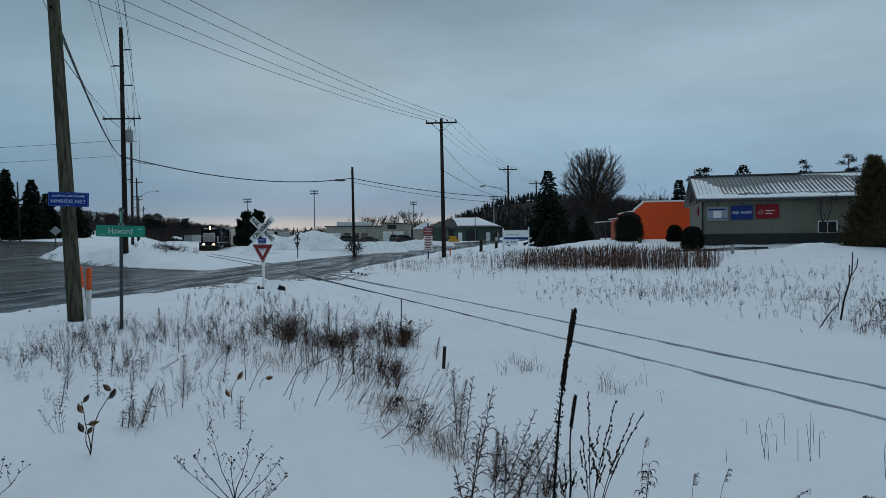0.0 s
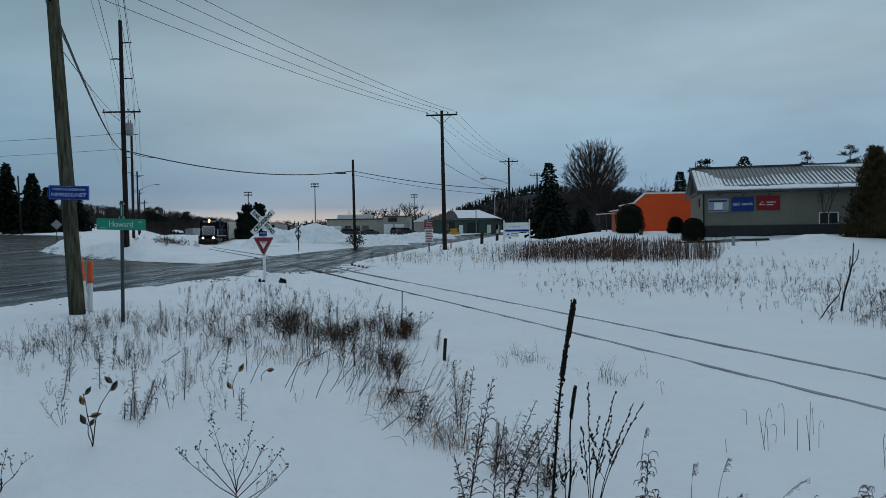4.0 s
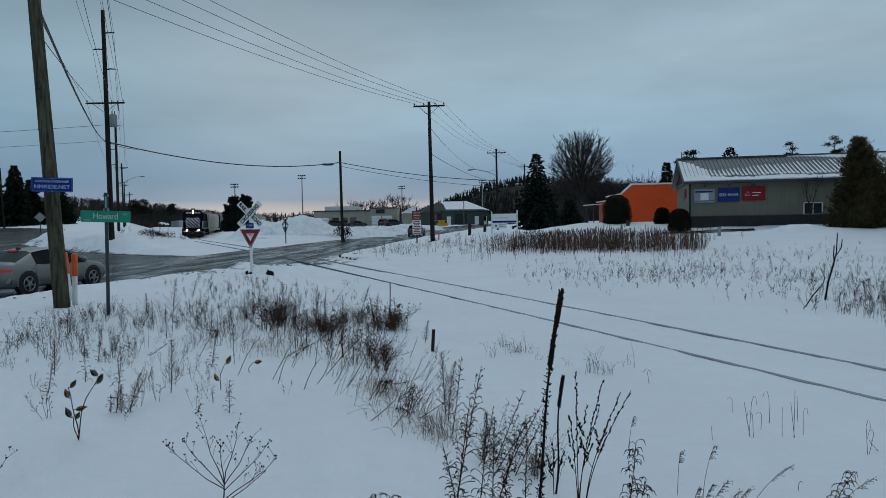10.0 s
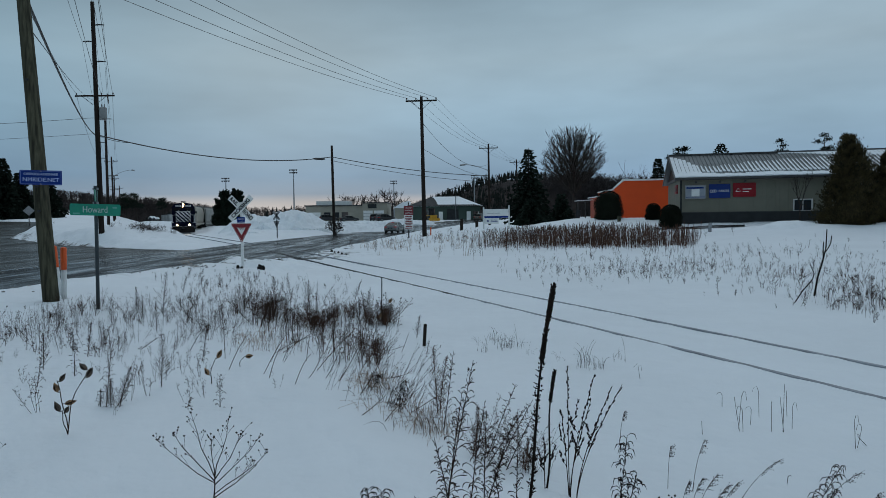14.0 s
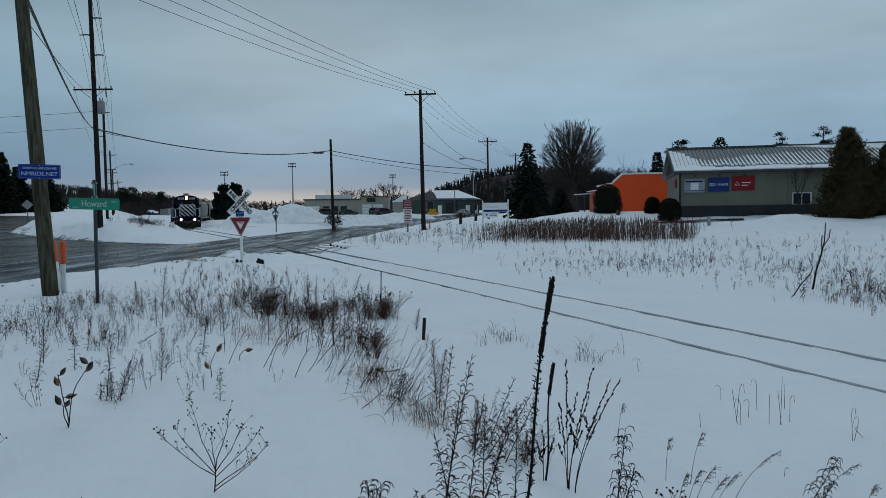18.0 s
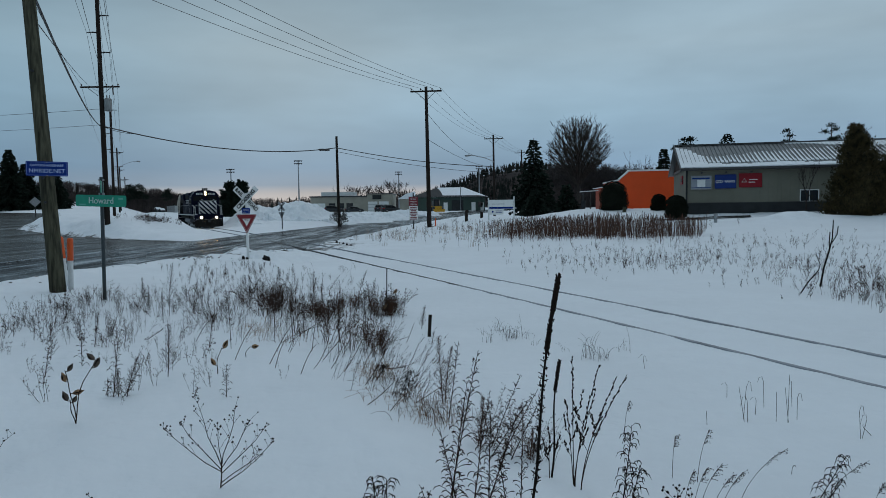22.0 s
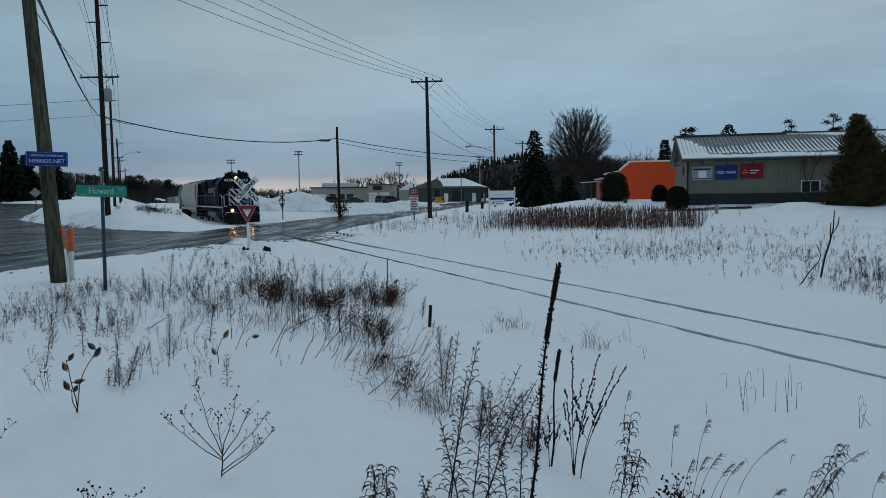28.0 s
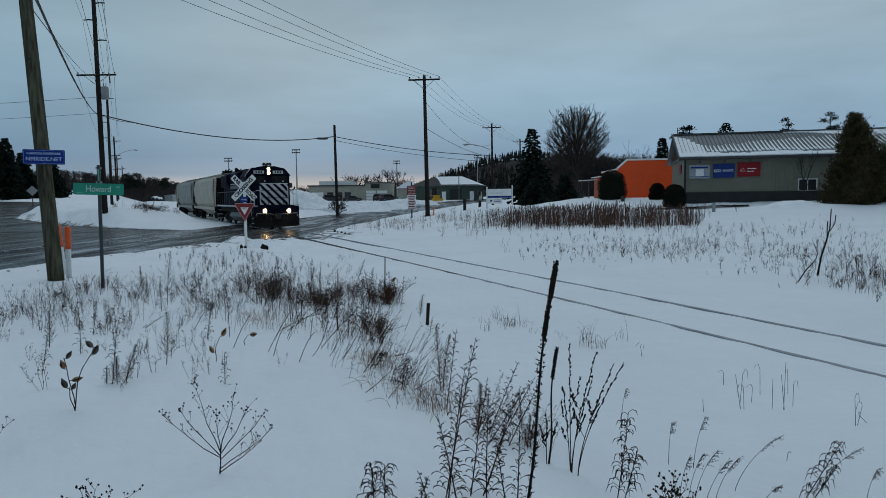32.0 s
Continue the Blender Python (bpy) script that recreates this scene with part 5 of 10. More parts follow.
def snow_lumps():
    """Frozen clods thrown up at the crossing."""
    rng = random.Random(21)
    spots = [(-6.42, 24.2, 0.13, "grit"), (-6.33, 24.25, 0.11, "grit"), (-6.36, 24.1, 0.08, "grit"), (-7.25, 24.35, 0.09, "grit"), (-7.1, 24.3, 0.06, "grit"), (-12.0, 17.5, 0.07, "stone"), (-11.6, 19, 0.05, "stone"), (-6.5, 40.8, 0.09, "grit"), (-6.25, 40.3, 0.07, "grit"), (-5.95, 39.8, 0.08, "grit"), (-5.65, 39.2, 0.07, "grit"), (-5.3, 38.4, 0.05, "grit")]
    for _ in range(90):
        t = rng.random()
        y = 22 + 14 * t
        x = float(np.interp(y, ROAD_Y, ROAD_X)) + 4.0 + rng.uniform(0.3, 1.7) + (2.4 * rng.random() if 24 < y < 31 else 0)
        spots.append((x, y, rng.uniform(0.02, 0.07) if rng.random() < 0.88 else rng.uniform(0.08, 0.14), "roof_snow" if rng.random() < 0.5 else "dirty_snow" if rng.random() < 0.7 else "stone"))
    for x, y, r, mm in spots:
        g = Geo().ball((0, 0, 0), r, 9, 6, (1, 0.8, 0.7) if mm != "grit" else (0.8, 0.8, 1.0))
        g.v = [(a * rng.uniform(0.55, 1.35), b * rng.uniform(0.55, 1.35), c * rng.uniform(0.5, 1.3)) for a, b, c in g.v]
        tagged(part("clod", g, M[mm], at=pose(x, y, ground_at(x, y) + r * (0.1 if mm != "grit" else 0.45))), "frozen clod of dirty snow beside the crossing" if mm not in ("stone", "grit") else "dark stone lying in the snow", "clod", "frozen clods")


def verge_rubble():
    """Broken grimy ice and grit along the cut edges of the ploughed snow."""
    rng = random.Random(33)
    protos = []
    for _ in range(7):
        g = Geo().ball((0, 0, 0), 1.0, 6, 4, (1, 0.9, 0.6))
        protos.append((np.array([(a * rng.uniform(0.5, 1.3), b * rng.uniform(0.5, 1.3), c * rng.uniform(0.5, 1.3)) for a, b, c in g.v]), g.f))
    for name, mm, lines in (("dark_rubble", "grit", ((-4.2, 26, 130, 700, 0.25, 0.05), (4.1, 12, 36, 160, 0.4, 0.04), (4.2, 37, 120, 300, 0.3, 0.045))),
                            ("ice_rubble", "dirty_snow", ((-4.55, 26, 130, 300, 0.4, 0.06), (4.4, 14, 40, 160, 0.7, 0.05), (4.6, 23, 34, 260, 0.9, 0.055)))):
        vs, fs, k = [], [], 0
        for off, y0, y1, n, wide, size in lines:
            made = 0
            while made < n:
                y = y0 + (y1 - y0) * rng.random() ** 1.3
                x = float(np.interp(y, ROAD_Y, ROAD_X)) + off + rng.gauss(0, wide)
                if off < 0 and 27 < y < 60 and rng.random() < (0.6 if name == "dark_rubble" else 0.3):
                    # along the island's curved edge up to its tip
                    u = rng.random()
                    x, y = -17 - 27 * u, 42.7 + 27 * u
                    for _ in range(6):
                        q = float(road_gap(np.array([x]), np.array([y]))[0])
                        x, y = x + 0.66 * (0.25 - q), y + 0.75 * (0.25 - q)
                    x, y = x + rng.gauss(0, 0.13), y + rng.gauss(0, 0.13)
                q = float(road_gap(np.array([x]), np.array([y]))[0])
                s = float(track_gap(np.array([x]), np.array([y]))[1][0])
                made += 1
                if abs(s) < 1.4 or not -0.5 < q < 1.6:
                    continue
                v, f = rng.choice(protos)
                r, t = size * rng.uniform(0.3, 1.0), rng.uniform(0, 6.28)
                c, n_ = math.cos(t), math.sin(t)
                vs.append(v @ np.array([[c, n_, 0], [-n_, c, 0], [0, 0, 1]]) * r + np.array([x, y, max(ground_at(x, y), float(np.interp(y, ROAD_Y, ROAD_Z)) * (off > 0)) + r * 0.15]))
                fs += [tuple(j + k for j in w) for w in f]
                k += len(v)
        me = bpy.data.meshes.new(name)
        me.from_pydata(np.vstack(vs).tolist(), [], fs)
        me.materials.append(M[mm])
        tagged(new(name, me), "broken grimy ice and grit along the road edge", "rubble", kind="stuff")


paint_store()
orange_building()
far_buildings()
loader()
snow_lumps()
snow_pile(-6.75, 25.7, 1.1, 0.75, 0.42, 63)
verge_rubble()
lot()
for pile in ((-18.9, 87.0, 5.0, 3.4, 2.2, 1), (-24.0, 86.0, 3.4, 2.6, 2.0, 2), (-15.2, 89.0, 3.8, 2.6, 1.35, 3), (-12.0, 97, 4.6, 2.4, 1.2, 4), (-9.6, 106, 5.4, 2.4, 1.35, 5), (-22.8, 78.5, 2.2, 1.8, 0.6, 6), (-6.4, 27.0, 1.7, 1.0, 0.42, 7), (-6.4, 126, 6.5, 2.0, 1.3, 9), (31.0, 41.6, 4.2, 1.2, 0.40, 10), (22.4, 43.4, 2.2, 0.9, 0.34, 12)):
    snow_pile(*pile)


# ---- trees and woods ----
M.update({
    "bark": mat("grey_brown_bark", (0.055, 0.045, 0.04), 0.9, 0, 0.4, 3, 25, 0.4, spec=0.1),
    "needles": mat("dark_spruce_needles", (0.018, 0.028, 0.02), 0.8, 0, 0.4, 1.2, 15, 0.0, spec=0.1),
    "cedar": mat("olive_cedar_foliage", (0.085, 0.066, 0.030), 0.9, 0, 0.5, 2.6, 12, 0.0, (0.020, 0.019, 0.011), spec=0.1),
    "yew": mat("clipped_yew_foliage", (0.016, 0.020, 0.013), 0.85, 0, 0.35, 1.5, 15, 0.0, spec=0.1),
    "wood_far": mat("bare_woods", (0.078, 0.062, 0.058), 0.95, 0, 0.4, 0.06, 0.7, 0.0, (0.036, 0.031, 0.031), spec=0.1),
    "conifer_far": mat("far_conifers", (0.024, 0.030, 0.026), 0.95, 0, 0.35, 0.08, 1, 0.0, spec=0.1),
})


def leaf(g, c, d, w, l, rng):
    """One small spray of foliage: a bent quad."""
    d = Vector(d).normalized()
    u = d.cross(Vector((rng.uniform(-1, 1), rng.uniform(-1, 1), rng.uniform(-1, 1))))
    u = u.normalized() * w if u.length > 1e-4 else Vector((w, 0, 0))
    c = Vector(c)
    g.add([c - u * 0.6, c + u * 0.6, c + d * l * 0.6 + u, c + d * l, c + d * l * 0.6 - u], [(0, 1, 2, 3, 4)])


def spruce(x, y, z, h, r, seed, label="tall dark green spruce with drooping branches", name="spruce_tree", dens=1.0, gap=0.0, fine=0.0):
    rng = random.Random(seed)
    p = thing(name, pose(x, y, z), label, "tree", "conifers")
    part("trunk", Geo().tube([(0, 0, -0.4), (0, 0, h * 0.5), (0, 0, h)], [h * 0.022, h * 0.012, 0.015], 7), M["bark"], p)
    g = Geo()
    rows = int(h * 3.0 * dens)
    for k in range(rows):
        f = k / rows
        zz = h * (0.06 + 0.94 * f)
        rr = r * (1 - f) ** 0.85 * rng.uniform(0.75, 1.12) + 0.06
        n = max(5, int(11 * (1 - f) + 4))
        a0 = rng.uniform(0, 6.28)
        for j in range(n):
            if rng.random() < gap:
                continue
            a = a0 + 6.283 * j / n + rng.uniform(-0.2, 0.2)
            l = rr * rng.uniform(0.7, 1.1)
            d = Vector((math.cos(a), math.sin(a), 0))
            steps = max(2, int(l / 0.28))
            for s in range(steps + 1):
                t = (s + 0.6) / (steps + 0.6)
                c = d * l * t + Vector((0, 0, zz - 0.28 * l * t * t + 0.12 * l * max(0, t - 0.8)))
                for _ in range(2):
                    leaf(g, c, d + Vector((rng.uniform(-0.8, 0.8), rng.uniform(-0.8, 0.8), rng.uniform(-0.75, 0.1))), fine * 0.3 or 0.07 + 0.03 * r, fine or 0.24 + 0.10 * r, rng)
    part("crown", g, M["needles"], p)
    return p


def dense_shrub(x, y, z, h, r, seed, shape, material, label, name, category, n=2600, leafy=0.16, lumps=1.0, clumps=0):
    """A close-grown evergreen: a dark core under many sprays of foliage, with an uneven outline."""
    rng = random.Random(seed)
    p = thing(name, pose(x, y, z), label, category, "evergreens")
    part("trunk", Geo().tube([(0, 0, -0.3), (0, 0, h * 0.6)], [0.09, 0.04], 6), M["bark"], p)
    core, g = Geo(), Geo()
    bumps = [(rng.uniform(0, 6.28), rng.uniform(0, 1), rng.uniform(-0.36, 0.34)) for _ in range(46)]

    def rad(a, f):
        q = shape(f)
        for ba, bf, bh in bumps:
            da = math.atan2(math.sin(a - ba), math.cos(a - ba))
            q *= 1 + lumps * bh * math.exp(-(da / 0.5) ** 2 - ((f - bf) / 0.09) ** 2)
        return q * r

    pts = []
    for k in range(13):
        f = k / 12
        inner = 0.50 if clumps else 0.86
        core.v += [(inner * rad(6.283 * j / 16, f) * math.cos(6.283 * j / 16), inner * rad(6.283 * j / 16, f) * math.sin(6.283 * j / 16), h * f * (0.86 if clumps else 0.97)) for j in range(16)]
        if k:
            for j in range(16):
                o = (k - 1) * 16
                core.f.append((o + j, o + (j + 1) % 16, o + 16 + (j + 1) % 16, o + 16 + j))
    for _ in range(clumps):
        # rising plumes of foliage that leave gaps at the outline
        f, a = rng.random() ** 1.2 * 0.96, rng.uniform(0, 6.283)
        q = rad(a, f) * rng.uniform(0.45, 1.08)
        c = Vector((q * math.cos(a), q * math.sin(a), h * f))
        up = Vector((math.cos(a) * 0.55, math.sin(a) * 0.55, 1.0)).normalized()
        size = h * rng.uniform(0.05, 0.10) * (1.15 - 0.5 * f)
        for _ in range(n // clumps):
            o = c + up * size * rng.uniform(-0.7, 1.1) + Vector((rng.gauss(0, 1), rng.gauss(0, 1), rng.gauss(0, 1))) * size * 0.30
            leaf(g, o, up + Vector((rng.gauss(0, 0.5), rng.gauss(0, 0.5), rng.uniform(-0.3, 0.6))), leafy * 0.26, leafy * rng.uniform(0.7, 1.5), rng)
    for _ in range(0 if clumps else n):
        f, a = rng.random() ** 1.15, rng.uniform(0, 6.283)
        q = rad(a, f) * rng.uniform(0.80, 1.02 + 0.10 * lumps * rng.random() ** 3)
        c = (q * math.cos(a), q * math.sin(a), h * f)
        d = (math.cos(a) * 0.7 + rng.uniform(-0.5, 0.5), math.sin(a) * 0.7 + rng.uniform(-0.5, 0.5), rng.uniform(0.1, 1.1))
        leaf(g, c, d, leafy * 0.32, leafy * rng.uniform(0.7, 1.6), rng)
    part("core", core, material, p)
    part("foliage", g, material, p)
    return p


def bare_tree(x, y, z, h, spread_, seed, label, r0=0.22, levels=6, first=0.22, forks=(3, 4), name="bare_tree", thin=0.006, material="bark"):
    rng = random.Random(seed)
    p = thing(name, pose(x, y, z), label, "tree", "leafless trees")
    trunk, limbs, twigs = Geo(), Geo(), Geo()

    def grow(a, d, l, r, lev):
        mid = a + d * l * 0.5 + Vector((rng.uniform(-1, 1), rng.uniform(-1, 1), rng.uniform(-0.3, 0.6))) * l * 0.06
        b = a + d * l
        g = trunk if lev == 0 else limbs if lev < 3 else twigs
        g.tube([a, mid, b], [r, r * 0.85, r * 0.66], 7 if lev < 2 else 4 if lev < 3 else 3, lev == 0)
        if lev >= levels:
            return
        n = rng.randint(*forks)
        for k in range(n):
            ang = rng.uniform(0.16, 0.62) * spread_ * (1.1 if lev == 0 else 1)
            az = 6.283 * (k + rng.uniform(-0.25, 0.25)) / n + lev * 1.3
            u = d.cross(Vector((0.3, 0.9, 0.2))).normalized()
            w = d.cross(u)
            nd = (d * math.cos(ang) + (u * math.cos(az) + w * math.sin(az)) * math.sin(ang) + Vector((0, 0, 0.10))).normalized()
            t = 1.0 if lev > 0 and k == 0 else rng.uniform(0.55, 1.0)
            s = a + d * l * t
            grow(s, nd, l * rng.uniform(0.62, 0.86), max(thin, r * 0.60), lev + 1)

    grow(Vector((0, 0, -0.3)), Vector((0.01, 0, 1)), h * first, r0, 0)
    top = max(v[2] for v in twigs.v) if twigs.v else h
    k = h / top
    for g in (trunk, limbs, twigs):
        g.v = [(a * k, b * k, c * k) for a, b, c in g.v]
    part("trunk", trunk, M[material], p)
    tagged(part("limb_mass", limbs, M[material], p), kind="stuff")
    tagged(part("twig_mass", twigs, M[material], p), kind="stuff")
    return p


def fan_tree(x, y, z, h, wide, seed, label):
    """An old broad tree: limbs fan out from a short trunk to a rounded dome of fine twigs."""
    rng = random.Random(seed)
    p = thing("bare_tree", pose(x, y, z), label, "tree", "leafless trees")
    trunk = [Vector((0.05 * math.sin(6 * t), 0, h * 0.62 * t - 0.3)) for t in [i / 8 for i in range(9)]]
    part("trunk", Geo().tube(trunk, [0.34 - 0.26 * i / 8 for i in range(9)], 8), M["bark"], p)
    limbs, twigs = Geo(), Geo()
    for k in range(84):
        a = k * 2.39996
        e = math.asin(-0.22 + 1.2 * min(0.999, (k + 0.5) / 84) / 1.0) if -0.22 + 1.2 * (k + 0.5) / 84 < 1 else 1.5
        q = rng.uniform(0.74, 0.97)
        end = Vector((math.cos(a) * math.cos(e) * wide * q, math.sin(a) * math.cos(e) * wide * q, h * 0.63 + math.sin(e) * h * 0.36 * q))
        flat = math.hypot(end.x, end.y)
        z0 = min(max(end.z - 1.25 * flat - 0.1 * h, 0.27 * h), 0.6 * h)
        o = Vector((0, 0, z0))
        m = o.lerp(end, 0.5) + Vector((0, 0, 0.06 * flat)) + Vector((rng.gauss(0, 1), rng.gauss(0, 1), rng.gauss(0, 0.5))) * 0.22
        line = [o, o.lerp(m, 0.5), m, m.lerp(end, 0.55) + Vector((rng.gauss(0, 0.1), rng.gauss(0, 0.1), 0.05)), end]
        r = rng.uniform(0.065, 0.13)
        limbs.tube(line, [r, r * 0.8, r * 0.55, r * 0.34, 0.016], 5, False)
        for j in range(13):
            t = 0.38 + 0.62 * (j + rng.random()) / 13
            b = along_line(line, t)
            out = (b - Vector((0, 0, 0.42 * h))).normalized()
            d = (out + Vector((rng.gauss(0, 0.5), rng.gauss(0, 0.5), rng.uniform(0, 0.7)))).normalized()
            l = h * rng.uniform(0.05, 0.115)
            c = b + d * l
            twigs.tube([b, b.lerp(c, 0.5) + Vector((0, 0, -0.03 * l)), c], [0.03, 0.023, 0.015], 3, False)
            for _ in range(4):
                f = b.lerp(c, rng.uniform(0.3, 0.95))
                dd = (d + Vector((rng.gauss(0, 0.55), rng.gauss(0, 0.55), rng.uniform(-0.1, 0.5)))).normalized()
                twigs.tube([f, f + dd * l * rng.uniform(0.35, 0.7)], [0.018, 0.011], 3, False)
    tagged(part("limb_mass", limbs, M["bark"], p), kind="stuff")
    tagged(part("twig_mass", twigs, M["bark"], p), kind="stuff")


def along_line(pts, t):
    k = min(int(t * (len(pts) - 1)), len(pts) - 2)
    return pts[k].lerp(pts[k + 1], t * (len(pts) - 1) - k)


def pine_top(x, y, z, h, r, seed, label="dark pine with clumped needles"):
    rng = random.Random(seed)
    p = thing("pine_tree", pose(x, y, z), label, "tree", "pines")
    part("trunk", Geo().tube([(0, 0, -1), (0.1, 0, h * 0.6), (0, 0, h * 0.96)], [h * 0.02, h * 0.014, 0.03], 6), M["bark"], p)
    g, b = Geo(), Geo()
    for k in range(int(16 + 2 * r)):
        a, f = rng.uniform(0, 6.28), rng.uniform(0.45, 1)
        l = r * rng.uniform(0.3, 1.0) * (1.25 - f * 0.75)
        c = Vector((math.cos(a) * l, math.sin(a) * l, h * f * 0.97))
        b.tube([(0, 0, c.z - 0.3 * l), c], [0.05, 0.02], 3, False)
        for _ in range(110):
            d = Vector((rng.gauss(0, 1), rng.gauss(0, 1), rng.gauss(0, 0.6))) * 0.28 * r * 0.55
            leaf(g, c + d, d + Vector((0, 0, 0.3)), 0.032 * r, 0.13 * r, rng)
    part("limb_mass", b, M["bark"], p)
    part("needles", g, M["needles"], p)


def hill(name, rows, depth, seed, label, conifer=0.3, back=60.0, tall=9.0, count=900, twigs=(18, 0.20, 0.045)):
    """A wooded rise: ground under many small trees. rows: bearing in degrees and height of the tree tops."""
    rng = random.Random(seed)
    bs, hs = [b for b, _ in rows], [h for _, h in rows]
    soil = Geo()
    m = 60
    for k in range(m + 1):
        bb = bs[0] + (bs[-1] - bs[0]) * k / m
        hh = max(0.0, float(np.interp(bb, bs, hs)) - tall * 0.7)
        for q, f in ((0, -0.5), (0.25, 0.35), (0.6, 0.85), (1.0, 1.0), (1.5, 0.9)):
            d = depth + back * q
            soil.v.append((math.tan(radians(bb)) * d, d, hh * f if f > 0 else -0.6))
        if k:
            for c in range(4):
                o = (k - 1) * 5 + c
                soil.f.append((o, o + 5, o + 6, o + 1))
    top = thing(name, Matrix(), label, "woods", kind="stuff")
    part("slope", soil, M["wood_far"], top)
    wood, con = Geo(), Geo()
    for _ in range(count):
        bb, q = rng.uniform(bs[0], bs[-1]), rng.random()
        hh = float(np.interp(bb, bs, hs))
        d = depth + back * q
        base = max(0.0, hh - tall * 0.7) * min(1, 0.1 + q)
        x = math.tan(radians(bb)) * d
        th = tall * rng.uniform(0.55, 1.1) * (0.8 if q < 0.2 else 1)
        if rng.random() < conifer:
            r = th * rng.uniform(0.16, 0.26)
            for t in range(4):
                z0 = base + th * (0.1 + 0.21 * t)
                rr = r * (1 - 0.22 * t) * rng.uniform(0.8, 1.2)
                k = len(con.v)
                for j in range(7):
                    a = 6.283 * j / 7 + t
                    con.v.append((x + rr * rng.uniform(0.6, 1.25) * math.cos(a), d + rr * math.sin(a), z0 + rng.uniform(-0.3, 0.2)))
                con.v.append((x, d, z0 + th * 0.36))
                con.f += [(k + j, k + (j + 1) % 7, k + 7) for j in range(7)]
        else:
            wood.tube([(x, d, base - 0.5), (x, d, base + th * 0.6)], [0.16, 0.06], 3, False)
            # a rounded head of fine twigs
            for j in range(twigs[0]):
                a, e, q = rng.uniform(0, 6.28), rng.uniform(-0.5, 1.5), rng.uniform(0.4, 1.0)
                c = Vector((x + 0.33 * th * q * math.cos(a) * math.cos(e), d + 0.33 * th * q * math.sin(a) * math.cos(e), base + th * (0.58 + 0.36 * q * math.sin(e))))
                leaf(wood, c, (rng.gauss(0, 0.7), rng.gauss(0, 0.7), rng.uniform(0.2, 1.2)), twigs[2] * th, twigs[1] * th, rng)
    part("bare_trees", wood, M["wood_far"], top)
    part("conifers", con, M["conifer_far"], top)


def all_trees():
    g = ground_at
    hill("west_woods", ((-36, 15.5), (-33, 16), (-30, 16.5), (-28.5, 15.5), (-27, 14.5), (-25.5, 13), (-24, 12), (-23, 12), (-22, 10.5), (-21, 9.0), (-19.5, 8.4), (-18, 7)), 270, 3, "wooded rise of leafless trees and conifers", 0.04, 60, 4.6, 3600, (34, 0.17, 0.013))
    hill("north_woods", ((-20, 7.8), (-17, 7.6), (-14, 7.2), (-11, 7.4), (-9, 7.2), (-6.5, 8), (-4.5, 10), (-3, 10.5), (-2, 8), (0, 9), (1, 11)), 330, 5, "low far band of leafless trees", 0.1, 50, 5.5, 1100, (34, 0.17, 0.013))
    hill("east_hill", ((-2.5, 9), (-1, 14), (0.6, 19), (2, 23), (3.5, 28), (5.5, 31), (8, 31), (10, 29.5), (12, 28), (15, 24), (18, 23), (22, 21), (36, 20)), 370, 9, "wooded hill of dark conifers and leafless trees", 0.6, 100, 5.5, 4200, (24, 0.18, 0.02))
    hill("bare_thicket", ((8.5, 9.5), (10, 10.3), (12, 10), (14, 9), (16, 8.3), (18, 8.4), (20, 8)), 118, 12, "thicket of leafless trees behind the shops", 0.0, 30, 6.5, 360, (110, 0.15, 0.006))
    spruce(9.55, 72.3, g(9.55, 72.3), 8.3, 2.9, 1, fine=0.4, dens=1.2)
    spruce(11.93, 66.2, g(11.93, 66.2), 3.0, 1.35, 2, "small bushy dark conifer in the snow", "conifer", 1.6)
    spruce(9.0, 66.5, g(9.0, 66.5), 2.6, 1.5, 3, "low bushy dark conifer in the snow", "conifer", 1.6)
    spruce(-91.8, 144.0, g(-91.8, 144.0), 13.1, 4.1, 4)
    spruce(-85.5, 150.0, g(-85.5, 150.0), 8.3, 3.6, 5)
    spruce(-100.5, 148.5, g(-100.5, 148.5), 15.8, 4.6, 6)
    spruce(-96.0, 156.0, g(-96.0, 156.0), 10.7, 4.0, 18)
    egg = lambda f: max(0.05, math.sin(math.pi * min(1, 0.16 + 0.84 * f)) ** 0.55)
    for k, (x, y, h, r) in enumerate(((-39.0, 124, 6.5, 1.9), (-37.2, 125, 6.7, 1.6), (-38.2, 123.4, 4.8, 2.4))):
        dense_shrub(x, y, g(x, y) - 0.3, h, r, 70 + k, egg, M["needles"], "dark pine with a broad uneven crown", "pine_tree", "tree", 6000, 0.34, 1.6, 110)
    spruce(31.3, 97, 1.5, 8.7, 2.2, 10)
    cone = lambda f: max(0.03, (1 - f ** 1.45) ** 1.1 * (0.66 + 0.40 * min(1, f * 3.5)))
    dome = lambda f: max(0.03, math.sqrt(max(0, 1 - f ** 4.5)) * (0.93 + 0.07 * min(1, f * 5)))
    dense_shrub(26.7, 44.2, g(26.7, 44.2) - 0.3, 6.1, 2.2, 1, cone, M["cedar"], "large olive-brown cedar with an uneven pointed crown", "cedar_tree", "tree", 34000, 0.11, 1.5, 400)
    dense_shrub(29.6, 44.6, g(29.8, 44.6) - 0.2, 4.9, 1.9, 5, cone, M["cedar"], "olive-brown cedar with an uneven pointed crown", "cedar_tree", "tree", 20000, 0.11, 1.5, 260)
    dense_shrub(15.0, 60.2, g(15, 60.2) - 0.1, 2.55, 1.2, 2, dome, M["yew"], "clipped dark evergreen shrub with a rounded top", "clipped_shrub", "shrub", 7600, 0.065, 0.25)
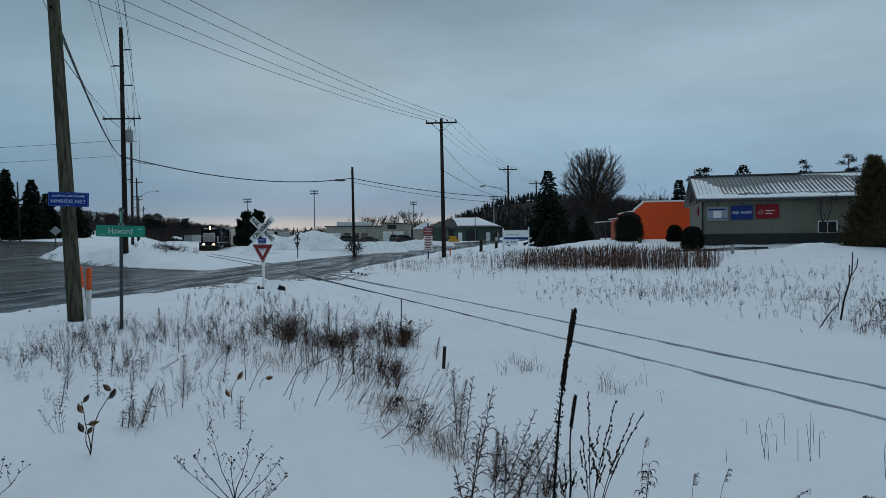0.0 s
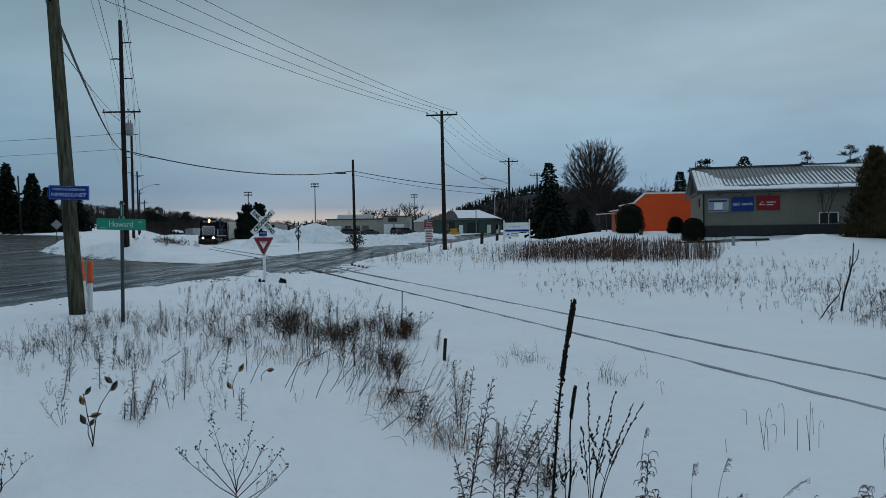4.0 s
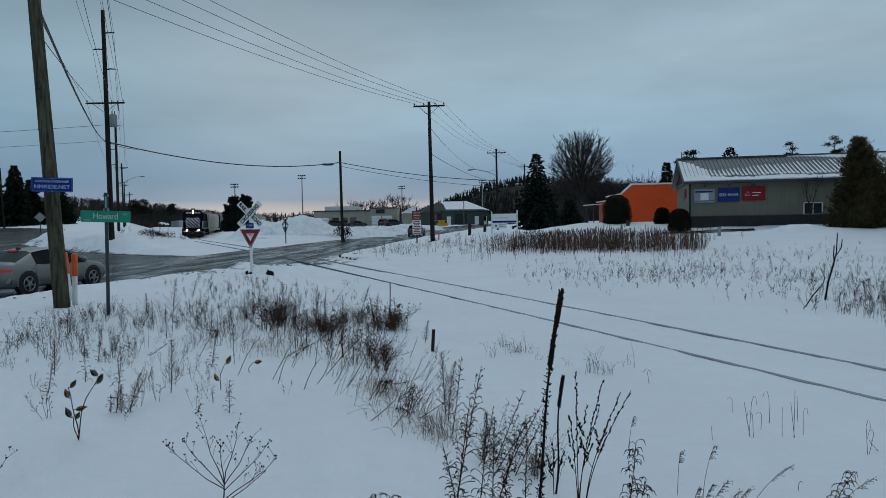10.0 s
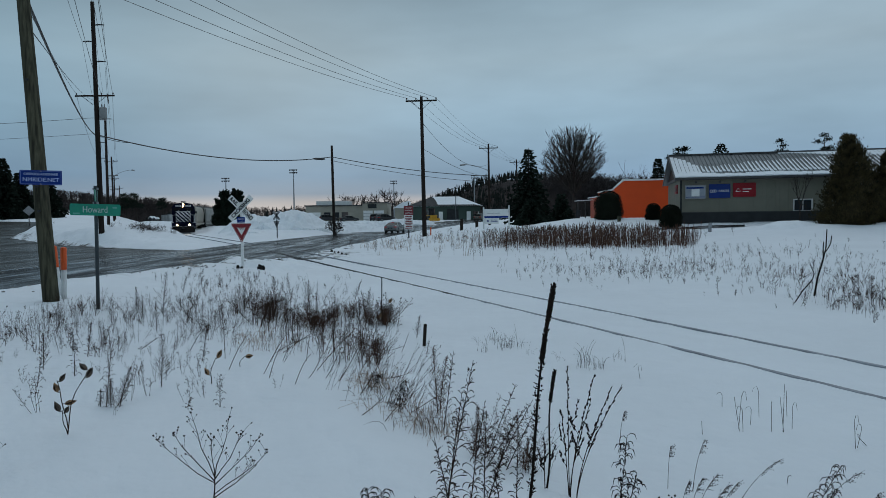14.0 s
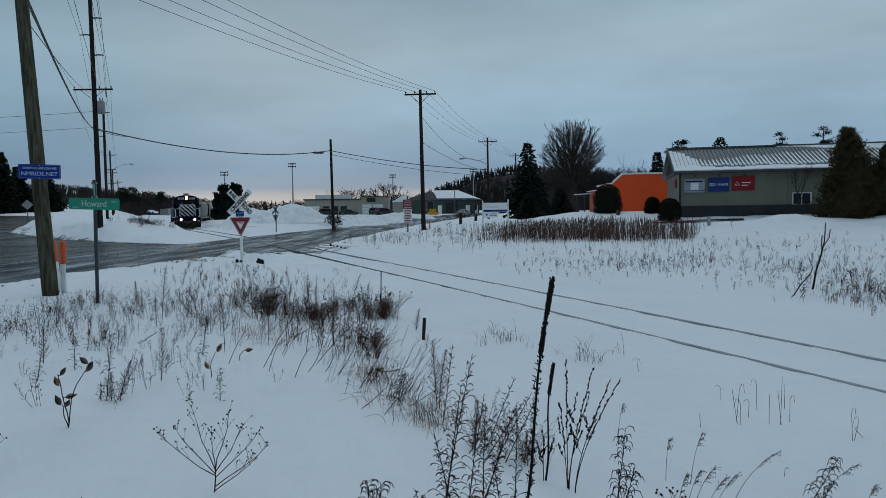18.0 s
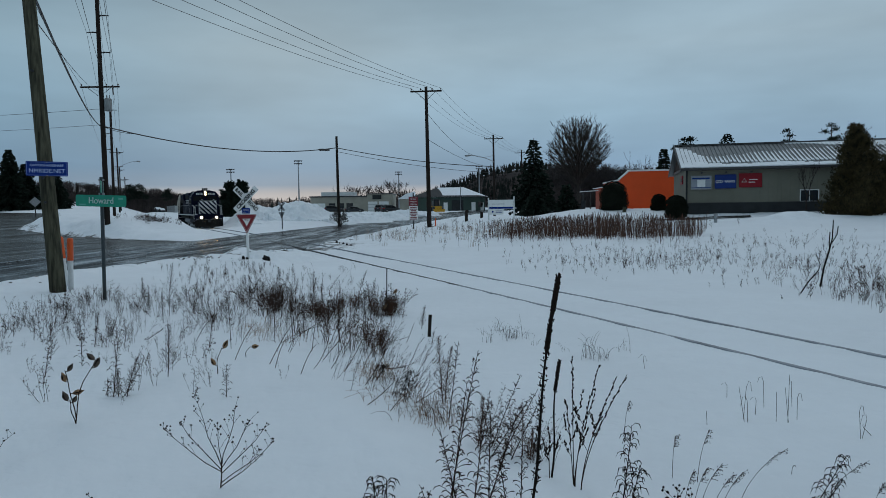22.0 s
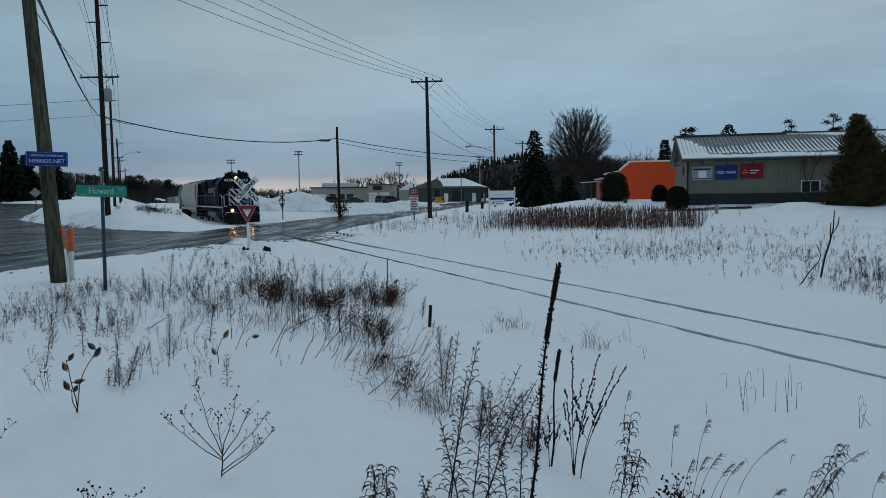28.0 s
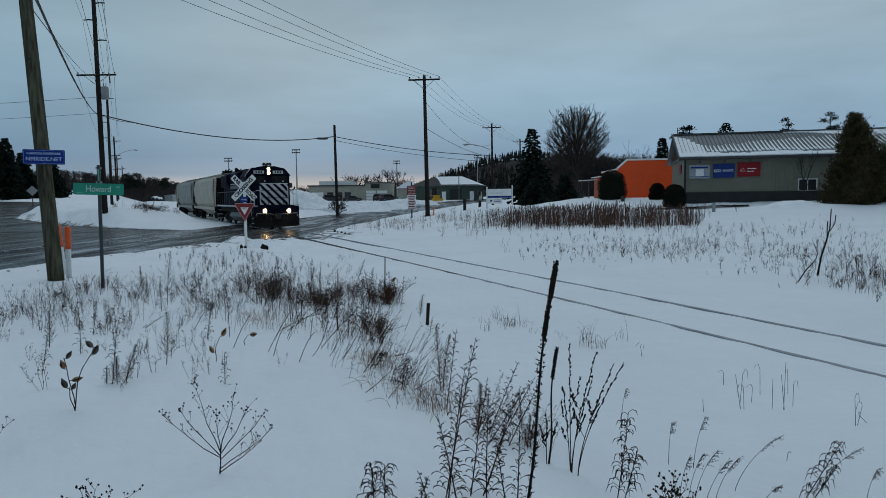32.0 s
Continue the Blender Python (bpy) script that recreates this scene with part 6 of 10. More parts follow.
    dense_shrub(17.4, 51.0, g(17.4, 51) - 0.1, 1.75, 0.80, 3, dome, M["yew"], "clipped dark evergreen shrub with a rounded top", "clipped_shrub", "shrub", 5200, 0.065, 0.25)
    dense_shrub(18.3, 58.0, g(18.3, 58) - 0.1, 1.45, 0.62, 4, dome, M["yew"], "clipped dark evergreen shrub with a rounded top", "clipped_shrub", "shrub", 4400, 0.065, 0.25)
    fan_tree(18.9, 95.5, 1.4, 12.9, 4.5, 12, "large leafless tree with a broad fan of branches")
    bare_tree(25.6, 48.1, g(25.6, 48.1), 3.7, 0.75, 4, "young leafless tree standing in snow", 0.05, 5, 0.3, (2, 3), thin=0.006)
    bare_tree(33, 110, 1.5, 9.5, 1.3, 7, "leafless tree behind the orange building", 0.2, 5, 0.3, (2, 3), thin=0.015)
    bare_tree(-12.3, 80.0, g(-12.3, 80), 2.4, 1.3, 9, "leafless bush at the foot of the pole", 0.05, 5, 0.15, (3, 4), "bush", 0.008)
    for k, (x, y, h, r) in enumerate(((-118.5, 258, 9.3, 3.2), (-115.5, 260, 9.8, 2.8), (-106.5, 262, 8.0, 2.6))):
        pine_top(x, y, 2.6, h, r, 90 + k, "far dark pine rising over the bare woods")
    for k, (x, y, h) in enumerate(((-31, 196, 8), (-27, 200, 9), (-23.5, 198, 8.5), (-19, 205, 9), (-15.5, 190, 10), (-12, 196, 10))):
        bare_tree(x, y, 0.5, h, 1.2, 30 + k, "leafless tree behind the beige garage", 0.15, 4, 0.25, (3, 4), thin=0.03)
    for k, (x, y, h, r) in enumerate(((25.3, 70, 9.25, 1.15), (24.1, 70, 9.0, 1.0), (28.2, 68, 9.2, 1.0), (34.4, 68, 9.5, 1.1), (37.4, 66, 9.6, 1.1))):
        if k == 2:
            spruce(x, y, 1.5, h - 1.55, 3.6, 60, dens=1.7, fine=0.26)
        else:
            pine_top(x, y, 1.5, h - 1.4, r, 40 + k)


all_trees()


# ---- train and cars ----
M.update({
    "loco_blue": mat("dark_blue_loco_paint", (0.0025, 0.004, 0.018), 0.7, 0, 0.3, 1.2, 18, 0.05, spec=0.08),
    "loco_white": mat("off_white_loco_paint", (0.55, 0.56, 0.57), 0.45, 0, 0.15, 2, 20, 0.03),
    "loco_grey": mat("grey_loco_paint", (0.10, 0.105, 0.12), 0.5, 0, 0.25, 2, 20, 0.05),
    "under": mat("grimy_underframe", (0.013, 0.012, 0.0115), 0.85, 0.0, 0.4, 2, 20, 0.3, spec=0.15),
    "hopper_cream": mat("cream_hopper_paint", (0.47, 0.43, 0.36), 0.6, 0, 0.2, 0.7, 14, 0.08),
    "rusty_roof": mat("rust_stained_roof", (0.14, 0.105, 0.085), 0.8, 0, 0.4, 0.9, 14, 0.1),
    "hopper_grey": mat("grey_hopper_paint", (0.29, 0.29, 0.27), 0.6, 0, 0.25, 0.7, 14, 0.08),
    "headlight": mat("lit_headlight", (0.9, 0.85, 0.7), 0.3, 0, 0.0, 1, 1, 0, emit=(1.0, 0.62, 0.26), power=12),
    "ditch": mat("lit_ditch_light", (0.9, 0.8, 0.6), 0.3, 0, 0.0, 1, 1, 0, emit=(1.0, 0.62, 0.26), power=26),
    "tail_on": mat("lit_tail_lamp", (0.5, 0.02, 0.03), 0.3, 0, 0.0, 1, 1, 0, emit=(1.0, 0.03, 0.05), power=0.06),
    "tail_off": mat("red_tail_lens", (0.45, 0.014, 0.02), 0.2, 0, 0.1, 5, 20, 0),
    "suv_paint": mat("tan_metallic_paint", (0.125, 0.105, 0.082), 0.32, 0.5, 0.15, 1.5, 30, 0.0),
    "silver_paint": mat("silver_metallic_paint", (0.225, 0.238, 0.230), 0.3, 0.3, 0.12, 1.5, 30, 0.0),
    "car_dark": mat("dark_car_paint", (0.02, 0.022, 0.025), 0.3, 0.2, 0.2, 1.5, 30, 0.0),
    "plate_grey": mat("snow_smeared_plate", (0.20, 0.21, 0.22), 0.6, 0, 0.3, 6, 30, 0.0),
    "tyre": mat("black_tyre", (0.018, 0.018, 0.019), 0.85, 0, 0.3, 6, 40, 0.3),
    "rim": mat("alloy_rim", (0.33, 0.34, 0.35), 0.35, 0.8, 0.15, 5, 30, 0.0),
    "car_glass": mat("dark_car_glass", (0.008, 0.009, 0.010), 0.12, 0, 0.1, 1, 10, 0.0, spec=0.10),
    "cab_glass": mat("dark_cab_glass", (0.006, 0.007, 0.008), 0.25, 0, 0.1, 1, 10, 0.0, spec=0.15),
})


def loft(rings, closed=True):
    """A skin over rings of the same number of points."""
    g, n = Geo(), len(rings[0])
    for r in rings:
        g.v += [tuple(p) for p in r]
    for k in range(len(rings) - 1):
        for j in range(n):
            a, b = k * n + j, k * n + (j + 1) % n
            g.f.append((a, b, b + n, a + n))
    if closed:
        g.f.append(tuple(range(n - 1, -1, -1)))
        g.f.append(tuple((len(rings) - 1) * n + j for j in range(n)))
    return g


def clip_band(c0, c1, y0, y1, z0, z1):
    """The part of the band c0 <= y + z <= c1 that lies in a rectangle."""
    poly = [(y0, z0), (y1, z0), (y1, z1), (y0, z1)]
    for sgn, c in ((1, c0), (-1, c1)):
        out = []
        for (ya, za), (yb, zb) in zip(poly, poly[1:] + poly[:1]):
            da, db = sgn * (ya + za - c), sgn * (yb + zb - c)
            if da >= 0:
                out.append((ya, za))
            if (da > 0) != (db > 0) and abs(da - db) > 1e-9:
                t = da / (da - db)
                out.append((ya + (yb - ya) * t, za + (zb - za) * t))
        poly = out
        if len(poly) < 3:
            return None
    return poly


def wheelset(parent, x, r=0.5, z=None):
    g = Geo()
    for sy in (-0.72, 0.72):
        g.disc((0, sy, 0), (0, 1, 0), r, 0.13, 20)
        g.disc((0, sy * 0.94, 0), (0, 1, 0), r + 0.03, 0.03, 20)
        for k in range(6):
            a = k * math.pi / 3
            g.tube([(0, sy + (0.08 if sy > 0 else -0.08), 0), (0.3 * math.cos(a), sy + (0.075 if sy > 0 else -0.075), 0.3 * math.sin(a))], 0.035, 4)
    g.tube([(0, -1.0, 0), (0, 1.0, 0)], 0.09, 10)
    return part("wheelset", g, M["under"], parent, at=pose(x, 0, r if z is None else z))


def truck(parent, x, half=1.35, r=0.5):
    """A bogie in its vehicle's space: side frames, springs, bolster and two wheelsets."""
    g = Geo()
    for sy in (-1.02, 1.02):
        g.side([(-half - 0.5, 0.42), (-half + 0.15, 0.30), (-0.35, 0.22), (0.35, 0.22), (half - 0.15, 0.30), (half + 0.5, 0.42), (half + 0.5, 0.66), (0.6, 0.86), (-0.6, 0.86), (-half - 0.5, 0.66)], sy - 0.09, sy + 0.09)
        for k in (-0.2, 0.0, 0.2):
            g.tube([(k, sy * 1.1, 0.28), (k, sy * 1.1, 0.72)], 0.08, 8)
        for xx in (-half, half):
            g.box(xx - 0.17, sy - 0.13, 0.36, xx + 0.17, sy + 0.13, 0.66)
    g.box(-0.3, -1.1, 0.55, 0.3, 1.1, 0.95)
    t = part("bogie", g, M["under"], parent, at=pose(x, 0, 0))
    return [wheelset(t, -half, r), wheelset(t, half, r)]


def locomotive():
    p = thing("locomotive", Matrix(), "dark blue diesel locomotive with white diagonal nose stripes and lit headlights", "locomotive")
    wheels = truck(p, 5.0) + truck(p, -5.0)
    part("deck", Geo().box(-8.6, -1.5, 1.40, 8.55, 1.5, 1.58), M["loco_blue"], p)
    part("frame_sill", Geo().box(-8.3, -1.2, 1.0, 8.3, 1.2, 1.399), M["under"], p)
    part("fuel_tank", loft([[(x, -1.25, 1.0), (x, -1.35, 0.7), (x, -0.9, 0.32), (x, 0.9, 0.32), (x, 1.35, 0.7), (x, 1.25, 1.0)] for x in (-2.6, 2.6)]), M["loco_grey"], p)
    # end plates, plough, coupler
    for sx in (1, -1):
        part("end_plate", Geo().box(8.55 * sx - (0.12 if sx < 0 else 0), -1.52, 0.75, 8.55 * sx + (0.12 if sx > 0 else 0), 1.52, 1.6), M["loco_blue"], p)
        part("coupler", Geo().box(min(8.6 * sx, 9.25 * sx), -0.14, 0.7, max(8.6 * sx, 9.25 * sx), 0.14, 1.0, bev=0.04), M["dark_steel"], p)
    v = [(8.7, -1.52, 0.18), (8.7, 1.52, 0.18), (9.15, 0.35, 0.14), (9.15, -0.35, 0.14), (8.68, -1.52, 0.95), (8.68, 1.52, 0.95), (8.85, 0.35, 0.95), (8.85, -0.35, 0.95), (8.6, -1.52, 0.18), (8.6, 1.52, 0.18)]
    part("plough", Geo().add(v, [(0, 3, 7, 4), (3, 2, 6, 7), (2, 1, 5, 6), (0, 1, 2, 3), (4, 7, 6, 5), (0, 4, 5, 1)]), M["under"], p, "black snow plough")
    for sy in (-1, 1):
        for sx in (1, -1):
            for k in range(3):
                part("step", Geo().box(8.0 * sx - 0.28, sy * 1.32 - 0.18, 0.35 + 0.36 * k, 8.0 * sx + 0.28, sy * 1.32 + 0.18, 0.39 + 0.36 * k), M["loco_white"], p)
    # nose
    ring = [(-0.93, 1.58), (0.93, 1.58), (0.93, 2.85), (0.62, 3.12), (-0.62, 3.12), (-0.93, 2.85)]
    part("nose", loft([[(x, y * k, z) for y, z in ring] for x, k in ((6.2, 1.0), (7.95, 1.0), (8.02, 0.97))]), M["loco_blue"], p)
    part("nose_face", Geo().box(8.03, -0.90, 1.62, 8.06, 0.90, 3.06), M["loco_blue"], p)
    for k in range(7):
        c0 = 0.66 + 0.50 * k
        poly = clip_band(c0, c0 + 0.255, -0.90, 0.90, 1.62, 3.06)
        if poly:
            g = Geo().add([(8.061, y, z) for y, z in poly] + [(8.075, y, z) for y, z in poly],
                          [tuple(range(len(poly))), tuple(range(2 * len(poly) - 1, len(poly) - 1, -1))] + [(i, (i + 1) % len(poly), len(poly) + (i + 1) % len(poly), len(poly) + i) for i in range(len(poly))])
            part("nose_stripe", g, M["loco_white"], p, "white diagonal stripe")
    for y in (-0.93, 0.93):
        part("nose_edge", Geo().box(8.0, y - 0.03, 1.62, 8.08, y + 0.03, 2.9), M["loco_white"], p)
    part("nose_edge", Geo().box(8.0, -0.93, 3.03, 8.08, 0.93, 3.09), M["loco_white"], p)
    # cab
    sec = [(-1.52, 1.58), (1.52, 1.58), (1.52, 3.62), (1.12, 4.12), (0.45, 4.28), (-0.45, 4.28), (-1.12, 4.12), (-1.52, 3.62)]
    cab = part("cab", loft([[(x, y * k, 1.58 + (z - 1.58) * h) for y, z in sec] for x, k, h in ((3.7, 1.0, 1.0), (6.15, 1.0, 1.0), (6.22, 0.985, 0.99))]), M["loco_blue"], p)
    part("roof_visor", loft([[(x, y * 1.03, z + 0.03) for y, z in sec[2:]] + [(x, -1.5, 3.66), (x, 1.5, 3.66)] for x in (6.1, 6.36)]), M["loco_blue"], p)
    for sy in (-1, 1):
        a, b = sorted((0.24 * sy, 1.3 * sy))
        part("windscreen", Geo().box(6.225, a, 3.14, 6.245, b, 3.62), M["cab_glass"], cab)
        a, b = sorted((0.30 * sy, 1.02 * sy))
        nb = part("number_board", Geo().box(6.37, a, 3.78, 6.41, b, 4.0, bev=0.0), M["loco_white"], cab, "pale number board with dark digits")
        for k in range(3):
            m_ = (a + b) / 2 + (k - 1) * 0.17
            part("digit_bar", Geo().box(6.411, m_ - 0.055, 3.82, 6.42, m_ + 0.055, 3.96), M["black"], nb)
        for x0, x1 in ((4.0, 4.75), (4.9, 5.75)):
            part("side_window", Geo().box(x0, sy * 1.525 - 0.01, 2.75, x1, sy * 1.525 + 0.01, 3.45), M["cab_glass"], cab)
        part("cab_stripe", Geo().add([(3.72, sy * 1.535, 3.0), (3.72, sy * 1.535, 2.55), (4.1, sy * 1.535, 1.7), (4.1, sy * 1.535, 2.2)], [(0, 1, 2, 3), (3, 2, 1, 0)]), M["loco_white"], cab)
        # sloping white band over the cab's shoulder
        q = [(6.2, 1.54 * sy, 3.60), (6.2, 1.15 * sy, 4.14), (5.7, 1.15 * sy, 4.145), (5.7, 1.54 * sy, 3.61)]
        part("roof_band", Geo().add([(x, y, z + 0.012) for x, y, z in q], [(0, 1, 2, 3), (3, 2, 1, 0)]), M["loco_white"], cab)
    part("lamp_housing", Geo().box(6.37, -0.19, 3.72, 6.45, 0.19, 4.2, bev=0.05), M["black"], cab)
    for z in (3.83, 4.09):
        part("headlight", Geo().disc((6.46, 0, z), (1, 0, 0), 0.115, 0.03, 14), M["headlight"], cab, "lit headlight")
    h = Geo().box(5.6, -0.06, 4.28, 5.72, 0.06, 4.42)
    for k, (y, l) in enumerate(((-0.22, 0.5), (0.0, 0.6), (0.22, 0.42))):
        h.tube([(5.5, y, 4.46), (5.5 + l * 0.75, y, 4.46), (5.5 + l, y, 4.46)], [0.05, 0.06, 0.12], 8)
    part("horn", h, M["black"], p)
    for sy in (-1, 1):
        d = part("ditch_light", Geo().disc((8.74, sy * 0.80, 1.22), (1, 0, 0), 0.13, 0.05, 14), M["ditch"], p, "lit ditch light")
        part("lamp_bracket", Geo().box(8.66, sy * 0.80 - 0.16, 1.05, 8.71, sy * 0.80 + 0.16, 1.4), M["under"], p)
    # long hood
    hs = [(-0.92, 1.58), (0.92, 1.58), (0.92, 3.72), (0.72, 3.95), (-0.72, 3.95), (-0.92, 3.72)]
    part("hood", loft([[(x, y, z) for y, z in hs] for x in (-8.2, -8.0, 3.69)]), M["loco_blue"], p)
    rad = [(-0.95, 2.9), (0.95, 2.9), (1.22, 3.55), (1.22, 4.0), (0.9, 4.14), (-0.9, 4.14), (-1.22, 4.0), (-1.22, 3.55)]
    part("radiator", loft([[(x, y, z) for y, z in rad] for x in (-7.9, -4.6)]), M["loco_blue"], p)
    dyn = [(-0.95, 3.3), (0.95, 3.3), (1.15, 3.6), (1.15, 4.02), (0.8, 4.2), (-0.8, 4.2), (-1.15, 4.02), (-1.15, 3.6)]
    part("brake_blister", loft([[(x, y, z) for y, z in dyn] for x in (-3.2, 0.4)]), M["loco_blue"], p)
    part("air_filter_box", Geo().box(1.6, -1.0, 3.3, 3.68, 1.0, 4.22, bev=0.15), M["loco_blue"], p)
    for x in (-7.1, -5.6, -1.4):
        f = part("fan", Geo().disc((x, 0, 4.22), (0, 0, 1), 0.62, 0.14, 20), M["loco_grey"], p)
        part("fan_hub", Geo().disc((x, 0, 4.31), (0, 0, 1), 0.15, 0.04, 10), M["under"], f)
    for x in (-4.0, 1.0):
        part("exhaust_stack", Geo().box(x - 0.3, -0.18, 3.95, x + 0.3, 0.18, 4.42, bev=0.05), M["under"], p)
    for sy in (-1, 1):
        for k in range(9):
            x = -7.6 + 1.2 * k
            part("hood_door", Geo().box(x, sy * 0.925 - 0.012, 1.75, x + 1.08, sy * 0.925 + 0.012, 3.1), M["loco_blue"], p)
        for x, z, w, hh in ((-7.7, 3.0, 3.0, 0.5), (-3.0, 3.45, 3.2, 0.35), (1.9, 3.4, 1.5, 0.6)):
            g = Geo()
            yy = sy * (1.235 if x < -7 else 1.165 if x < 0 else 1.01)
            for k in range(6):
                g.box(x, yy - 0.01, z + hh * k / 6, x + w, yy + 0.01, z + hh * k / 6 + hh / 9)
            part("grille", g, M["under"], p)
        # white sill stripe and big pale lettering shapes on the hood
        part("hood_stripe", Geo().box(-8.1, sy * 0.945 - 0.006, 3.2, 3.6, sy * 0.945 + 0.006, 3.28), M["loco_white"], p)
        part("sill_stripe", Geo().box(-8.5, sy * 1.506 - 0.004, 1.46, 8.4, sy * 1.506 + 0.004, 1.54), M["loco_white"], p)
        for k in range(16):
            # short hazard dashes along the deck's edge
            part("edge_dash", Geo().box(-8.2 + 1.02 * k, sy * 1.512 - 0.004, 1.40, -7.75 + 1.02 * k, sy * 1.512 + 0.004, 1.455), M["loco_white"], p)
        part("hood_panel", Geo().box(-4.4, sy * 0.95 - 0.006, 2.85, 1.4, sy * 0.95 + 0.006, 3.12), M["loco_grey"], p)
        part("battery_box", Geo().box(3.75, sy * 1.3 - 0.2, 1.59, 5.9, sy * 1.3 + 0.12, 2.05, bev=0.05), M["loco_blue"], p)
        part("nose_rail", Geo().tube([(6.35, sy * 1.45, 2.62), (7.6, sy * 1.45, 2.35), (8.4, sy * 1.40, 2.35), (8.4, sy * 1.40, 1.58)], 0.022, 5), M["loco_white"], p)
        for k, x in enumerate((2.4, 1.2, 0.0)):
            g = Geo()
            yy = sy * 0.955
            g.box(x, yy - 0.005, 1.95, x + 0.16, yy + 0.005, 2.95)
            g.box(x, yy - 0.005, 1.95, x + 0.75, yy + 0.005, 2.11)
            if k != 1:
                g.box(x, yy - 0.005, 2.79, x + 0.75, yy + 0.005, 2.95)
            part("emblem_shape", g, M["loco_white"], p)
        # handrails
        rail = Geo().tube([(3.4, sy * 1.46, 2.6), (-8.3, sy * 1.46, 2.6)], 0.022, 5)
        part("handrail", rail, M["loco_grey"], p)
        for k in range(10):
            x = 3.3 - 1.28 * k
            part("stanchion", Geo().tube([(x, sy * 1.46, 1.58), (x, sy * 1.46, 2.6)], 0.018, 5), M["loco_grey"], p)
        part("grab_rail", Geo().tube([(8.5, sy * 1.45, 0.9), (8.5, sy * 1.45, 2.5), (8.35, sy * 1.2, 2.6), (8.35, sy * 0.95, 2.6)], 0.024, 5), M["loco_white"], p)
        part("grab_rail", Geo().tube([(7.4, sy * 1.45, 0.9), (7.4, sy * 1.45, 2.55), (6.3, sy * 1.45, 2.6)], 0.024, 5), M["loco_white"], p)
        part("mirror", Geo().box(5.85, sy * 1.55, 2.8, 5.9, sy * 1.78, 3.15) if sy > 0 else Geo().box(5.85, -1.78, 2.8, 5.9, -1.55, 3.15), M["black"], p)
        part("air_tank", Geo().tube([(-1.8, sy * 1.2, 1.18), (1.8, sy * 1.2, 1.18)], 0.17, 10), M["under"], p)
    for sy in (-1, 1):
        for k in range(3):
            part("mu_hose", Geo().tube([(8.68, sy * (0.45 + 0.12 * k), 1.05), (8.82, sy * (0.46 + 0.12 * k), 0.95), (8.80, sy * (0.48 + 0.12 * k), 0.68)], 0.025, 5), M["black"], p)
        part("cut_lever", Geo().tube([(8.72, sy * 0.2, 0.98), (8.78, sy * 0.5, 1.02), (8.78, sy * 1.35, 1.05), (8.74, sy * 1.4, 0.85)], 0.018, 5), M["loco_white"], p)
        part("step_edge", Geo().box(8.672, sy * 1.36 - 0.14, 1.52, 8.69, sy * 1.36 + 0.14, 1.58), M["loco_white"], p)
        part("nose_light", Geo().disc((8.09, sy * 0.62, 3.22), (1, 0, 0), 0.05, 0.03, 10), M["lamp_glass"], p)
        part("window_post", Geo().box(6.246, sy * 0.78 - 0.02, 3.14, 6.262, sy * 0.78 + 0.02, 3.62), M["loco_blue"], cab)
        part("wiper", Geo().tube([(6.25, sy * 0.5, 3.6), (6.27, sy * 0.62, 3.25)], 0.012, 4), M["black"], cab)
    part("knuckle", Geo().box(9.2, -0.2, 0.68, 9.42, 0.12, 1.04, bev=0.06), M["dark_steel"], p)
    part("nose_door", Geo().box(8.076, 0.18, 1.66, 8.086, 0.78, 1.68), M["black"], p)
    part("anticlimber", Geo().box(8.67, -0.75, 1.30, 8.86, 0.75, 1.56, bev=0.03), M["loco_blue"], p)
    front = Geo()
    for z in (2.1, 2.6):
        front.tube([(8.5, -0.95, z), (8.5, 0.95, z)], 0.02, 5)
    for y in (-0.5, 0.5):
        front.tube([(8.5, y, 1.58), (8.5, y, 2.6)], 0.02, 5)
    part("end_rail", front, M["under"], p)
    for y in (-0.45, 0.45, 0.6):
        part("air_hose", Geo().tube([(8.7, y, 0.95), (8.95, y, 0.7), (8.95, y + 0.05, 0.4)], 0.03, 5), M["black"], p)
    return p, wheels


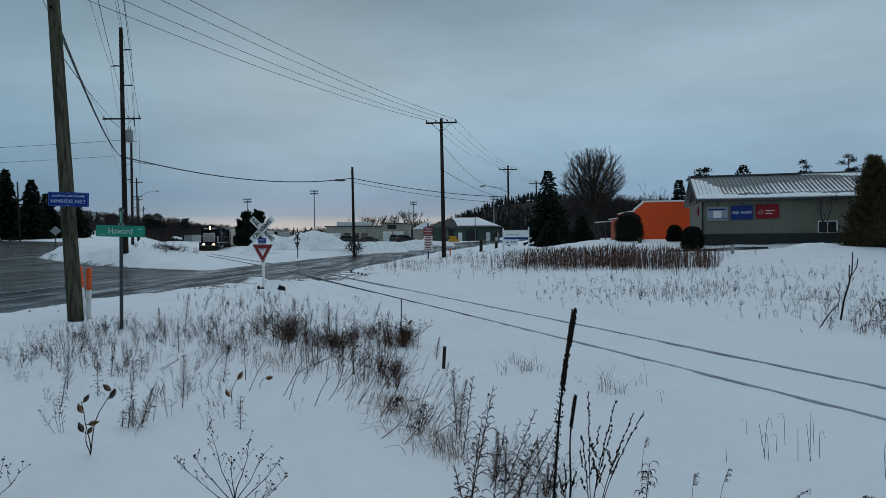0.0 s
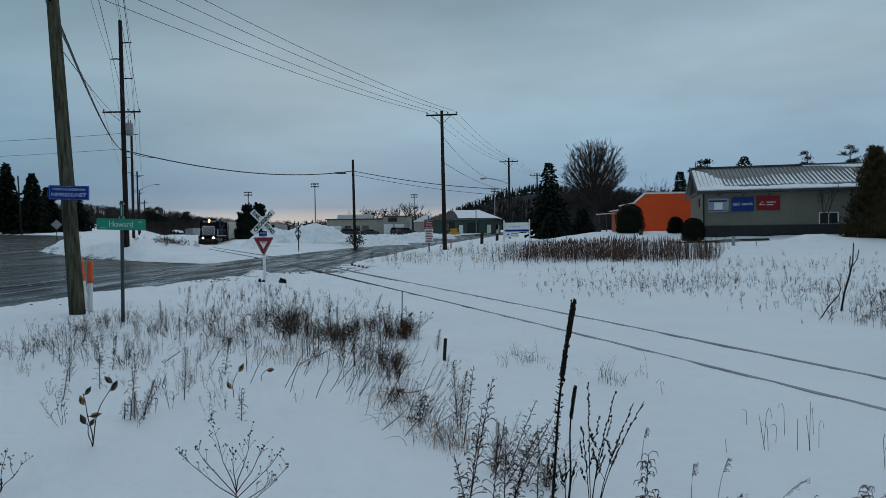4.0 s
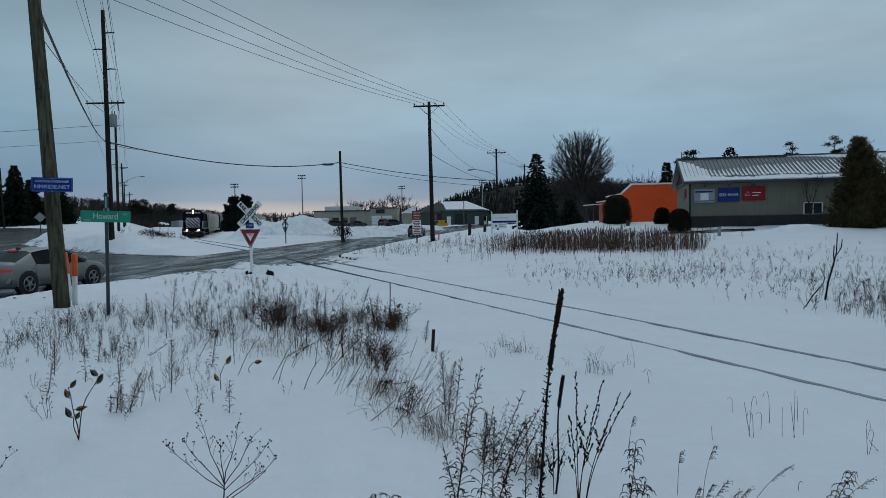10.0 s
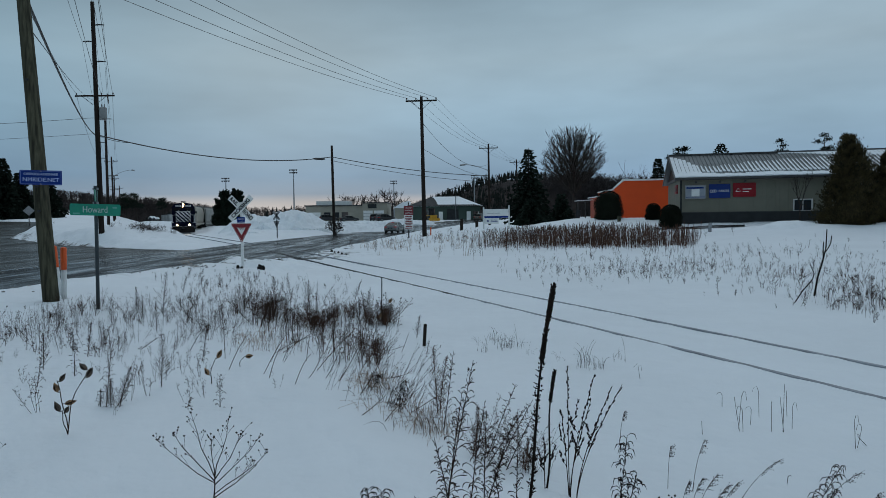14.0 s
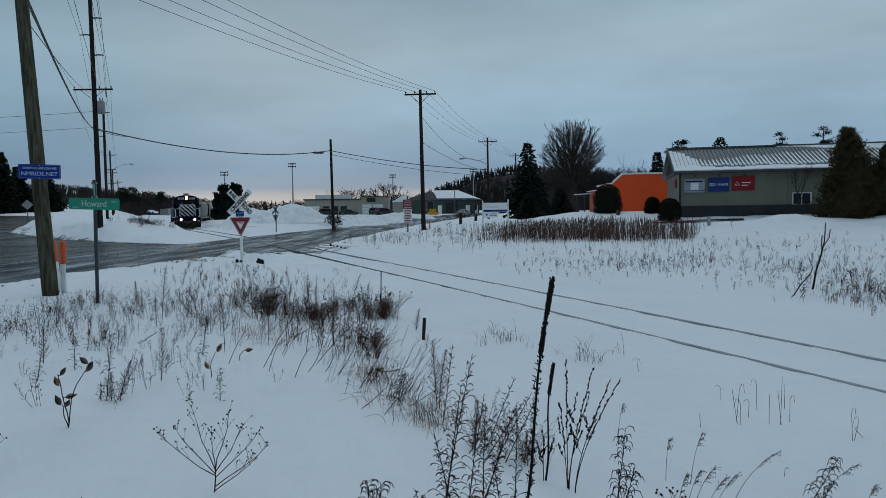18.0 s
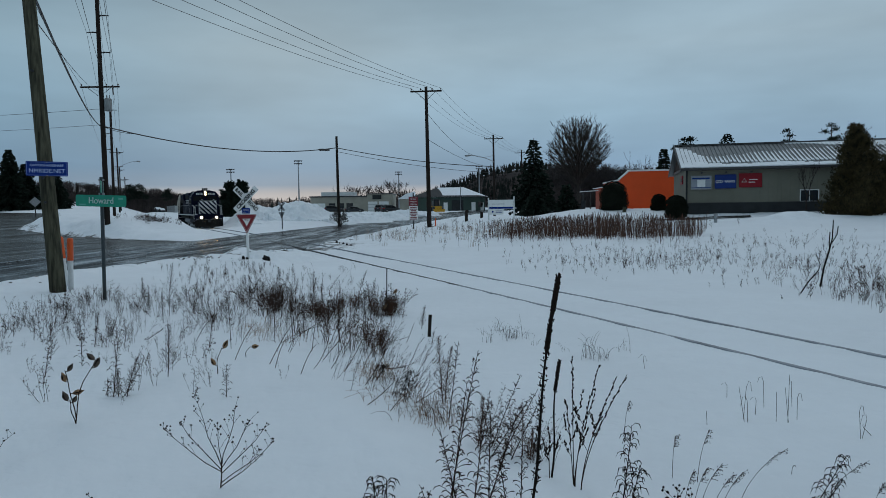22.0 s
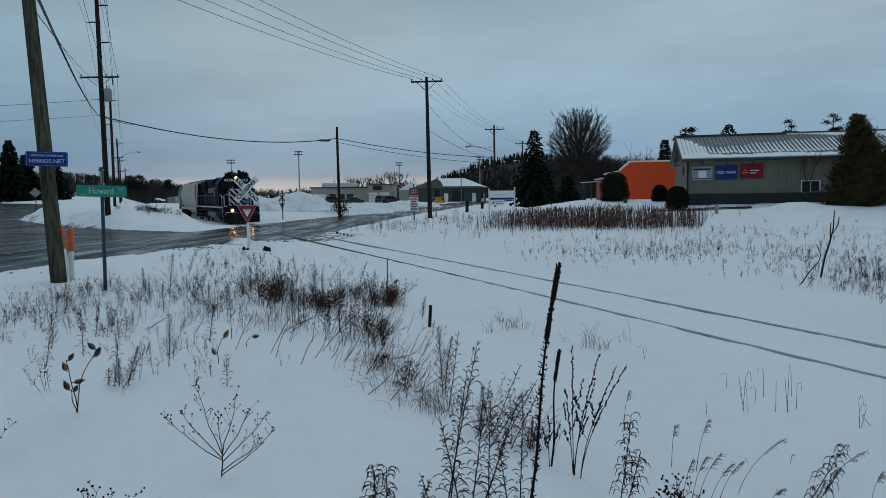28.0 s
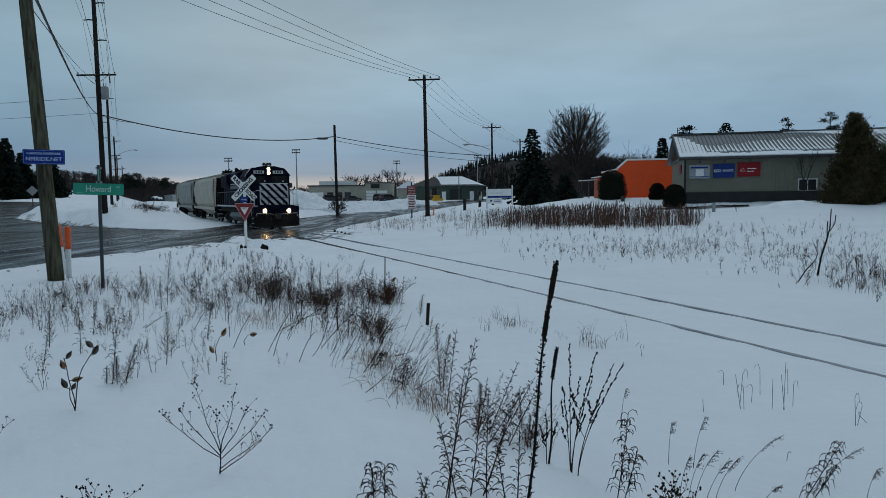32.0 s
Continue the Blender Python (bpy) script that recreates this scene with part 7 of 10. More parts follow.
def hopper(material, label):
    p = thing("hopper_wagon", Matrix(), label, "hopper wagon", "train wagons")
    wheels = truck(p, 5.6, 0.9, 0.45) + truck(p, -5.6, 0.9, 0.45)
    sec = [(1.15, 1.15), (1.42, 1.65), (1.55, 2.4), (1.56, 3.05), (1.45, 3.75), (1.1, 4.12), (0.4, 4.28)]
    ring = sec + [(-y, z) for y, z in sec[::-1]]
    part("body", loft([[(x, y * k, z) for y, z in ring] for x, k in ((-6.35, 0.97), (-6.2, 1.0), (6.2, 1.0), (6.35, 0.97))]), material, p, smooth=False)
    for k in range(4):
        c = -4.6 + 3.07 * k
        top = [(c - 1.5, -1.15), (c + 1.5, -1.15), (c + 1.5, 1.15), (c - 1.5, 1.15)]
        bot = [(c - 0.45, -0.5), (c + 0.45, -0.5), (c + 0.45, 0.5), (c - 0.45, 0.5)]
        part("chute", Geo().prism(bot, 0.45, 1.2, top=top), material, p)
    part("side_sill", Geo().box(-7.3, -1.5, 1.05, 7.3, -1.38, 1.32), material, p)
    part("side_sill", Geo().box(-7.3, 1.38, 1.05, 7.3, 1.5, 1.32), material, p)
    for sx in (-1, 1):
        part("end_sill", Geo().box(min(7.2 * sx, 7.38 * sx), -1.5, 0.95, max(7.2 * sx, 7.38 * sx), 1.5, 1.35), M["under"], p)
        part("coupler", Geo().box(min(7.3 * sx, 7.95 * sx), -0.14, 0.7, max(7.3 * sx, 7.95 * sx), 0.14, 0.98), M["under"], p)
        v = [(6.3 * sx, -1.3, 3.1), (6.3 * sx, 1.3, 3.1), (5.4 * sx, 1.1, 1.2), (5.4 * sx, -1.1, 1.2)]
        for sy in (-1, 1):
            part("end_post", Geo().tube([(7.2 * sx, sy * 1.4, 1.3), (7.0 * sx, sy * 1.35, 3.7), (6.3 * sx, sy * 1.2, 4.07)], 0.05, 5), material, p)
            lad = Geo()
            for k in range(8):
                lad.tube([(7.18 * sx, sy * 1.42, 1.5 + 0.33 * k), (6.75 * sx, sy * 1.45, 1.5 + 0.33 * k)], 0.015, 4)
            lad.tube([(6.75 * sx, sy * 1.45, 1.3), (6.75 * sx, sy * 1.45, 3.95)], 0.02, 4)
            part("ladder", lad, M["under"], p)
        part("end_sheet", Geo().add([(6.36 * sx, -1.3, 1.4), (6.36 * sx, 1.3, 1.4), (6.36 * sx, 1.1, 3.98), (6.36 * sx, -1.1, 3.98)], [(0, 1, 2, 3), (3, 2, 1, 0)]), M["under"], p)
        part("brake_gear", Geo().box(min(6.5 * sx, 7.0 * sx), -0.7, 1.3, max(6.5 * sx, 7.0 * sx), -0.1, 2.1), M["under"], p)
    for sy in (-1, 1):
        part("roof_sheet", Geo().add([(-6.25, sy * 1.12, 4.125), (6.25, sy * 1.12, 4.125), (6.25, sy * 0.40, 4.295), (-6.25, sy * 0.40, 4.295)], [(0, 1, 2, 3), (3, 2, 1, 0)]), M["rusty_roof"], p)
        for k in range(7):
            part("side_seam", Geo().tube([(-5.4 + 1.8 * k, sy * y, z) for y, z in sec[:6]], 0.02, 4), material, p)
    part("roof_walk", Geo().box(-7.0, -0.3, 4.36, 7.0, 0.3, 4.41), M["steel"], p)
    for k in range(8):
        part("hatch", Geo().box(-5.4 + 1.4 * k, -0.75, 4.18, -4.5 + 1.4 * k, -0.35, 4.34), material, p)
    return p, wheels


def car_wheel(parent, x, y, r=0.34):
    w = part("wheel", Geo().tube([(0, -0.11, 0), (0, -0.10, 0), (0, 0.10, 0), (0, 0.11, 0)], [r * 0.92, r, r, r * 0.92], 24), M["tyre"], parent, at=pose(x, y, r))
    s = 1 if y > 0 else -1
    g = Geo().disc((0, 0.112 * s, 0), (0, 1, 0), r * 0.64, 0.02, 20)
    part("rim_dish", g, M["under"], w)
    g = Geo()
    for k in range(5):
        a = 2 * math.pi * k / 5
        g.tube([(0, 0.125 * s, 0), (r * 0.62 * math.cos(a), 0.122 * s, r * 0.62 * math.sin(a))], [0.045, 0.03], 5)
    g.tube([(r * 0.63 * math.cos(t), 0.122 * s, r * 0.63 * math.sin(t)) for t in np.linspace(0, 2 * math.pi, 21)], 0.018, 4)
    part("rim", g, M["rim"], w)
    return w


# stations of a car's skin from the rear: distance, half width, bottom, belt line, top, half width at the top's edge (for a half width of 0.9)
SUV_SKIN = ((0.0, 0.58, 0.44, 0.80, 0.86, 0.50), (0.03, 0.74, 0.36, 0.94, 1.00, 0.64), (0.08, 0.83, 0.31, 1.02, 1.06, 0.74), (0.16, 0.87, 0.28, 1.05, 1.12, 0.755), (0.50, 0.895, 0.26, 1.06, 1.56, 0.655),
            (0.68, 0.90, 0.25, 1.06, 1.625, 0.66), (1.18, 0.90, 0.25, 1.05, 1.67, 0.675), (2.05, 0.90, 0.25, 1.02, 1.66, 0.675),
            (2.62, 0.90, 0.25, 1.00, 1.59, 0.665), (2.72, 0.90, 0.25, 0.995, 1.555, 0.665), (3.30, 0.895, 0.25, 0.985, 1.17, 0.755), (3.42, 0.89, 0.25, 0.98, 1.09, 0.78),
            (3.85, 0.88, 0.26, 0.95, 1.03, 0.76), (4.25, 0.85, 0.28, 0.86, 0.95, 0.70), (4.48, 0.76, 0.32, 0.74, 0.82, 0.60), (4.60, 0.56, 0.40, 0.58, 0.64, 0.42))
SEDAN_SKIN = ((0.0, 0.56, 0.42, 0.72, 0.78, 0.50), (0.03, 0.72, 0.34, 0.86, 0.93, 0.66), (0.09, 0.82, 0.28, 0.93, 1.00, 0.74), (0.46, 0.89, 0.23, 0.945, 1.02, 0.76),
              (0.60, 0.895, 0.23, 0.94, 1.06, 0.755), (1.30, 0.90, 0.22, 0.93, 1.37, 0.635), (1.75, 0.90, 0.22, 0.92, 1.44, 0.645), (2.12, 0.90, 0.22, 0.91, 1.455, 0.65),
              (2.62, 0.90, 0.22, 0.895, 1.41, 0.645), (2.72, 0.90, 0.22, 0.89, 1.385, 0.645), (3.38, 0.895, 0.22, 0.875, 1.04, 0.745), (3.52, 0.89, 0.22, 0.87, 0.965, 0.775),
              (3.90, 0.875, 0.23, 0.84, 0.91, 0.755), (4.28, 0.84, 0.25, 0.76, 0.83, 0.69), (4.46, 0.75, 0.28, 0.66, 0.72, 0.59), (4.56, 0.55, 0.36, 0.52, 0.57, 0.42))


def car(name, label, paint, L, W, H, suv, tail, lit_high=False):
    """A car facing +x with its middle at the origin: one skin of body and glass, cut into its panels."""
    p = thing(name, Matrix(), label, "car", "cars")
    skin = SUV_SKIN if suv else SEDAN_SKIN
    hl, hw = L / 2, W / 2
    kx, ky, kz = L / skin[-1][0], W / 1.8, H / (1.672 if suv else 1.455)
    cols = [np.array([q[c] for q in skin]) for c in range(6)]

    def at(x, v):
        """A place on the skin: x from the rear, v from 0 at the sill to 7 at the middle of the top."""
        w, z0, zb, zt, wt = (float(np.interp(x, cols[0], cols[c])) for c in range(1, 6))
        ys = (0.84 * w, 0.955 * w, 1.0 * w, 0.985 * w, 0.945 * w, wt, 0.80 * wt, 0.0)
        zs = (z0, z0 + 0.10, z0 + 0.42 * (zb - z0), z0 + 0.80 * (zb - z0), zb, zt - 0.05 * min(1, (zt - zb) * 4), zt - 0.006, zt + 0.018)
        return (x * kx - hl, float(np.interp(v, range(8), ys)) * ky, float(np.interp(v, range(8), zs)) * kz)

    sides = ((0.68, 1.18), (1.27, 2.05), (2.13, 3.30)) if suv else ((1.30, 2.12), (2.20, 3.38))
    rear, front = ((0.16, 0.50), (2.72, 3.42)) if suv else ((0.60, 1.30), (2.72, 3.52))
    body, panes = Geo(), {}
    xs = sorted({q[0] for q in skin} | {e for pane in sides + (rear, front) for e in pane} | {0.56, 1.40})
    n = len(xs)
    ring = [(v, 1) for v in range(8)] + [(v, -1) for v in range(6, -1, -1)]
    grid = [[at(x, v)[:1] + (at(x, v)[1] * sy, at(x, v)[2]) for v, sy in ring] for x in xs]
    body.v = [q for r in grid for q in r]
    m = len(ring)
    for k in range(n - 1):
        mid = (xs[k] + xs[k + 1]) / 2
        for j in range(m):
            v = min(ring[j][0], ring[(j + 1) % m][0])
            face = (k * m + j, k * m + (j + 1) % m, (k + 1) * m + (j + 1) % m, (k + 1) * m + j)
            key = None
            if j < m - 1 and v == 4:
                for c, (x0, x1) in enumerate(sides):
                    if x0 < mid < x1:
                        key = ("side_window", c, j < 7)
            elif j < m - 1 and v >= 5:
                if rear[0] < mid < rear[1]:
                    key = ("rear_window", 0, True)
                if front[0] < mid < front[1]:
                    key = ("windscreen", 0, True)
            if key:
                panes.setdefault(key, []).append(face)
            else:
                body.f.append(face)
    body.f += [tuple(range(m - 1, -1, -1)), tuple((n - 1) * m + j for j in range(m))]
    for (nm, _, _), faces in panes.items():
        g = Geo()
        for f in faces:
            g.add([body.v[i] for i in f], [(0, 1, 2, 3)])
        part(nm, g, M["car_glass"], p, "dark tinted glass")
    part("body", body, paint, p, smooth=True)

    def patch(nm, x0, x1, z0, z1, mm, lab="", off=0.012, taper=0.0):
        for sy in (-1, 1):
            g = Geo()
            for i in range(7):
                u = i / 6
                x = x0 + (x1 - x0) * u * u
                for j in range(4):
                    zz = z0 + taper * u + (z1 - z0 - 2 * taper * u) * j / 3
                    v = float(np.interp(zz, [at(x, q)[2] / kz for q in range(6)], range(6)))
                    a_, b_, c_ = at(x, v)
                    g.v.append((a_ - off * (1.4 - u), sy * (b_ + off * 0.7), zz * kz))
            g.f = [(i * 4 + j, i * 4 + j + 1, i * 4 + j + 5, i * 4 + j + 4) for i in range(6) for j in range(3)]
            part(nm, g, mm, p, lab)

    belt = 1.05 * kz if suv else 0.94 * kz
    if suv:
        patch("tail_lamp", 0.004, 0.46, 0.84, 1.02, M[tail], "red tail lamp", taper=0.04)
    else:
        patch("tail_lamp", 0.004, 0.40, 0.75, 0.875, M[tail], "red tail lamp", taper=0.03)
    patch("head_lamp", skin[-1][0] - 0.06, skin[-1][0] - 0.5, 0.62 if suv else 0.56, 0.74 if suv else 0.68, M["lamp_glass"], off=-0.012)
    for sy in (-1, 1):
        a, b = sorted((0.52 * hw * sy, 0.62 * hw * sy))
        z1 = (0.99 if suv else 0.865) * kz
        if suv:
            part("tail_lamp", Geo().box(-hl - 0.014, a, z1 - 0.12, -hl + 0.02, b, z1, bev=0.006), M[tail], p, "red tail lamp")
        else:
            part("tail_lamp", Geo().box(-hl - 0.014, min(0.47 * hw * sy, 0.62 * hw * sy), z1 - 0.10, -hl + 0.02, max(0.47 * hw * sy, 0.62 * hw * sy), z1, bev=0.006), M[tail], p, "red tail lamp")
        part("mirror", Geo().ball((L * 0.70 - hl, sy * (hw + 0.07), belt + 0.06), 0.11, 8, 6, (0.7, 1, 0.75)), paint, p, smooth=True)
        for x0, x1 in sides:
            # bright or black moulding under each side window
            g = Geo().tube([(q[0], sy * (q[1] + 0.006), q[2]) for q in (at(x0 + (x1 - x0) * t, 3.98) for t in (0, 0.33, 0.66, 1))], 0.011, 4)
            part("window_trim", g, M["black"] if suv else M["steel"], p)
        for x in ((1.10, 2.02) if suv else (1.15, 2.12)):
            q = at(x, 3.3)
            part("door_handle", Geo().box(q[0], sy * (q[1] + 0.012) - 0.018, q[2] - 0.02, q[0] + 0.2, sy * (q[1] + 0.012) + 0.018, q[2] + 0.02, bev=0.01), paint, p)
        for x in ((1.22, 2.09, 3.35) if suv else (1.25, 2.16, 3.42)):
            part("door_seam", Geo().tube([(q[0], sy * (q[1] + 0.002), q[2]) for q in (at(x, v) for v in (0.9, 1.6, 2.4, 3.2, 3.95))], 0.006, 4), M["black"], p)
        part("sill_trim", Geo().tube([(q[0], sy * (q[1] + 0.004), q[2]) for q in (at(x, 0.55) for x in (1.35, 2.0, 2.6, 3.2))], 0.045, 6), M["black"], p)
        if suv:
            part("roof_rail", Geo().tube([(q[0], sy * q[1], q[2] + up) for q, up in ((at(0.75, 5.6), 0.0), (at(0.85, 5.6), 0.05), (at(1.7, 5.6), 0.055), (at(2.4, 5.6), 0.05), (at(2.5, 5.6), 0.0))], 0.016, 5), M["black"], p)
        for x in (-hl + 0.95, hl - 0.92):
            # a black disc stands in for the shade inside the wheel arch
            part("arch_liner", Geo().disc((x, sy * (hw * 0.90), 0.36), (0, 1, 0), 0.395, 0.20 * hw, 24), M["black"], p)
            arch = Geo().tube([(x + 0.405 * math.cos(t), sy * (hw * 0.985), 0.36 + 0.405 * math.sin(t)) for t in np.linspace(-0.2, math.pi + 0.2, 15)], 0.022, 5)
            part("wheel_arch", arch, M["black"] if suv else paint, p)
    zl = 0.40 if suv else 0.36
    part("rear_bumper", loft([[(-hl - 0.05 + 0.30 * abs(y) ** 4, y * hw * 0.97, z) for z in (zl, zl + 0.06, zl + 0.17, zl + 0.20)] + [(-hl + 0.12 + 0.25 * abs(y) ** 4, y * hw * 0.96, z) for z in (zl + 0.20, zl)] for y in np.linspace(-1, 1, 13)]), paint, p, smooth=True)
    part("bumper_skirt", Geo().box(-hl - 0.02, -hw * 0.74, 0.24, -hl + 0.2, hw * 0.74, zl - 0.001, bev=0.03), M["black"], p)
    part("plate_recess", Geo().box(-hl - 0.012, -0.27, belt - 0.37, -hl + 0.05, 0.27, belt - 0.20), M["black"], p)
    part("plate", Geo().box(-hl - 0.022, -0.15, belt - 0.355, -hl - 0.013, 0.15, belt - 0.215), M["plate_grey"], p)
    part("trim_bar", Geo().box(-hl - 0.025, -0.36, belt - 0.19, -hl + 0.02, 0.36, belt - 0.165), M["steel"], p)
    q = at(rear[1], 7)
    if lit_high:
        part("high_brake_lamp", Geo().box(q[0] - 0.07, -0.17, q[2] - 0.03, q[0] + 0.02, 0.17, q[2] + 0.012), M[tail], p)
        part("antenna", Geo().side([(q[0] + 0.1, q[2] + 0.02), (q[0] + 0.35, q[2] + 0.03), (q[0] + 0.12, q[2] + 0.10)], -0.03, 0.03), M["black"], p)
        d0, d1 = at(0.07, 7), at(0.24, 7)
        part("boot_lip", Geo().side([(d0[0], d0[2] - 0.01), (d1[0], d1[2]), (d0[0] + 0.01, d0[2] + 0.045)], -hw * 0.72, hw * 0.72), paint, p)
    if suv:
        part("spoiler", loft([[(q[0] - 0.16, y, q[2] - 0.025), (q[0] - 0.15, y, q[2] + 0.01), (q[0] + 0.14, y, q[2] + 0.055), (q[0] + 0.14, y, q[2] - 0.02)] for y in (-hw * 0.70, 0, hw * 0.70)]), paint, p)
        r0 = at(0.2, 7)
        part("rear_wiper", Geo().tube([(r0[0] - 0.03, 0, r0[2] + 0.02), (r0[0] + 0.05, 0.28, r0[2] + 0.13)], 0.010, 4), M["black"], p)
    wheels = [car_wheel(p, x, sy * (hw - 0.095)) for x in (-hl + 0.95, hl - 0.92) for sy in (-1, 1)]
    return p, wheels


LOCO, LOCO_WHEELS = locomotive()
HOPPERS = [hopper(M["hopper_cream"], "cream covered hopper wagon with curved plain sides"), hopper(M["hopper_grey"], "grey covered hopper wagon with curved plain sides"),
           hopper(M["hopper_cream"], "cream covered hopper wagon with curved plain sides"), hopper(M["hopper_grey"], "grey covered hopper wagon with curved plain sides")]
SUV, SUV_WHEELS = car("suv", "tan metallic sport utility car driving over the crossing", M["suv_paint"], 4.55, 1.79, 1.60, True, "tail_off")
SEDAN, SEDAN_WHEELS = car("sedan", "silver sedan with dim red tail lamps driving over the crossing", M["silver_paint"], 4.62, 1.76, 1.42, False, "tail_on", True)


def parked_cars():
    for k, (x, y, turn, suv, mm) in enumerate(((-26.5, 163, 10, True, "car_dark"), (-21.5, 163, 5, False, "car_dark"), (-15.6, 166, 80, True, "car_dark"), (-101.5, 152, 20, True, "car_dark"), (-12.6, 160, 30, True, "car_dark"))):
        c, _ = car("parked_car", "dark car parked before the garages", M[mm], 4.6, 1.8, 1.68 if suv else 1.42, suv, "tail_off")
        c.matrix_basis = pose(x, y, ground_at(x, y) - 0.02, 0, 0, turn)


parked_cars()


# ---- weeds, grasses and reeds ----
M.update({
    "weed": mat("dry_brown_weed", (0.038, 0.020, 0.014), 0.9, 0, 0.4, 6, 40, 0.0, random_tint=0.25, spec=0.1),
    "rust": mat("rust_brown_weed", (0.082, 0.040, 0.025), 0.9, 0, 0.4, 5, 40, 0.0, spec=0.1),
    "straw": mat("dry_straw_grass", (0.30, 0.175, 0.09), 0.9, 0, 0.35, 5, 40, 0.0),
    "seed": mat("dark_seed_head", (0.020, 0.013, 0.010), 0.9, 0, 0.4, 20, 90, 0.4, spec=0.1),
    "pod": mat("tan_milkweed_pod", (0.33, 0.18, 0.075), 0.7, 0, 0.5, 30, 120, 0.3, (0.06, 0.035, 0.02)),
    "pod_grey": mat("grey_milkweed_pod", (0.11, 0.078, 0.055), 0.8, 0, 0.5, 30, 120, 0.3, (0.025, 0.02, 0.018)),
    "reed": mat("brown_reed", (0.15, 0.082, 0.060), 0.9, 0, 0.5, 1.5, 30, 0.0, (0.05, 0.028, 0.022), spec=0.1),
    "twig": mat("dark_twig", (0.022, 0.017, 0.015), 0.9, 0, 0.3, 10, 60, 0.2, spec=0.1),
})


def bead(g, c, r, up=1.4):
    """A small pointed seed: eight faces."""
    x, y, z = c
    g.add([(x, y, z - r * up), (x + r, y, z), (x, y + r, z), (x - r, y, z), (x, y - r, z), (x, y, z + r * up)],
          [(0, 2, 1), (0, 3, 2), (0, 4, 3), (0, 1, 4), (5, 1, 2), (5, 2, 3), (5, 3, 4), (5, 4, 1)])


def stem_line(h, rng, bend=0.12, n=6, lean=(0, 0)):
    a = rng.uniform(0, 6.28)
    b = bend * rng.uniform(0.3, 1.2)
    return [Vector((lean[0] * t + b * math.cos(a) * t * t, lean[1] * t + b * math.sin(a) * t * t, t)) * h for t in [i / n for i in range(n + 1)]]


def along(pts, t):
    k = min(int(t * (len(pts) - 1)), len(pts) - 2)
    return pts[k].lerp(pts[k + 1], t * (len(pts) - 1) - k)


def goldenrod(rng, h=1.0, dense=1.0, lean=(0, 0), fat=1.0, start=0.3):
    """A dry goldenrod: one stem, many rising side branches with withered tufts."""
    g = Geo()
    p = stem_line(h, rng, 0.10, 7, lean)
    g.tube(p, [0.0042 * fat * (1 - 0.6 * i / 7) for i in range(8)], 4, False)
    n = int(46 * dense)
    for k in range(n):
        t = start + (1 - start) * k / n
        o = along(p, t)
        a = k * 2.4 + rng.uniform(-0.4, 0.4)
        l = h * rng.uniform(0.06, 0.17) * (1.15 - 0.75 * t) * (0.6 + 0.8 * math.sin(math.pi * min(1, (t - start) / (1 - start) + 0.25)))
        d = Vector((math.cos(a), math.sin(a), rng.uniform(0.6, 1.3)))
        e = o + d * l
        m = o.lerp(e, 0.5) - Vector((0, 0, 0.12 * l))
        g.tube([o, m, e], [0.0018 * fat, 0.0016 * fat, 0.001 * fat], 3, False)
        for j in range(5):
            q = o.lerp(e, rng.uniform(0.3, 1.0)) + Vector((rng.gauss(0, 1), rng.gauss(0, 1), rng.gauss(0, 1))) * 0.012 * h
            w = Vector((rng.gauss(0, 1), rng.gauss(0, 1), rng.gauss(0, 1))).normalized() * 0.0055 * (0.35 + 0.65 * h) * fat
            v = Vector((rng.gauss(0, 1), rng.gauss(0, 1), rng.gauss(0.6, 1))).normalized() * 0.017 * (0.35 + 0.65 * h) * fat
            g.add([q - w, q + w, q + v], [(0, 1, 2)])
    for k in range(int(9 * dense)):
        # curled withered leaves low on the stem
        o = along(p, rng.uniform(0.1, 0.55))
        a = rng.uniform(0, 6.28)
        d = Vector((math.cos(a), math.sin(a), rng.uniform(-0.9, 0.2))) * h * rng.uniform(0.025, 0.055)
        w = Vector((-d.y, d.x, 0)) * 0.22
        g.add([o, o + d * 0.6 + w, o + d, o + d * 0.6 - w], [(0, 1, 2, 3)])
    return g


def grass_tuft(rng, h=0.4, n=14, spread_=0.10, flop=0.6, r=0.0016, lean=None):
    """Dry grass: stems that rise and arch over; lean: the way most of them fall."""
    g = Geo()
    for _ in range(n):
        a = rng.uniform(0, 6.28) if lean is None else lean + rng.gauss(0, 0.7)
        hh = h * rng.uniform(0.45, 1.15)
        f = flop * rng.uniform(0.1, 1.1)
        o = Vector((rng.gauss(0, spread_), rng.gauss(0, spread_), -0.03))
        d = Vector((math.cos(a), math.sin(a), 0))
        stop = rng.choice((0.6, 1.0, 1.0, 1.35))
        pts = []
        for i in range(6):
            t = i / 5 * stop
            pts.append(o + d * hh * f * 0.55 * t ** 2.2 + Vector((0, 0, hh * (t - 0.42 * f * t ** 2.6))))
        g.tube(pts, [r, r, r * 0.9, r * 0.8, r * 0.65, r * 0.4], 3, False)
    return g


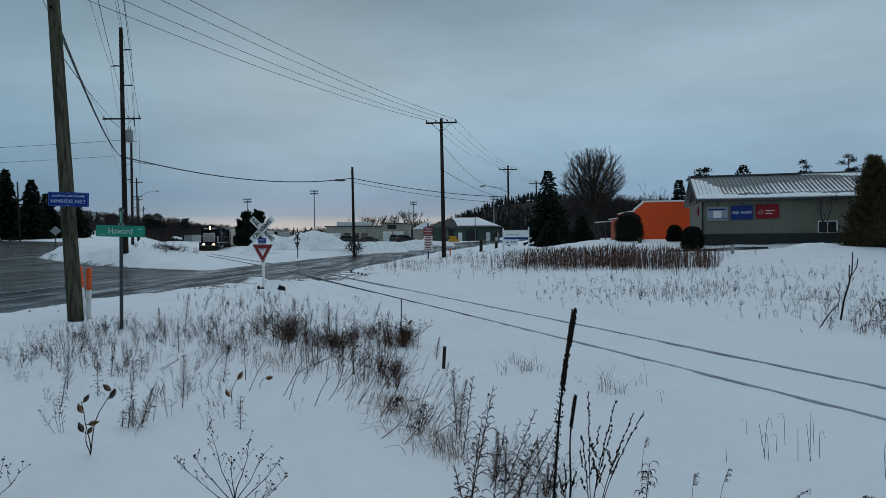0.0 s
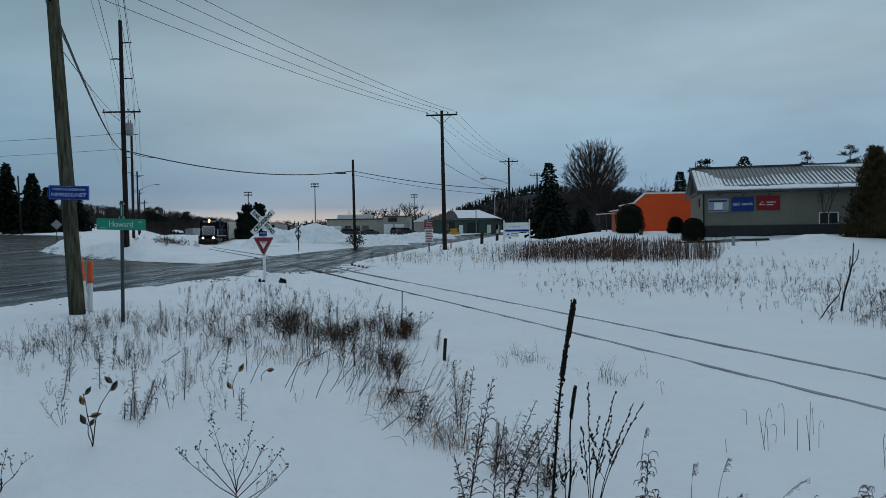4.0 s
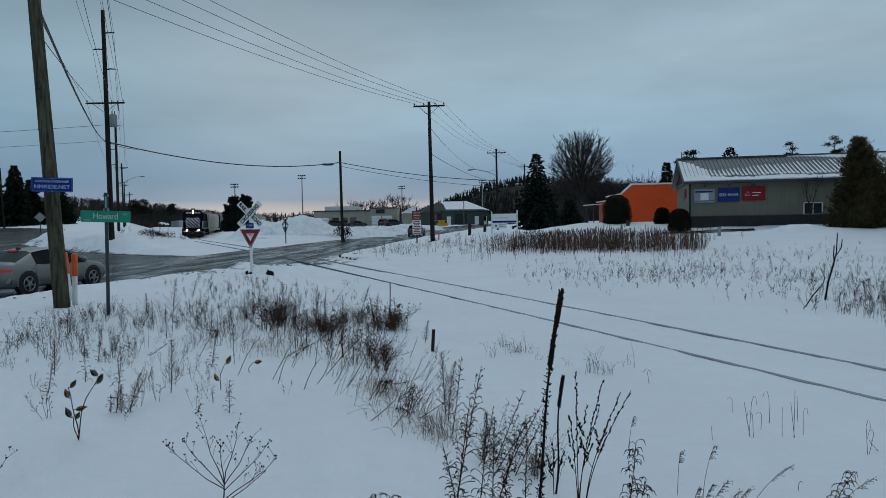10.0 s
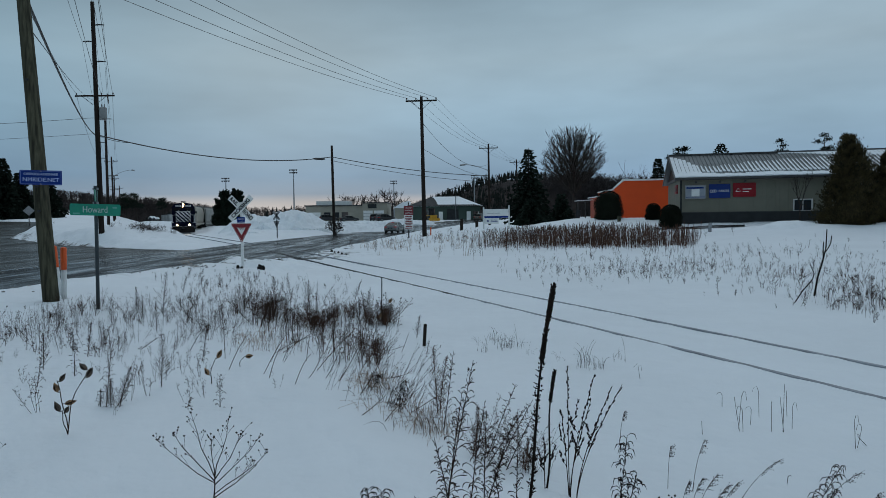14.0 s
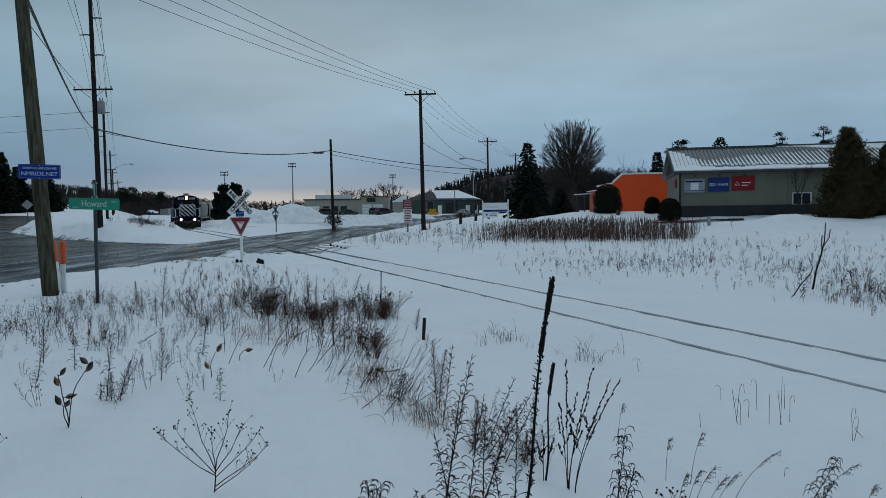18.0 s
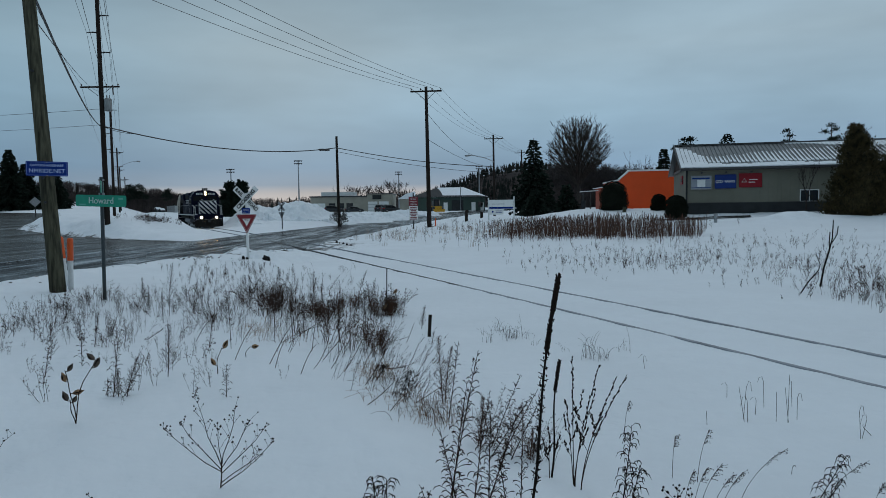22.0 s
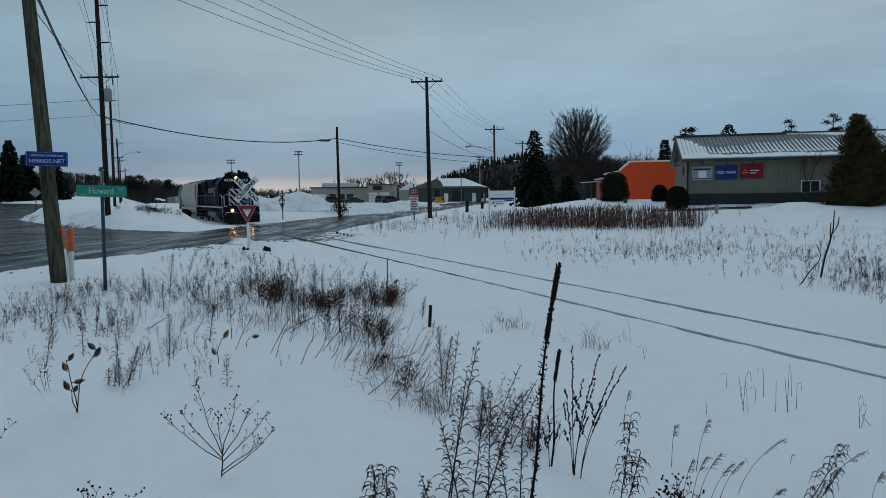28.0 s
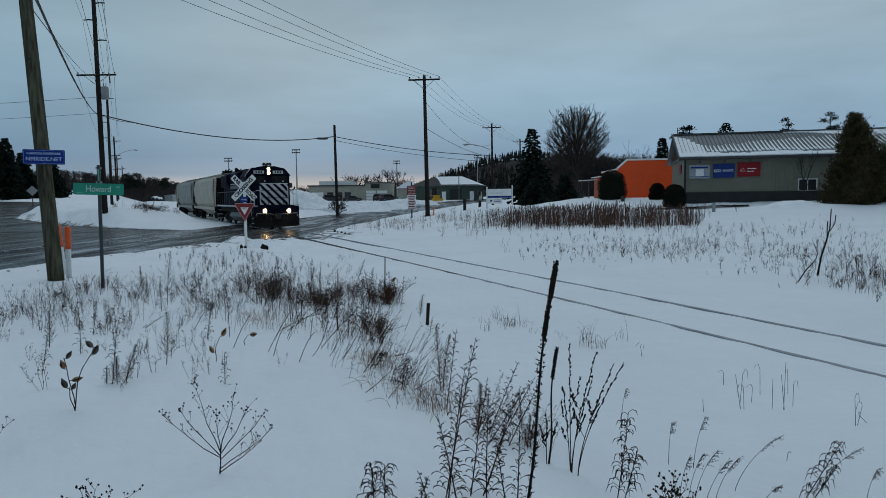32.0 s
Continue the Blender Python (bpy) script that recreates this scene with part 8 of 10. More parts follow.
def leafy_rod(rng, h, lean=(0, 0), fat=1.0):
    """A tall dead goldenrod near the camera: arching withered leaves below, a narrow feathery head above."""
    g = Geo()
    p = stem_line(h, rng, 0.05, 8, lean)
    g.tube(p, [0.0036 * fat * (1 - 0.65 * i / 8) for i in range(9)], 5, False)
    n = int(26 * h / 0.7) + 5
    for k in range(n):
        t = 0.08 + 0.80 * k / n + rng.uniform(-0.02, 0.02)
        o = along(p, t)
        a = k * 2.4 + rng.uniform(-0.5, 0.5)
        out = Vector((math.cos(a), 0.7 * math.sin(a), 0))
        l = rng.uniform(0.035, 0.075) * (1.15 - 0.75 * t) * min(1.25, 0.55 + h)
        rise = rng.uniform(0.35, 0.8)
        drop = rng.uniform(0.0, 0.55)
        pts = [o, o + out * l * 0.45 + Vector((0, 0, l * rise * 0.7)), o + out * l * 0.85 + Vector((0, 0, l * rise)), o + out * l * 1.15 + Vector((0, 0, l * (rise - 0.35 * drop))), o + out * l * 1.28 + Vector((0, 0, l * (rise - drop)))]
        g.tube(pts, [0.0011 * fat, 0.0014 * fat, 0.0022 * fat, 0.0027 * fat, 0.0007 * fat], 4, False)
        if rng.random() < 0.5:
            q = pts[3]
            g.tube([q, q + Vector((rng.gauss(0, 1), rng.gauss(0, 1), rng.uniform(-1.5, 0.4))) * 0.010], [0.0019 * fat, 0.0006], 3, False)
    # the head: short side twigs with one-sided tufts
    for k in range(int(15 * h / 0.7) + 5):
        t = rng.uniform(0.52, 0.99)
        o = along(p, t)
        a = rng.uniform(0, 6.28)
        l = h * rng.uniform(0.05, 0.15) * (1.3 - t)
        e = o + Vector((math.cos(a) * 0.75, math.sin(a) * 0.5, rng.uniform(0.5, 1.1))) * l
        m = o.lerp(e, 0.5) + Vector((0, 0, 0.12)) * l
        g.tube([o, m, e], [0.0013 * fat, 0.0011 * fat, 0.0007 * fat], 3, False)
        for _ in range(4):
            q = o.lerp(e, rng.uniform(0.35, 1.05)) + Vector((rng.gauss(0, 1), rng.gauss(0, 1), rng.gauss(0, 1))) * 0.003
            d = Vector((math.cos(a) * 0.6, math.sin(a) * 0.4, rng.uniform(0.2, 1.0))) * rng.uniform(0.006, 0.012)
            g.tube([q, q + d * 0.6, q + d], [0.0012, 0.0019 * fat, 0.0005], 3, False)
    return g


def drooper(rng, h, lean=(0, 0), fat=1.0):
    """A withered aster: long dark leaves that hang over in arcs, thick towards the bent top."""
    g = Geo()
    p = stem_line(h, rng, 0.05, 7, lean)
    g.tube(p, [0.004 * fat * (1 - 0.5 * i / 7) for i in range(8)], 5, False)
    for k in range(int(40 * h / 0.5) + 10):
        t = rng.uniform(0.12, 1.0) ** 0.8
        o = along(p, min(t, 0.999))
        a = rng.uniform(0, 6.28)
        out = Vector((math.cos(a), 0.6 * math.sin(a), 0))
        l = rng.uniform(0.035, 0.085) * (1.2 - 0.45 * t)
        pts = [o, o + out * l * 0.5 + Vector((0, 0, l * 0.42)), o + out * l + Vector((0, 0, l * 0.30)), o + out * l * 1.25 - Vector((0, 0, l * rng.uniform(0.0, 0.6)))]
        g.tube(pts, [0.0014 * fat, 0.0026 * fat, 0.0034 * fat, 0.0006], 4, False)
    return g


def seed_fan(rng, h=1.0, arms=9, r=0.003, dot=0.011):
    """Fine forked stems that fan out from one foot, with a dot of seed on every twig."""
    g = Geo()
    for _ in range(arms):
        a, tilt = rng.uniform(0, 6.28), abs(rng.gauss(0, 0.32))
        l = h * rng.uniform(0.55, 1.0)
        o = Vector((rng.gauss(0, 0.04), rng.gauss(0, 0.04), -0.04))
        e = o + Vector((math.cos(a) * tilt, math.sin(a) * tilt, 1.0)) * l
        m = o.lerp(e, 0.5) + Vector((rng.gauss(0, 0.02), rng.gauss(0, 0.02), 0))
        g.tube([o, m, e], [r, r * 0.8, r * 0.45], 3, False)
        for _ in range(9):
            q = along([o, m, e], rng.uniform(0.35, 0.98))
            d = Vector((rng.gauss(0, 1), rng.gauss(0, 1), rng.uniform(0.4, 1.6))).normalized() * h * rng.uniform(0.05, 0.14)
            g.tube([q, q + d], [r * 0.5, r * 0.3], 3, False)
            bead(g, q + d, h * dot * rng.uniform(0.6, 1.25), 1.2)
            if rng.random() < 0.6:
                bead(g, q + d * 0.55 + Vector((rng.gauss(0, 1), rng.gauss(0, 1), 0)) * 0.01, h * dot * 0.7, 1.2)
    return g


def sprig(rng, h=0.35, n=10, r=0.0018, fat=1.0):
    """A small branching weed with dark seed specks."""
    g = Geo()
    p = stem_line(h, rng, 0.2, 4)
    g.tube(p, [r, r, r * 0.8, r * 0.7, r * 0.5], 3, False)
    for k in range(n):
        t = rng.uniform(0.25, 1)
        o = along(p, t)
        a = rng.uniform(0, 6.28)
        e = o + Vector((math.cos(a), math.sin(a), rng.uniform(0.5, 1.6))) * h * rng.uniform(0.08, 0.26)
        g.tube([o, e], [r * 0.6, r * 0.4], 3, False)
        for _ in range(2):
            bead(g, o.lerp(e, rng.uniform(0.6, 1.05)), h * fat * rng.uniform(0.006, 0.014))
    return g


def brush_clump(rng):
    """A low twiggy clump: many fine leaning stems with specks of seed."""
    g = Geo()
    for _ in range(26):
        a, tilt = rng.uniform(0, 6.28), rng.uniform(0.05, 0.85)
        l = rng.uniform(0.5, 1.1)
        o = Vector((rng.gauss(0, 0.2), rng.gauss(0, 0.2), -0.05))
        e = o + Vector((math.cos(a) * tilt, math.sin(a) * tilt, 1.0)) * l
        m = o.lerp(e, 0.5) + Vector((rng.gauss(0, 0.04), rng.gauss(0, 0.04), 0.04))
        g.tube([o, m, e], [0.007, 0.0055, 0.003], 3, False)
        for _ in range(7):
            q = m.lerp(e, rng.uniform(-0.3, 1))
            d = Vector((rng.gauss(0, 1), rng.gauss(0, 1), rng.uniform(0, 1.4))) * 0.06
            g.tube([q, q + d], [0.0035, 0.002], 3, False)
            bead(g, q + d, rng.uniform(0.008, 0.017))
    return g


def scatter(name, label, category, protos, spots, material):
    """Many small plants joined into one: protos are Geo, spots are (x, y, z, size, turn)."""
    vs, fs, k = [], [], 0
    packed = [(np.array(g.v), g.f) for g in protos]
    for i, (x, y, z, size, turn) in enumerate(spots):
        v, f = packed[i % len(packed)]
        c, s = math.cos(turn), math.sin(turn)
        w = v @ np.array([[c, s, 0], [-s, c, 0], [0, 0, 1]]) * size + np.array([x, y, z])
        vs.append(w)
        fs += [tuple(j + k for j in q) for q in f]
        k += len(v)
    me = bpy.data.meshes.new(name)
    me.from_pydata(np.vstack(vs).tolist(), [], fs)
    me.materials.append(material)
    me.update()
    return tagged(new(name, me), label, category, kind="stuff")


def spots_in(rng, n, patches, size, keep=None):
    """Places on the snow round the middles of patches (x, y, spread x, spread y, weight)."""
    out = []
    weights = [p[4] for p in patches]
    while len(out) < n:
        px, py, sx, sy, _ = rng.choices(patches, weights)[0]
        x, y = rng.gauss(px, sx), rng.gauss(py, sy)
        if keep and not keep(x, y):
            continue
        out.append((x, y, ground_at(x, y) - 0.02, rng.uniform(*size), rng.uniform(0, 6.28)))
    return out


def off_ways(x, y):
    a, s = track_gap(np.array([x]), np.array([y]))
    return abs(float(s[0])) > 2.0 and float(road_gap(np.array([x]), np.array([y]))[0]) > 0.8 and math.hypot(x, y) > 3.2


def near_fields():
    """The thicket on the bank's edge, the gully below it and the open snow to the west of it."""
    rng = random.Random(77)
    speckled = ((-3.65, 11.70, 0.26, 0.92, 2.2), (-3.84, 13.64, 0.23, 0.92, 1.2), (-6.54, 10.27, 0.22, 0.99, 0.8), (-6.09, 10.31, 0.17, 1.04, 1.6), (-6.41, 11.90, 0.20, 0.61,
        1), (-5.36, 11.25, 0.26, 0.93, 1.8), (-4.74, 11.48, 0.19, 0.84, 0.8), (-4.25, 11.22, 0.14, 1.06, 0.8), (-3.40, 10.06, 0.17, 0.83, 1.2), (-4.31, 8.77, 0.12, 0.31, 0.8),
        (-5.07, 8.21, 0.14, 0.43, 0.5),)
    stems = ((-2.09, 9.28, 0.17, 0.54, 1.4), (-1.95, 9.99, 0.17, 0.60, 1), (-2.47, 9.42, 0.20, 0.72, 1), (-1.23, 9.61, 0.24, 1.01, 1), (-1.46, 8.58, 0.14, 0.56, 0.6),)
    dark = ((-3.34, 13.21, 0.16, 0.45, 0.6), (-3.11, 11.84, 0.16, 0.75, 0.5), (-2.36, 12.96, 0.15, 0.34, 1.3), (-2.19, 13.09, 0.13, 0.35, 0.8), (-1.90, 14.03, 0.19, 0.32, 0.7),
        (-1.44, 13.25, 0.16, 0.28, 1.4), (-1.18, 13.23, 0.11, 0.28, 1), (-1.13, 9.47, 0.24, 0.35, 0.5), (-1.00, 10.10, 0.12, 0.39, 0.6),)
    tan = ((-2.52, 9.24, 0.11, 0.20, 1.2), (-2.70, 9.52, 0.08, 0.20, 0.6), (-1.86, 11.55, 0.16, 0.49, 0.8), (-2.16, 8.80, 0.15, 0.41, 0.5), (-0.84, 7.47, 0.09, 0.16, 0.9),
        (-0.75, 7.83, 0.08, 0.22, 0.7), (-0.49, 6.55, 0.12, 0.30, 1), (-0.32, 6.39, 0.10, 0.25, 0.9), (-0.20, 6.17, 0.07, 0.19, 0.6), (-0.12, 6.03, 0.07, 0.16, 0.4), (-0.63,
        7.21, 0.10, 0.28, 0.7),)
    gully = ((-0.98, 7.62, 0.18, 0.45, 1), (-0.60, 7.61, 0.15, 0.51, 1), (-0.79, 7.03, 0.12, 0.29, 0.7), (-0.43, 6.95, 0.09, 0.28, 0.7), (-1.31, 8.06, 0.14, 0.38, 0.6),
        (0.41, 5.66, 0.07, 0.11, 0.8), (0.60, 5.40, 0.09, 0.11, 0.8), (0.72, 5.26, 0.05, 0.08, 0.5), (0.35, 5.53, 0.04, 0.07, 0.6),)
    fans = [seed_fan(rng, 1.0, n, 0.0036, 0.0098) for n in (3, 5, 6, 4, 7, 3, 5)]
    for g in fans:
        g.v = [(x * 1.3, y * 1.3, z) for x, y, z in g.v]
    scatter("speckled_weeds", "fine forked weeds with dots of dark seed in the snow", "weeds", fans, spots_in(rng, 165, speckled + ((-4.1, 14.6, 0.5, 1.0, 2.2), (-3.5, 14.8, 0.5, 0.9, 2.0), (-3.0, 14.2, 0.4, 0.7, 1.4), (-4.9, 13.2, 0.5, 0.8, 1.0)), (0.16, 0.55), off_ways), M["weed"])
    small = [seed_fan(rng, 1.0, 3, 0.0062, 0.0165) for _ in range(6)]
    scatter("speckled_sprigs", "small speckled weeds scattered over the near snow", "weeds", small, spots_in(rng, 230, speckled + ((-3.2, 17.0, 0.8, 1.6, 2.0), (-4.6, 14.6, 0.9, 1.2, 1.2), (-5.2, 7.6, 0.8, 0.5, 0.5), (-6.9, 12.6, 0.7, 0.6, 1.6), (-5.9, 12.4, 0.6, 0.7, 1.6), (-5.0, 12.6, 0.5, 0.8, 1.4)), (0.12, 0.34), off_ways), M["weed"])
    thin = [seed_fan(rng, 1.0, n, 0.0055, 0.013) for n in (2, 3, 4, 2, 3)]
    scatter("thin_sprigs", "thin forked weeds scattered over the open snow", "weeds", thin, spots_in(rng, 58, ((-4.3, 8.5, 0.6, 0.5, 1.4), (-5.0, 8.2, 0.6, 0.5, 1.0), (-3.5, 7.6, 0.5, 0.5, 1.4), (-2.9, 7.2, 0.4, 0.4, 1.2), (-2.3, 6.8, 0.4, 0.3, 1.0), (-5.6, 9.6, 0.5, 0.5, 1.0), (-3.1, 6.3, 0.3, 0.2, 0.8)), (0.14, 0.42), off_ways), M["weed"])
    upright = [seed_fan(rng, 1.0, 2, 0.0055, 0.012) for _ in range(4)] + [goldenrod(rng, 1.0, 0.5, (rng.uniform(-0.05, 0.25), 0), 1.3, 0.35) for _ in range(4)]
    scatter("thicket_stems", "tall thin weed stems standing before the thicket", "weeds", upright, spots_in(rng, 40, stems, (0.35, 0.85), off_ways), M["weed"])
    brush = [seed_fan(rng, 1.0, n, 0.0046, 0.0125) for n in (6, 7, 8, 7, 9)]
    for g in brush:
        g.v = [(x * 1.9, y * 1.5, z) for x, y, z in g.v]
    between = dark + ((-2.75, 11.6, 0.35, 0.5, 1.2), (-2.2, 11.2, 0.3, 0.5, 0.8), (-3.0, 12.4, 0.3, 0.4, 0.8))
    scatter("dense_brush", "dense dark brown clumps of fine twiggy brush", "brush", brush, spots_in(rng, 54, [(x, y, sx * 1.7, sy, w) for x, y, sx, sy, w in dark], (0.24, 0.52), off_ways), M["rust"])
    scatter("loose_brush", "fine dark twigs between the clumps of brush", "brush", brush, spots_in(rng, 36, between, (0.25, 0.62), off_ways), M["weed"])
    twigs = [goldenrod(rng, 1.0, 0.9, (rng.uniform(-0.1, 0.3), 0), 1.3, 0.15) for _ in range(5)]
    scatter("brush_plumes", "withered brown plumes among the brush", "brush", twigs, spots_in(rng, 22, between, (0.4, 0.85), off_ways), M["weed"])
    tufts = [grass_tuft(rng, 0.32, 13, 0.12, 1.4, 0.0019, -0.4) for _ in range(6)]
    scatter("tan_grass", "matted tan grass at the foot of the brush", "grass", tufts, spots_in(rng, 34, tan, (0.5, 1.1), off_ways), M["straw"])
    scatter("brown_grass", "bent rust-brown grass at the foot of the brush", "grass", tufts, spots_in(rng, 16, tan, (0.6, 1.1), off_ways), M["rust"])
    slanted = []
    for _ in range(6):
        g = Geo()
        for _ in range(5):
            l, a = rng.uniform(0.5, 1.0), rng.gauss(0.2, 0.5)
            o = Vector((rng.gauss(0, 0.10), rng.gauss(0, 0.10), -0.03))
            e = o + Vector((math.cos(a) * rng.uniform(0.15, 0.8), math.sin(a) * 0.5, 0.8)) * l
            g.tube([o, o.lerp(e, 0.5) + Vector((0, 0, 0.04)), e], [0.0030, 0.0024, 0.0013], 3, False)
            for _ in range(5):
                q = o.lerp(e, rng.uniform(0.45, 1.0))
                d = Vector((rng.uniform(0, 1), rng.gauss(0, 0.6), rng.uniform(0.2, 1))) * 0.06 * l
                g.tube([q, q + d], [0.002, 0.0012], 3, False)
                bead(g, q + d, 0.0075 * rng.uniform(0.6, 1.3), 1.3)
        slanted.append(g)
    scatter("gully_weeds", "slanting speckled stems on the edge of the gully", "weeds", [slanted[0]], [(x, y, z, size, turn * 0.3 - 0.95) for x, y, z, size, turn in spots_in(rng, 12, gully[:5], (0.35, 0.75), off_ways)], M["weed"])
    for k, g in enumerate(slanted[1:]):
        scatter("gully_weeds", "slanting speckled stems on the edge of the gully", "weeds", [g], [(x, y, z, size, turn * 0.3 - 0.95) for x, y, z, size, turn in spots_in(rng, 4, gully, (0.3, 0.7), off_ways)], M["weed"])
    for g in slanted:
        canes = [(x, y, z, size, turn * 0.35 - 1.1) for x, y, z, size, turn in spots_in(rng, 8, between + stems, (0.4, 0.8), off_ways)]
        scatter("thicket_canes", "long thin slanting stems tangled in the thicket", "weeds", [g], canes, M["weed"])
    verge = ((-5.9, 18.6, 0.8, 1.6, 1.6), (-5.6, 20.5, 0.6, 0.9, 1.2), (-4.7, 16.4, 0.7, 1.2, 1.6), (-6.8, 20.6, 0.6, 1.0, 1.0), (-4.2, 18.2, 0.5, 1.2, 0.5))
    low = [seed_fan(rng, 1.0, n, 0.0052, 0.0125) for n in (3, 4, 2, 5, 3)]
    scatter("verge_sprigs", "fine dry weeds crowding the snow before the crossing", "weeds", low, spots_in(rng, 150, verge, (0.14, 0.42), off_ways), M["weed"])
    straw_rods = [goldenrod(rng, 1.0, 0.8, (rng.uniform(0.0, 0.4), 0), 1.0, 0.1) for _ in range(3)]
    scatter("gully_plumes", "dry feathery plumes leaning in the gully", "weeds", straw_rods, spots_in(rng, 14, gully[5:], (0.30, 0.50), off_ways), M["rust"])


def fields():
    rng = random.Random(78)
    tufts = [grass_tuft(rng, 0.42, 16, 0.11, 1.7, 0.0018, -0.5) for _ in range(5)]
    # beyond the track
    stalks = [sprig(rng, 1.0, 17, 0.0085, 1.5) for _ in range(8)] + [goldenrod(rng, 1.0, 0.35, (rng.uniform(-0.2, 0.3), 0), 2.0, 0.4)]
    wisps = [seed_fan(rng, 1.0, n, 0.011, 0.026) for n in (1, 2, 2, 3, 1, 4, 2)]
    bank = ((5.2, 24.5, 1.6, 1.8, 1.6), (7.4, 24.0, 1.4, 1.8, 1.6), (9.2, 25.0, 1.4, 1.8, 1.6), (6.2, 21.5, 1.4, 1.4, 0.6), (9.5, 17.0, 1.1, 1.6, 1.1), (9.3, 14.2, 0.8, 1.0, 1.7), (10.8, 15.5, 0.9, 1.3, 1.6),
            (12.5, 19.5, 1.6, 2.2, 1.6), (11.0, 23.0, 2.2, 2.6, 1.6), (14.5, 26, 2.2, 3.2, 1.8), (8.5, 27.0, 2.0, 2.2, 1.6), (5.8, 31.0, 1.8, 2.8, 1.4), (13.5, 32, 2.2, 2.6, 1.8), (18, 33, 3, 3, 1.3), (17, 24, 2, 3, 1.0))
    scatter("far_bank_weeds", "dry weeds scattered over the far snow bank", "weeds", stalks, spots_in(rng, 470, bank, (0.12, 0.38), off_ways), M["weed"])
    scatter("far_bank_wisps", "short speckled weeds scattered over the far snow bank", "weeds", wisps, spots_in(rng, 760, bank, (0.08, 0.30), off_ways), M["weed"])
    scatter("far_bank_straw", "thin straw stems scattered over the far snow bank", "grass", [grass_tuft(rng, 0.5, 4, 0.10, 0.5, 0.005) for _ in range(5)], spots_in(rng, 190, bank, (0.35, 0.8), off_ways), M["rust"])
    scatter("bank_brush", "leafless brush at the foot of the far bank", "brush", stalks, spots_in(rng, 34, ((9.4, 15.4, 0.5, 0.5, 1.0), (9.9, 14.6, 0.5, 0.5, 1.6), (10.6, 15.6, 0.6, 0.6, 1.0), (8.5, 15.6, 0.4, 0.4, 0.6), (13.2, 22.8, 0.6, 0.4, 0.9)), (0.25, 0.58), off_ways), M["weed"])
    scatter("dry_tussock", "rust-brown tussock on the far bank", "grass", tufts, spots_in(rng, 16, ((10.6, 21.6, 0.5, 0.25, 1), (11.5, 21.4, 0.3, 0.2, 1)), (0.6, 0.9), off_ways), M["rust"])
    road_tufts = [grass_tuft(rng, 0.55, 7, 0.16, 0.4, 0.0055) for _ in range(5)]
    scatter("verge_grass", "dry grass stems on the snowy road verge", "grass", road_tufts, spots_in(rng, 150, ((-3.4, 46, 1.2, 2.5, 1.6), (-1.0, 48, 1.8, 2.5, 1.6), (2.0, 47, 2.0, 3.0, 1.6), (4.5, 44, 2.0, 2.0, 1.2), (5.0, 51, 2.0, 3.0, 1.4), (0.5, 40, 2.5, 2.5, 0.8), (9, 44.5, 3, 1.0, 1.2)), (0.5, 1.15), off_ways), M["straw"])
    scatter("verge_weeds", "dark dry weeds on the snowy road verge", "weeds", stalks, spots_in(rng, 120, ((-3.4, 45, 1.4, 3.0, 1.6), (1.0, 46, 2.4, 3.0, 1.6), (4.5, 47, 2.0, 4.0, 1.4), (1.5, 36, 2, 3, 0.7), (14, 43, 3, 1.0, 0.6)), (0.3, 0.7), off_ways), M["weed"])
    # tufts near the rails
    rails = ((0.90, 10.91, 0.17, 0.24, 1.6), (1.11, 10.75, 0.13, 0.24, 0.9), (1.83, 10.00, 0.08, 0.28, 0.5), (2.05, 9.25, 0.09, 0.26, 1.2), (2.36, 9.58, 0.10, 0.27, 0.6),
        (1.30, 10.07, 0.07, 0.24, 0.3), (-3.21, 21.30, 0.14, 0.78, 0.8), (-3.50, 22.06, 0.18, 0.65, 0.6), (-4.26, 20.34, 0.17, 1.13, 0.3),)
    few = [grass_tuft(rng, 0.38, n, 0.07, 0.8, 0.0026) for n in (7, 5, 8, 4)]
    scatter("track_grass", "few bent grass stems beside the track", "grass", few, spots_in(rng, 30, rails, (0.5, 1.0), None), M["weed"])
    # brush on the island across the road
    scatter("island_brush", "brown grass and brush showing through island snow", "brush", stalks + [brush_clump(rng) for _ in range(4)] * 2, spots_in(rng, 120, ((-25.2, 58.2, 0.9, 0.7, 1.6), (-24.2, 57.6, 0.8, 0.6, 1.2), (-26.6, 61.5, 1.2, 1.2, 1.0), (-30.5, 70, 2.0, 1.6, 0.8), (-44, 76, 2.0, 2.0, 0.4)), (0.22, 0.55), off_ways), M["weed"])


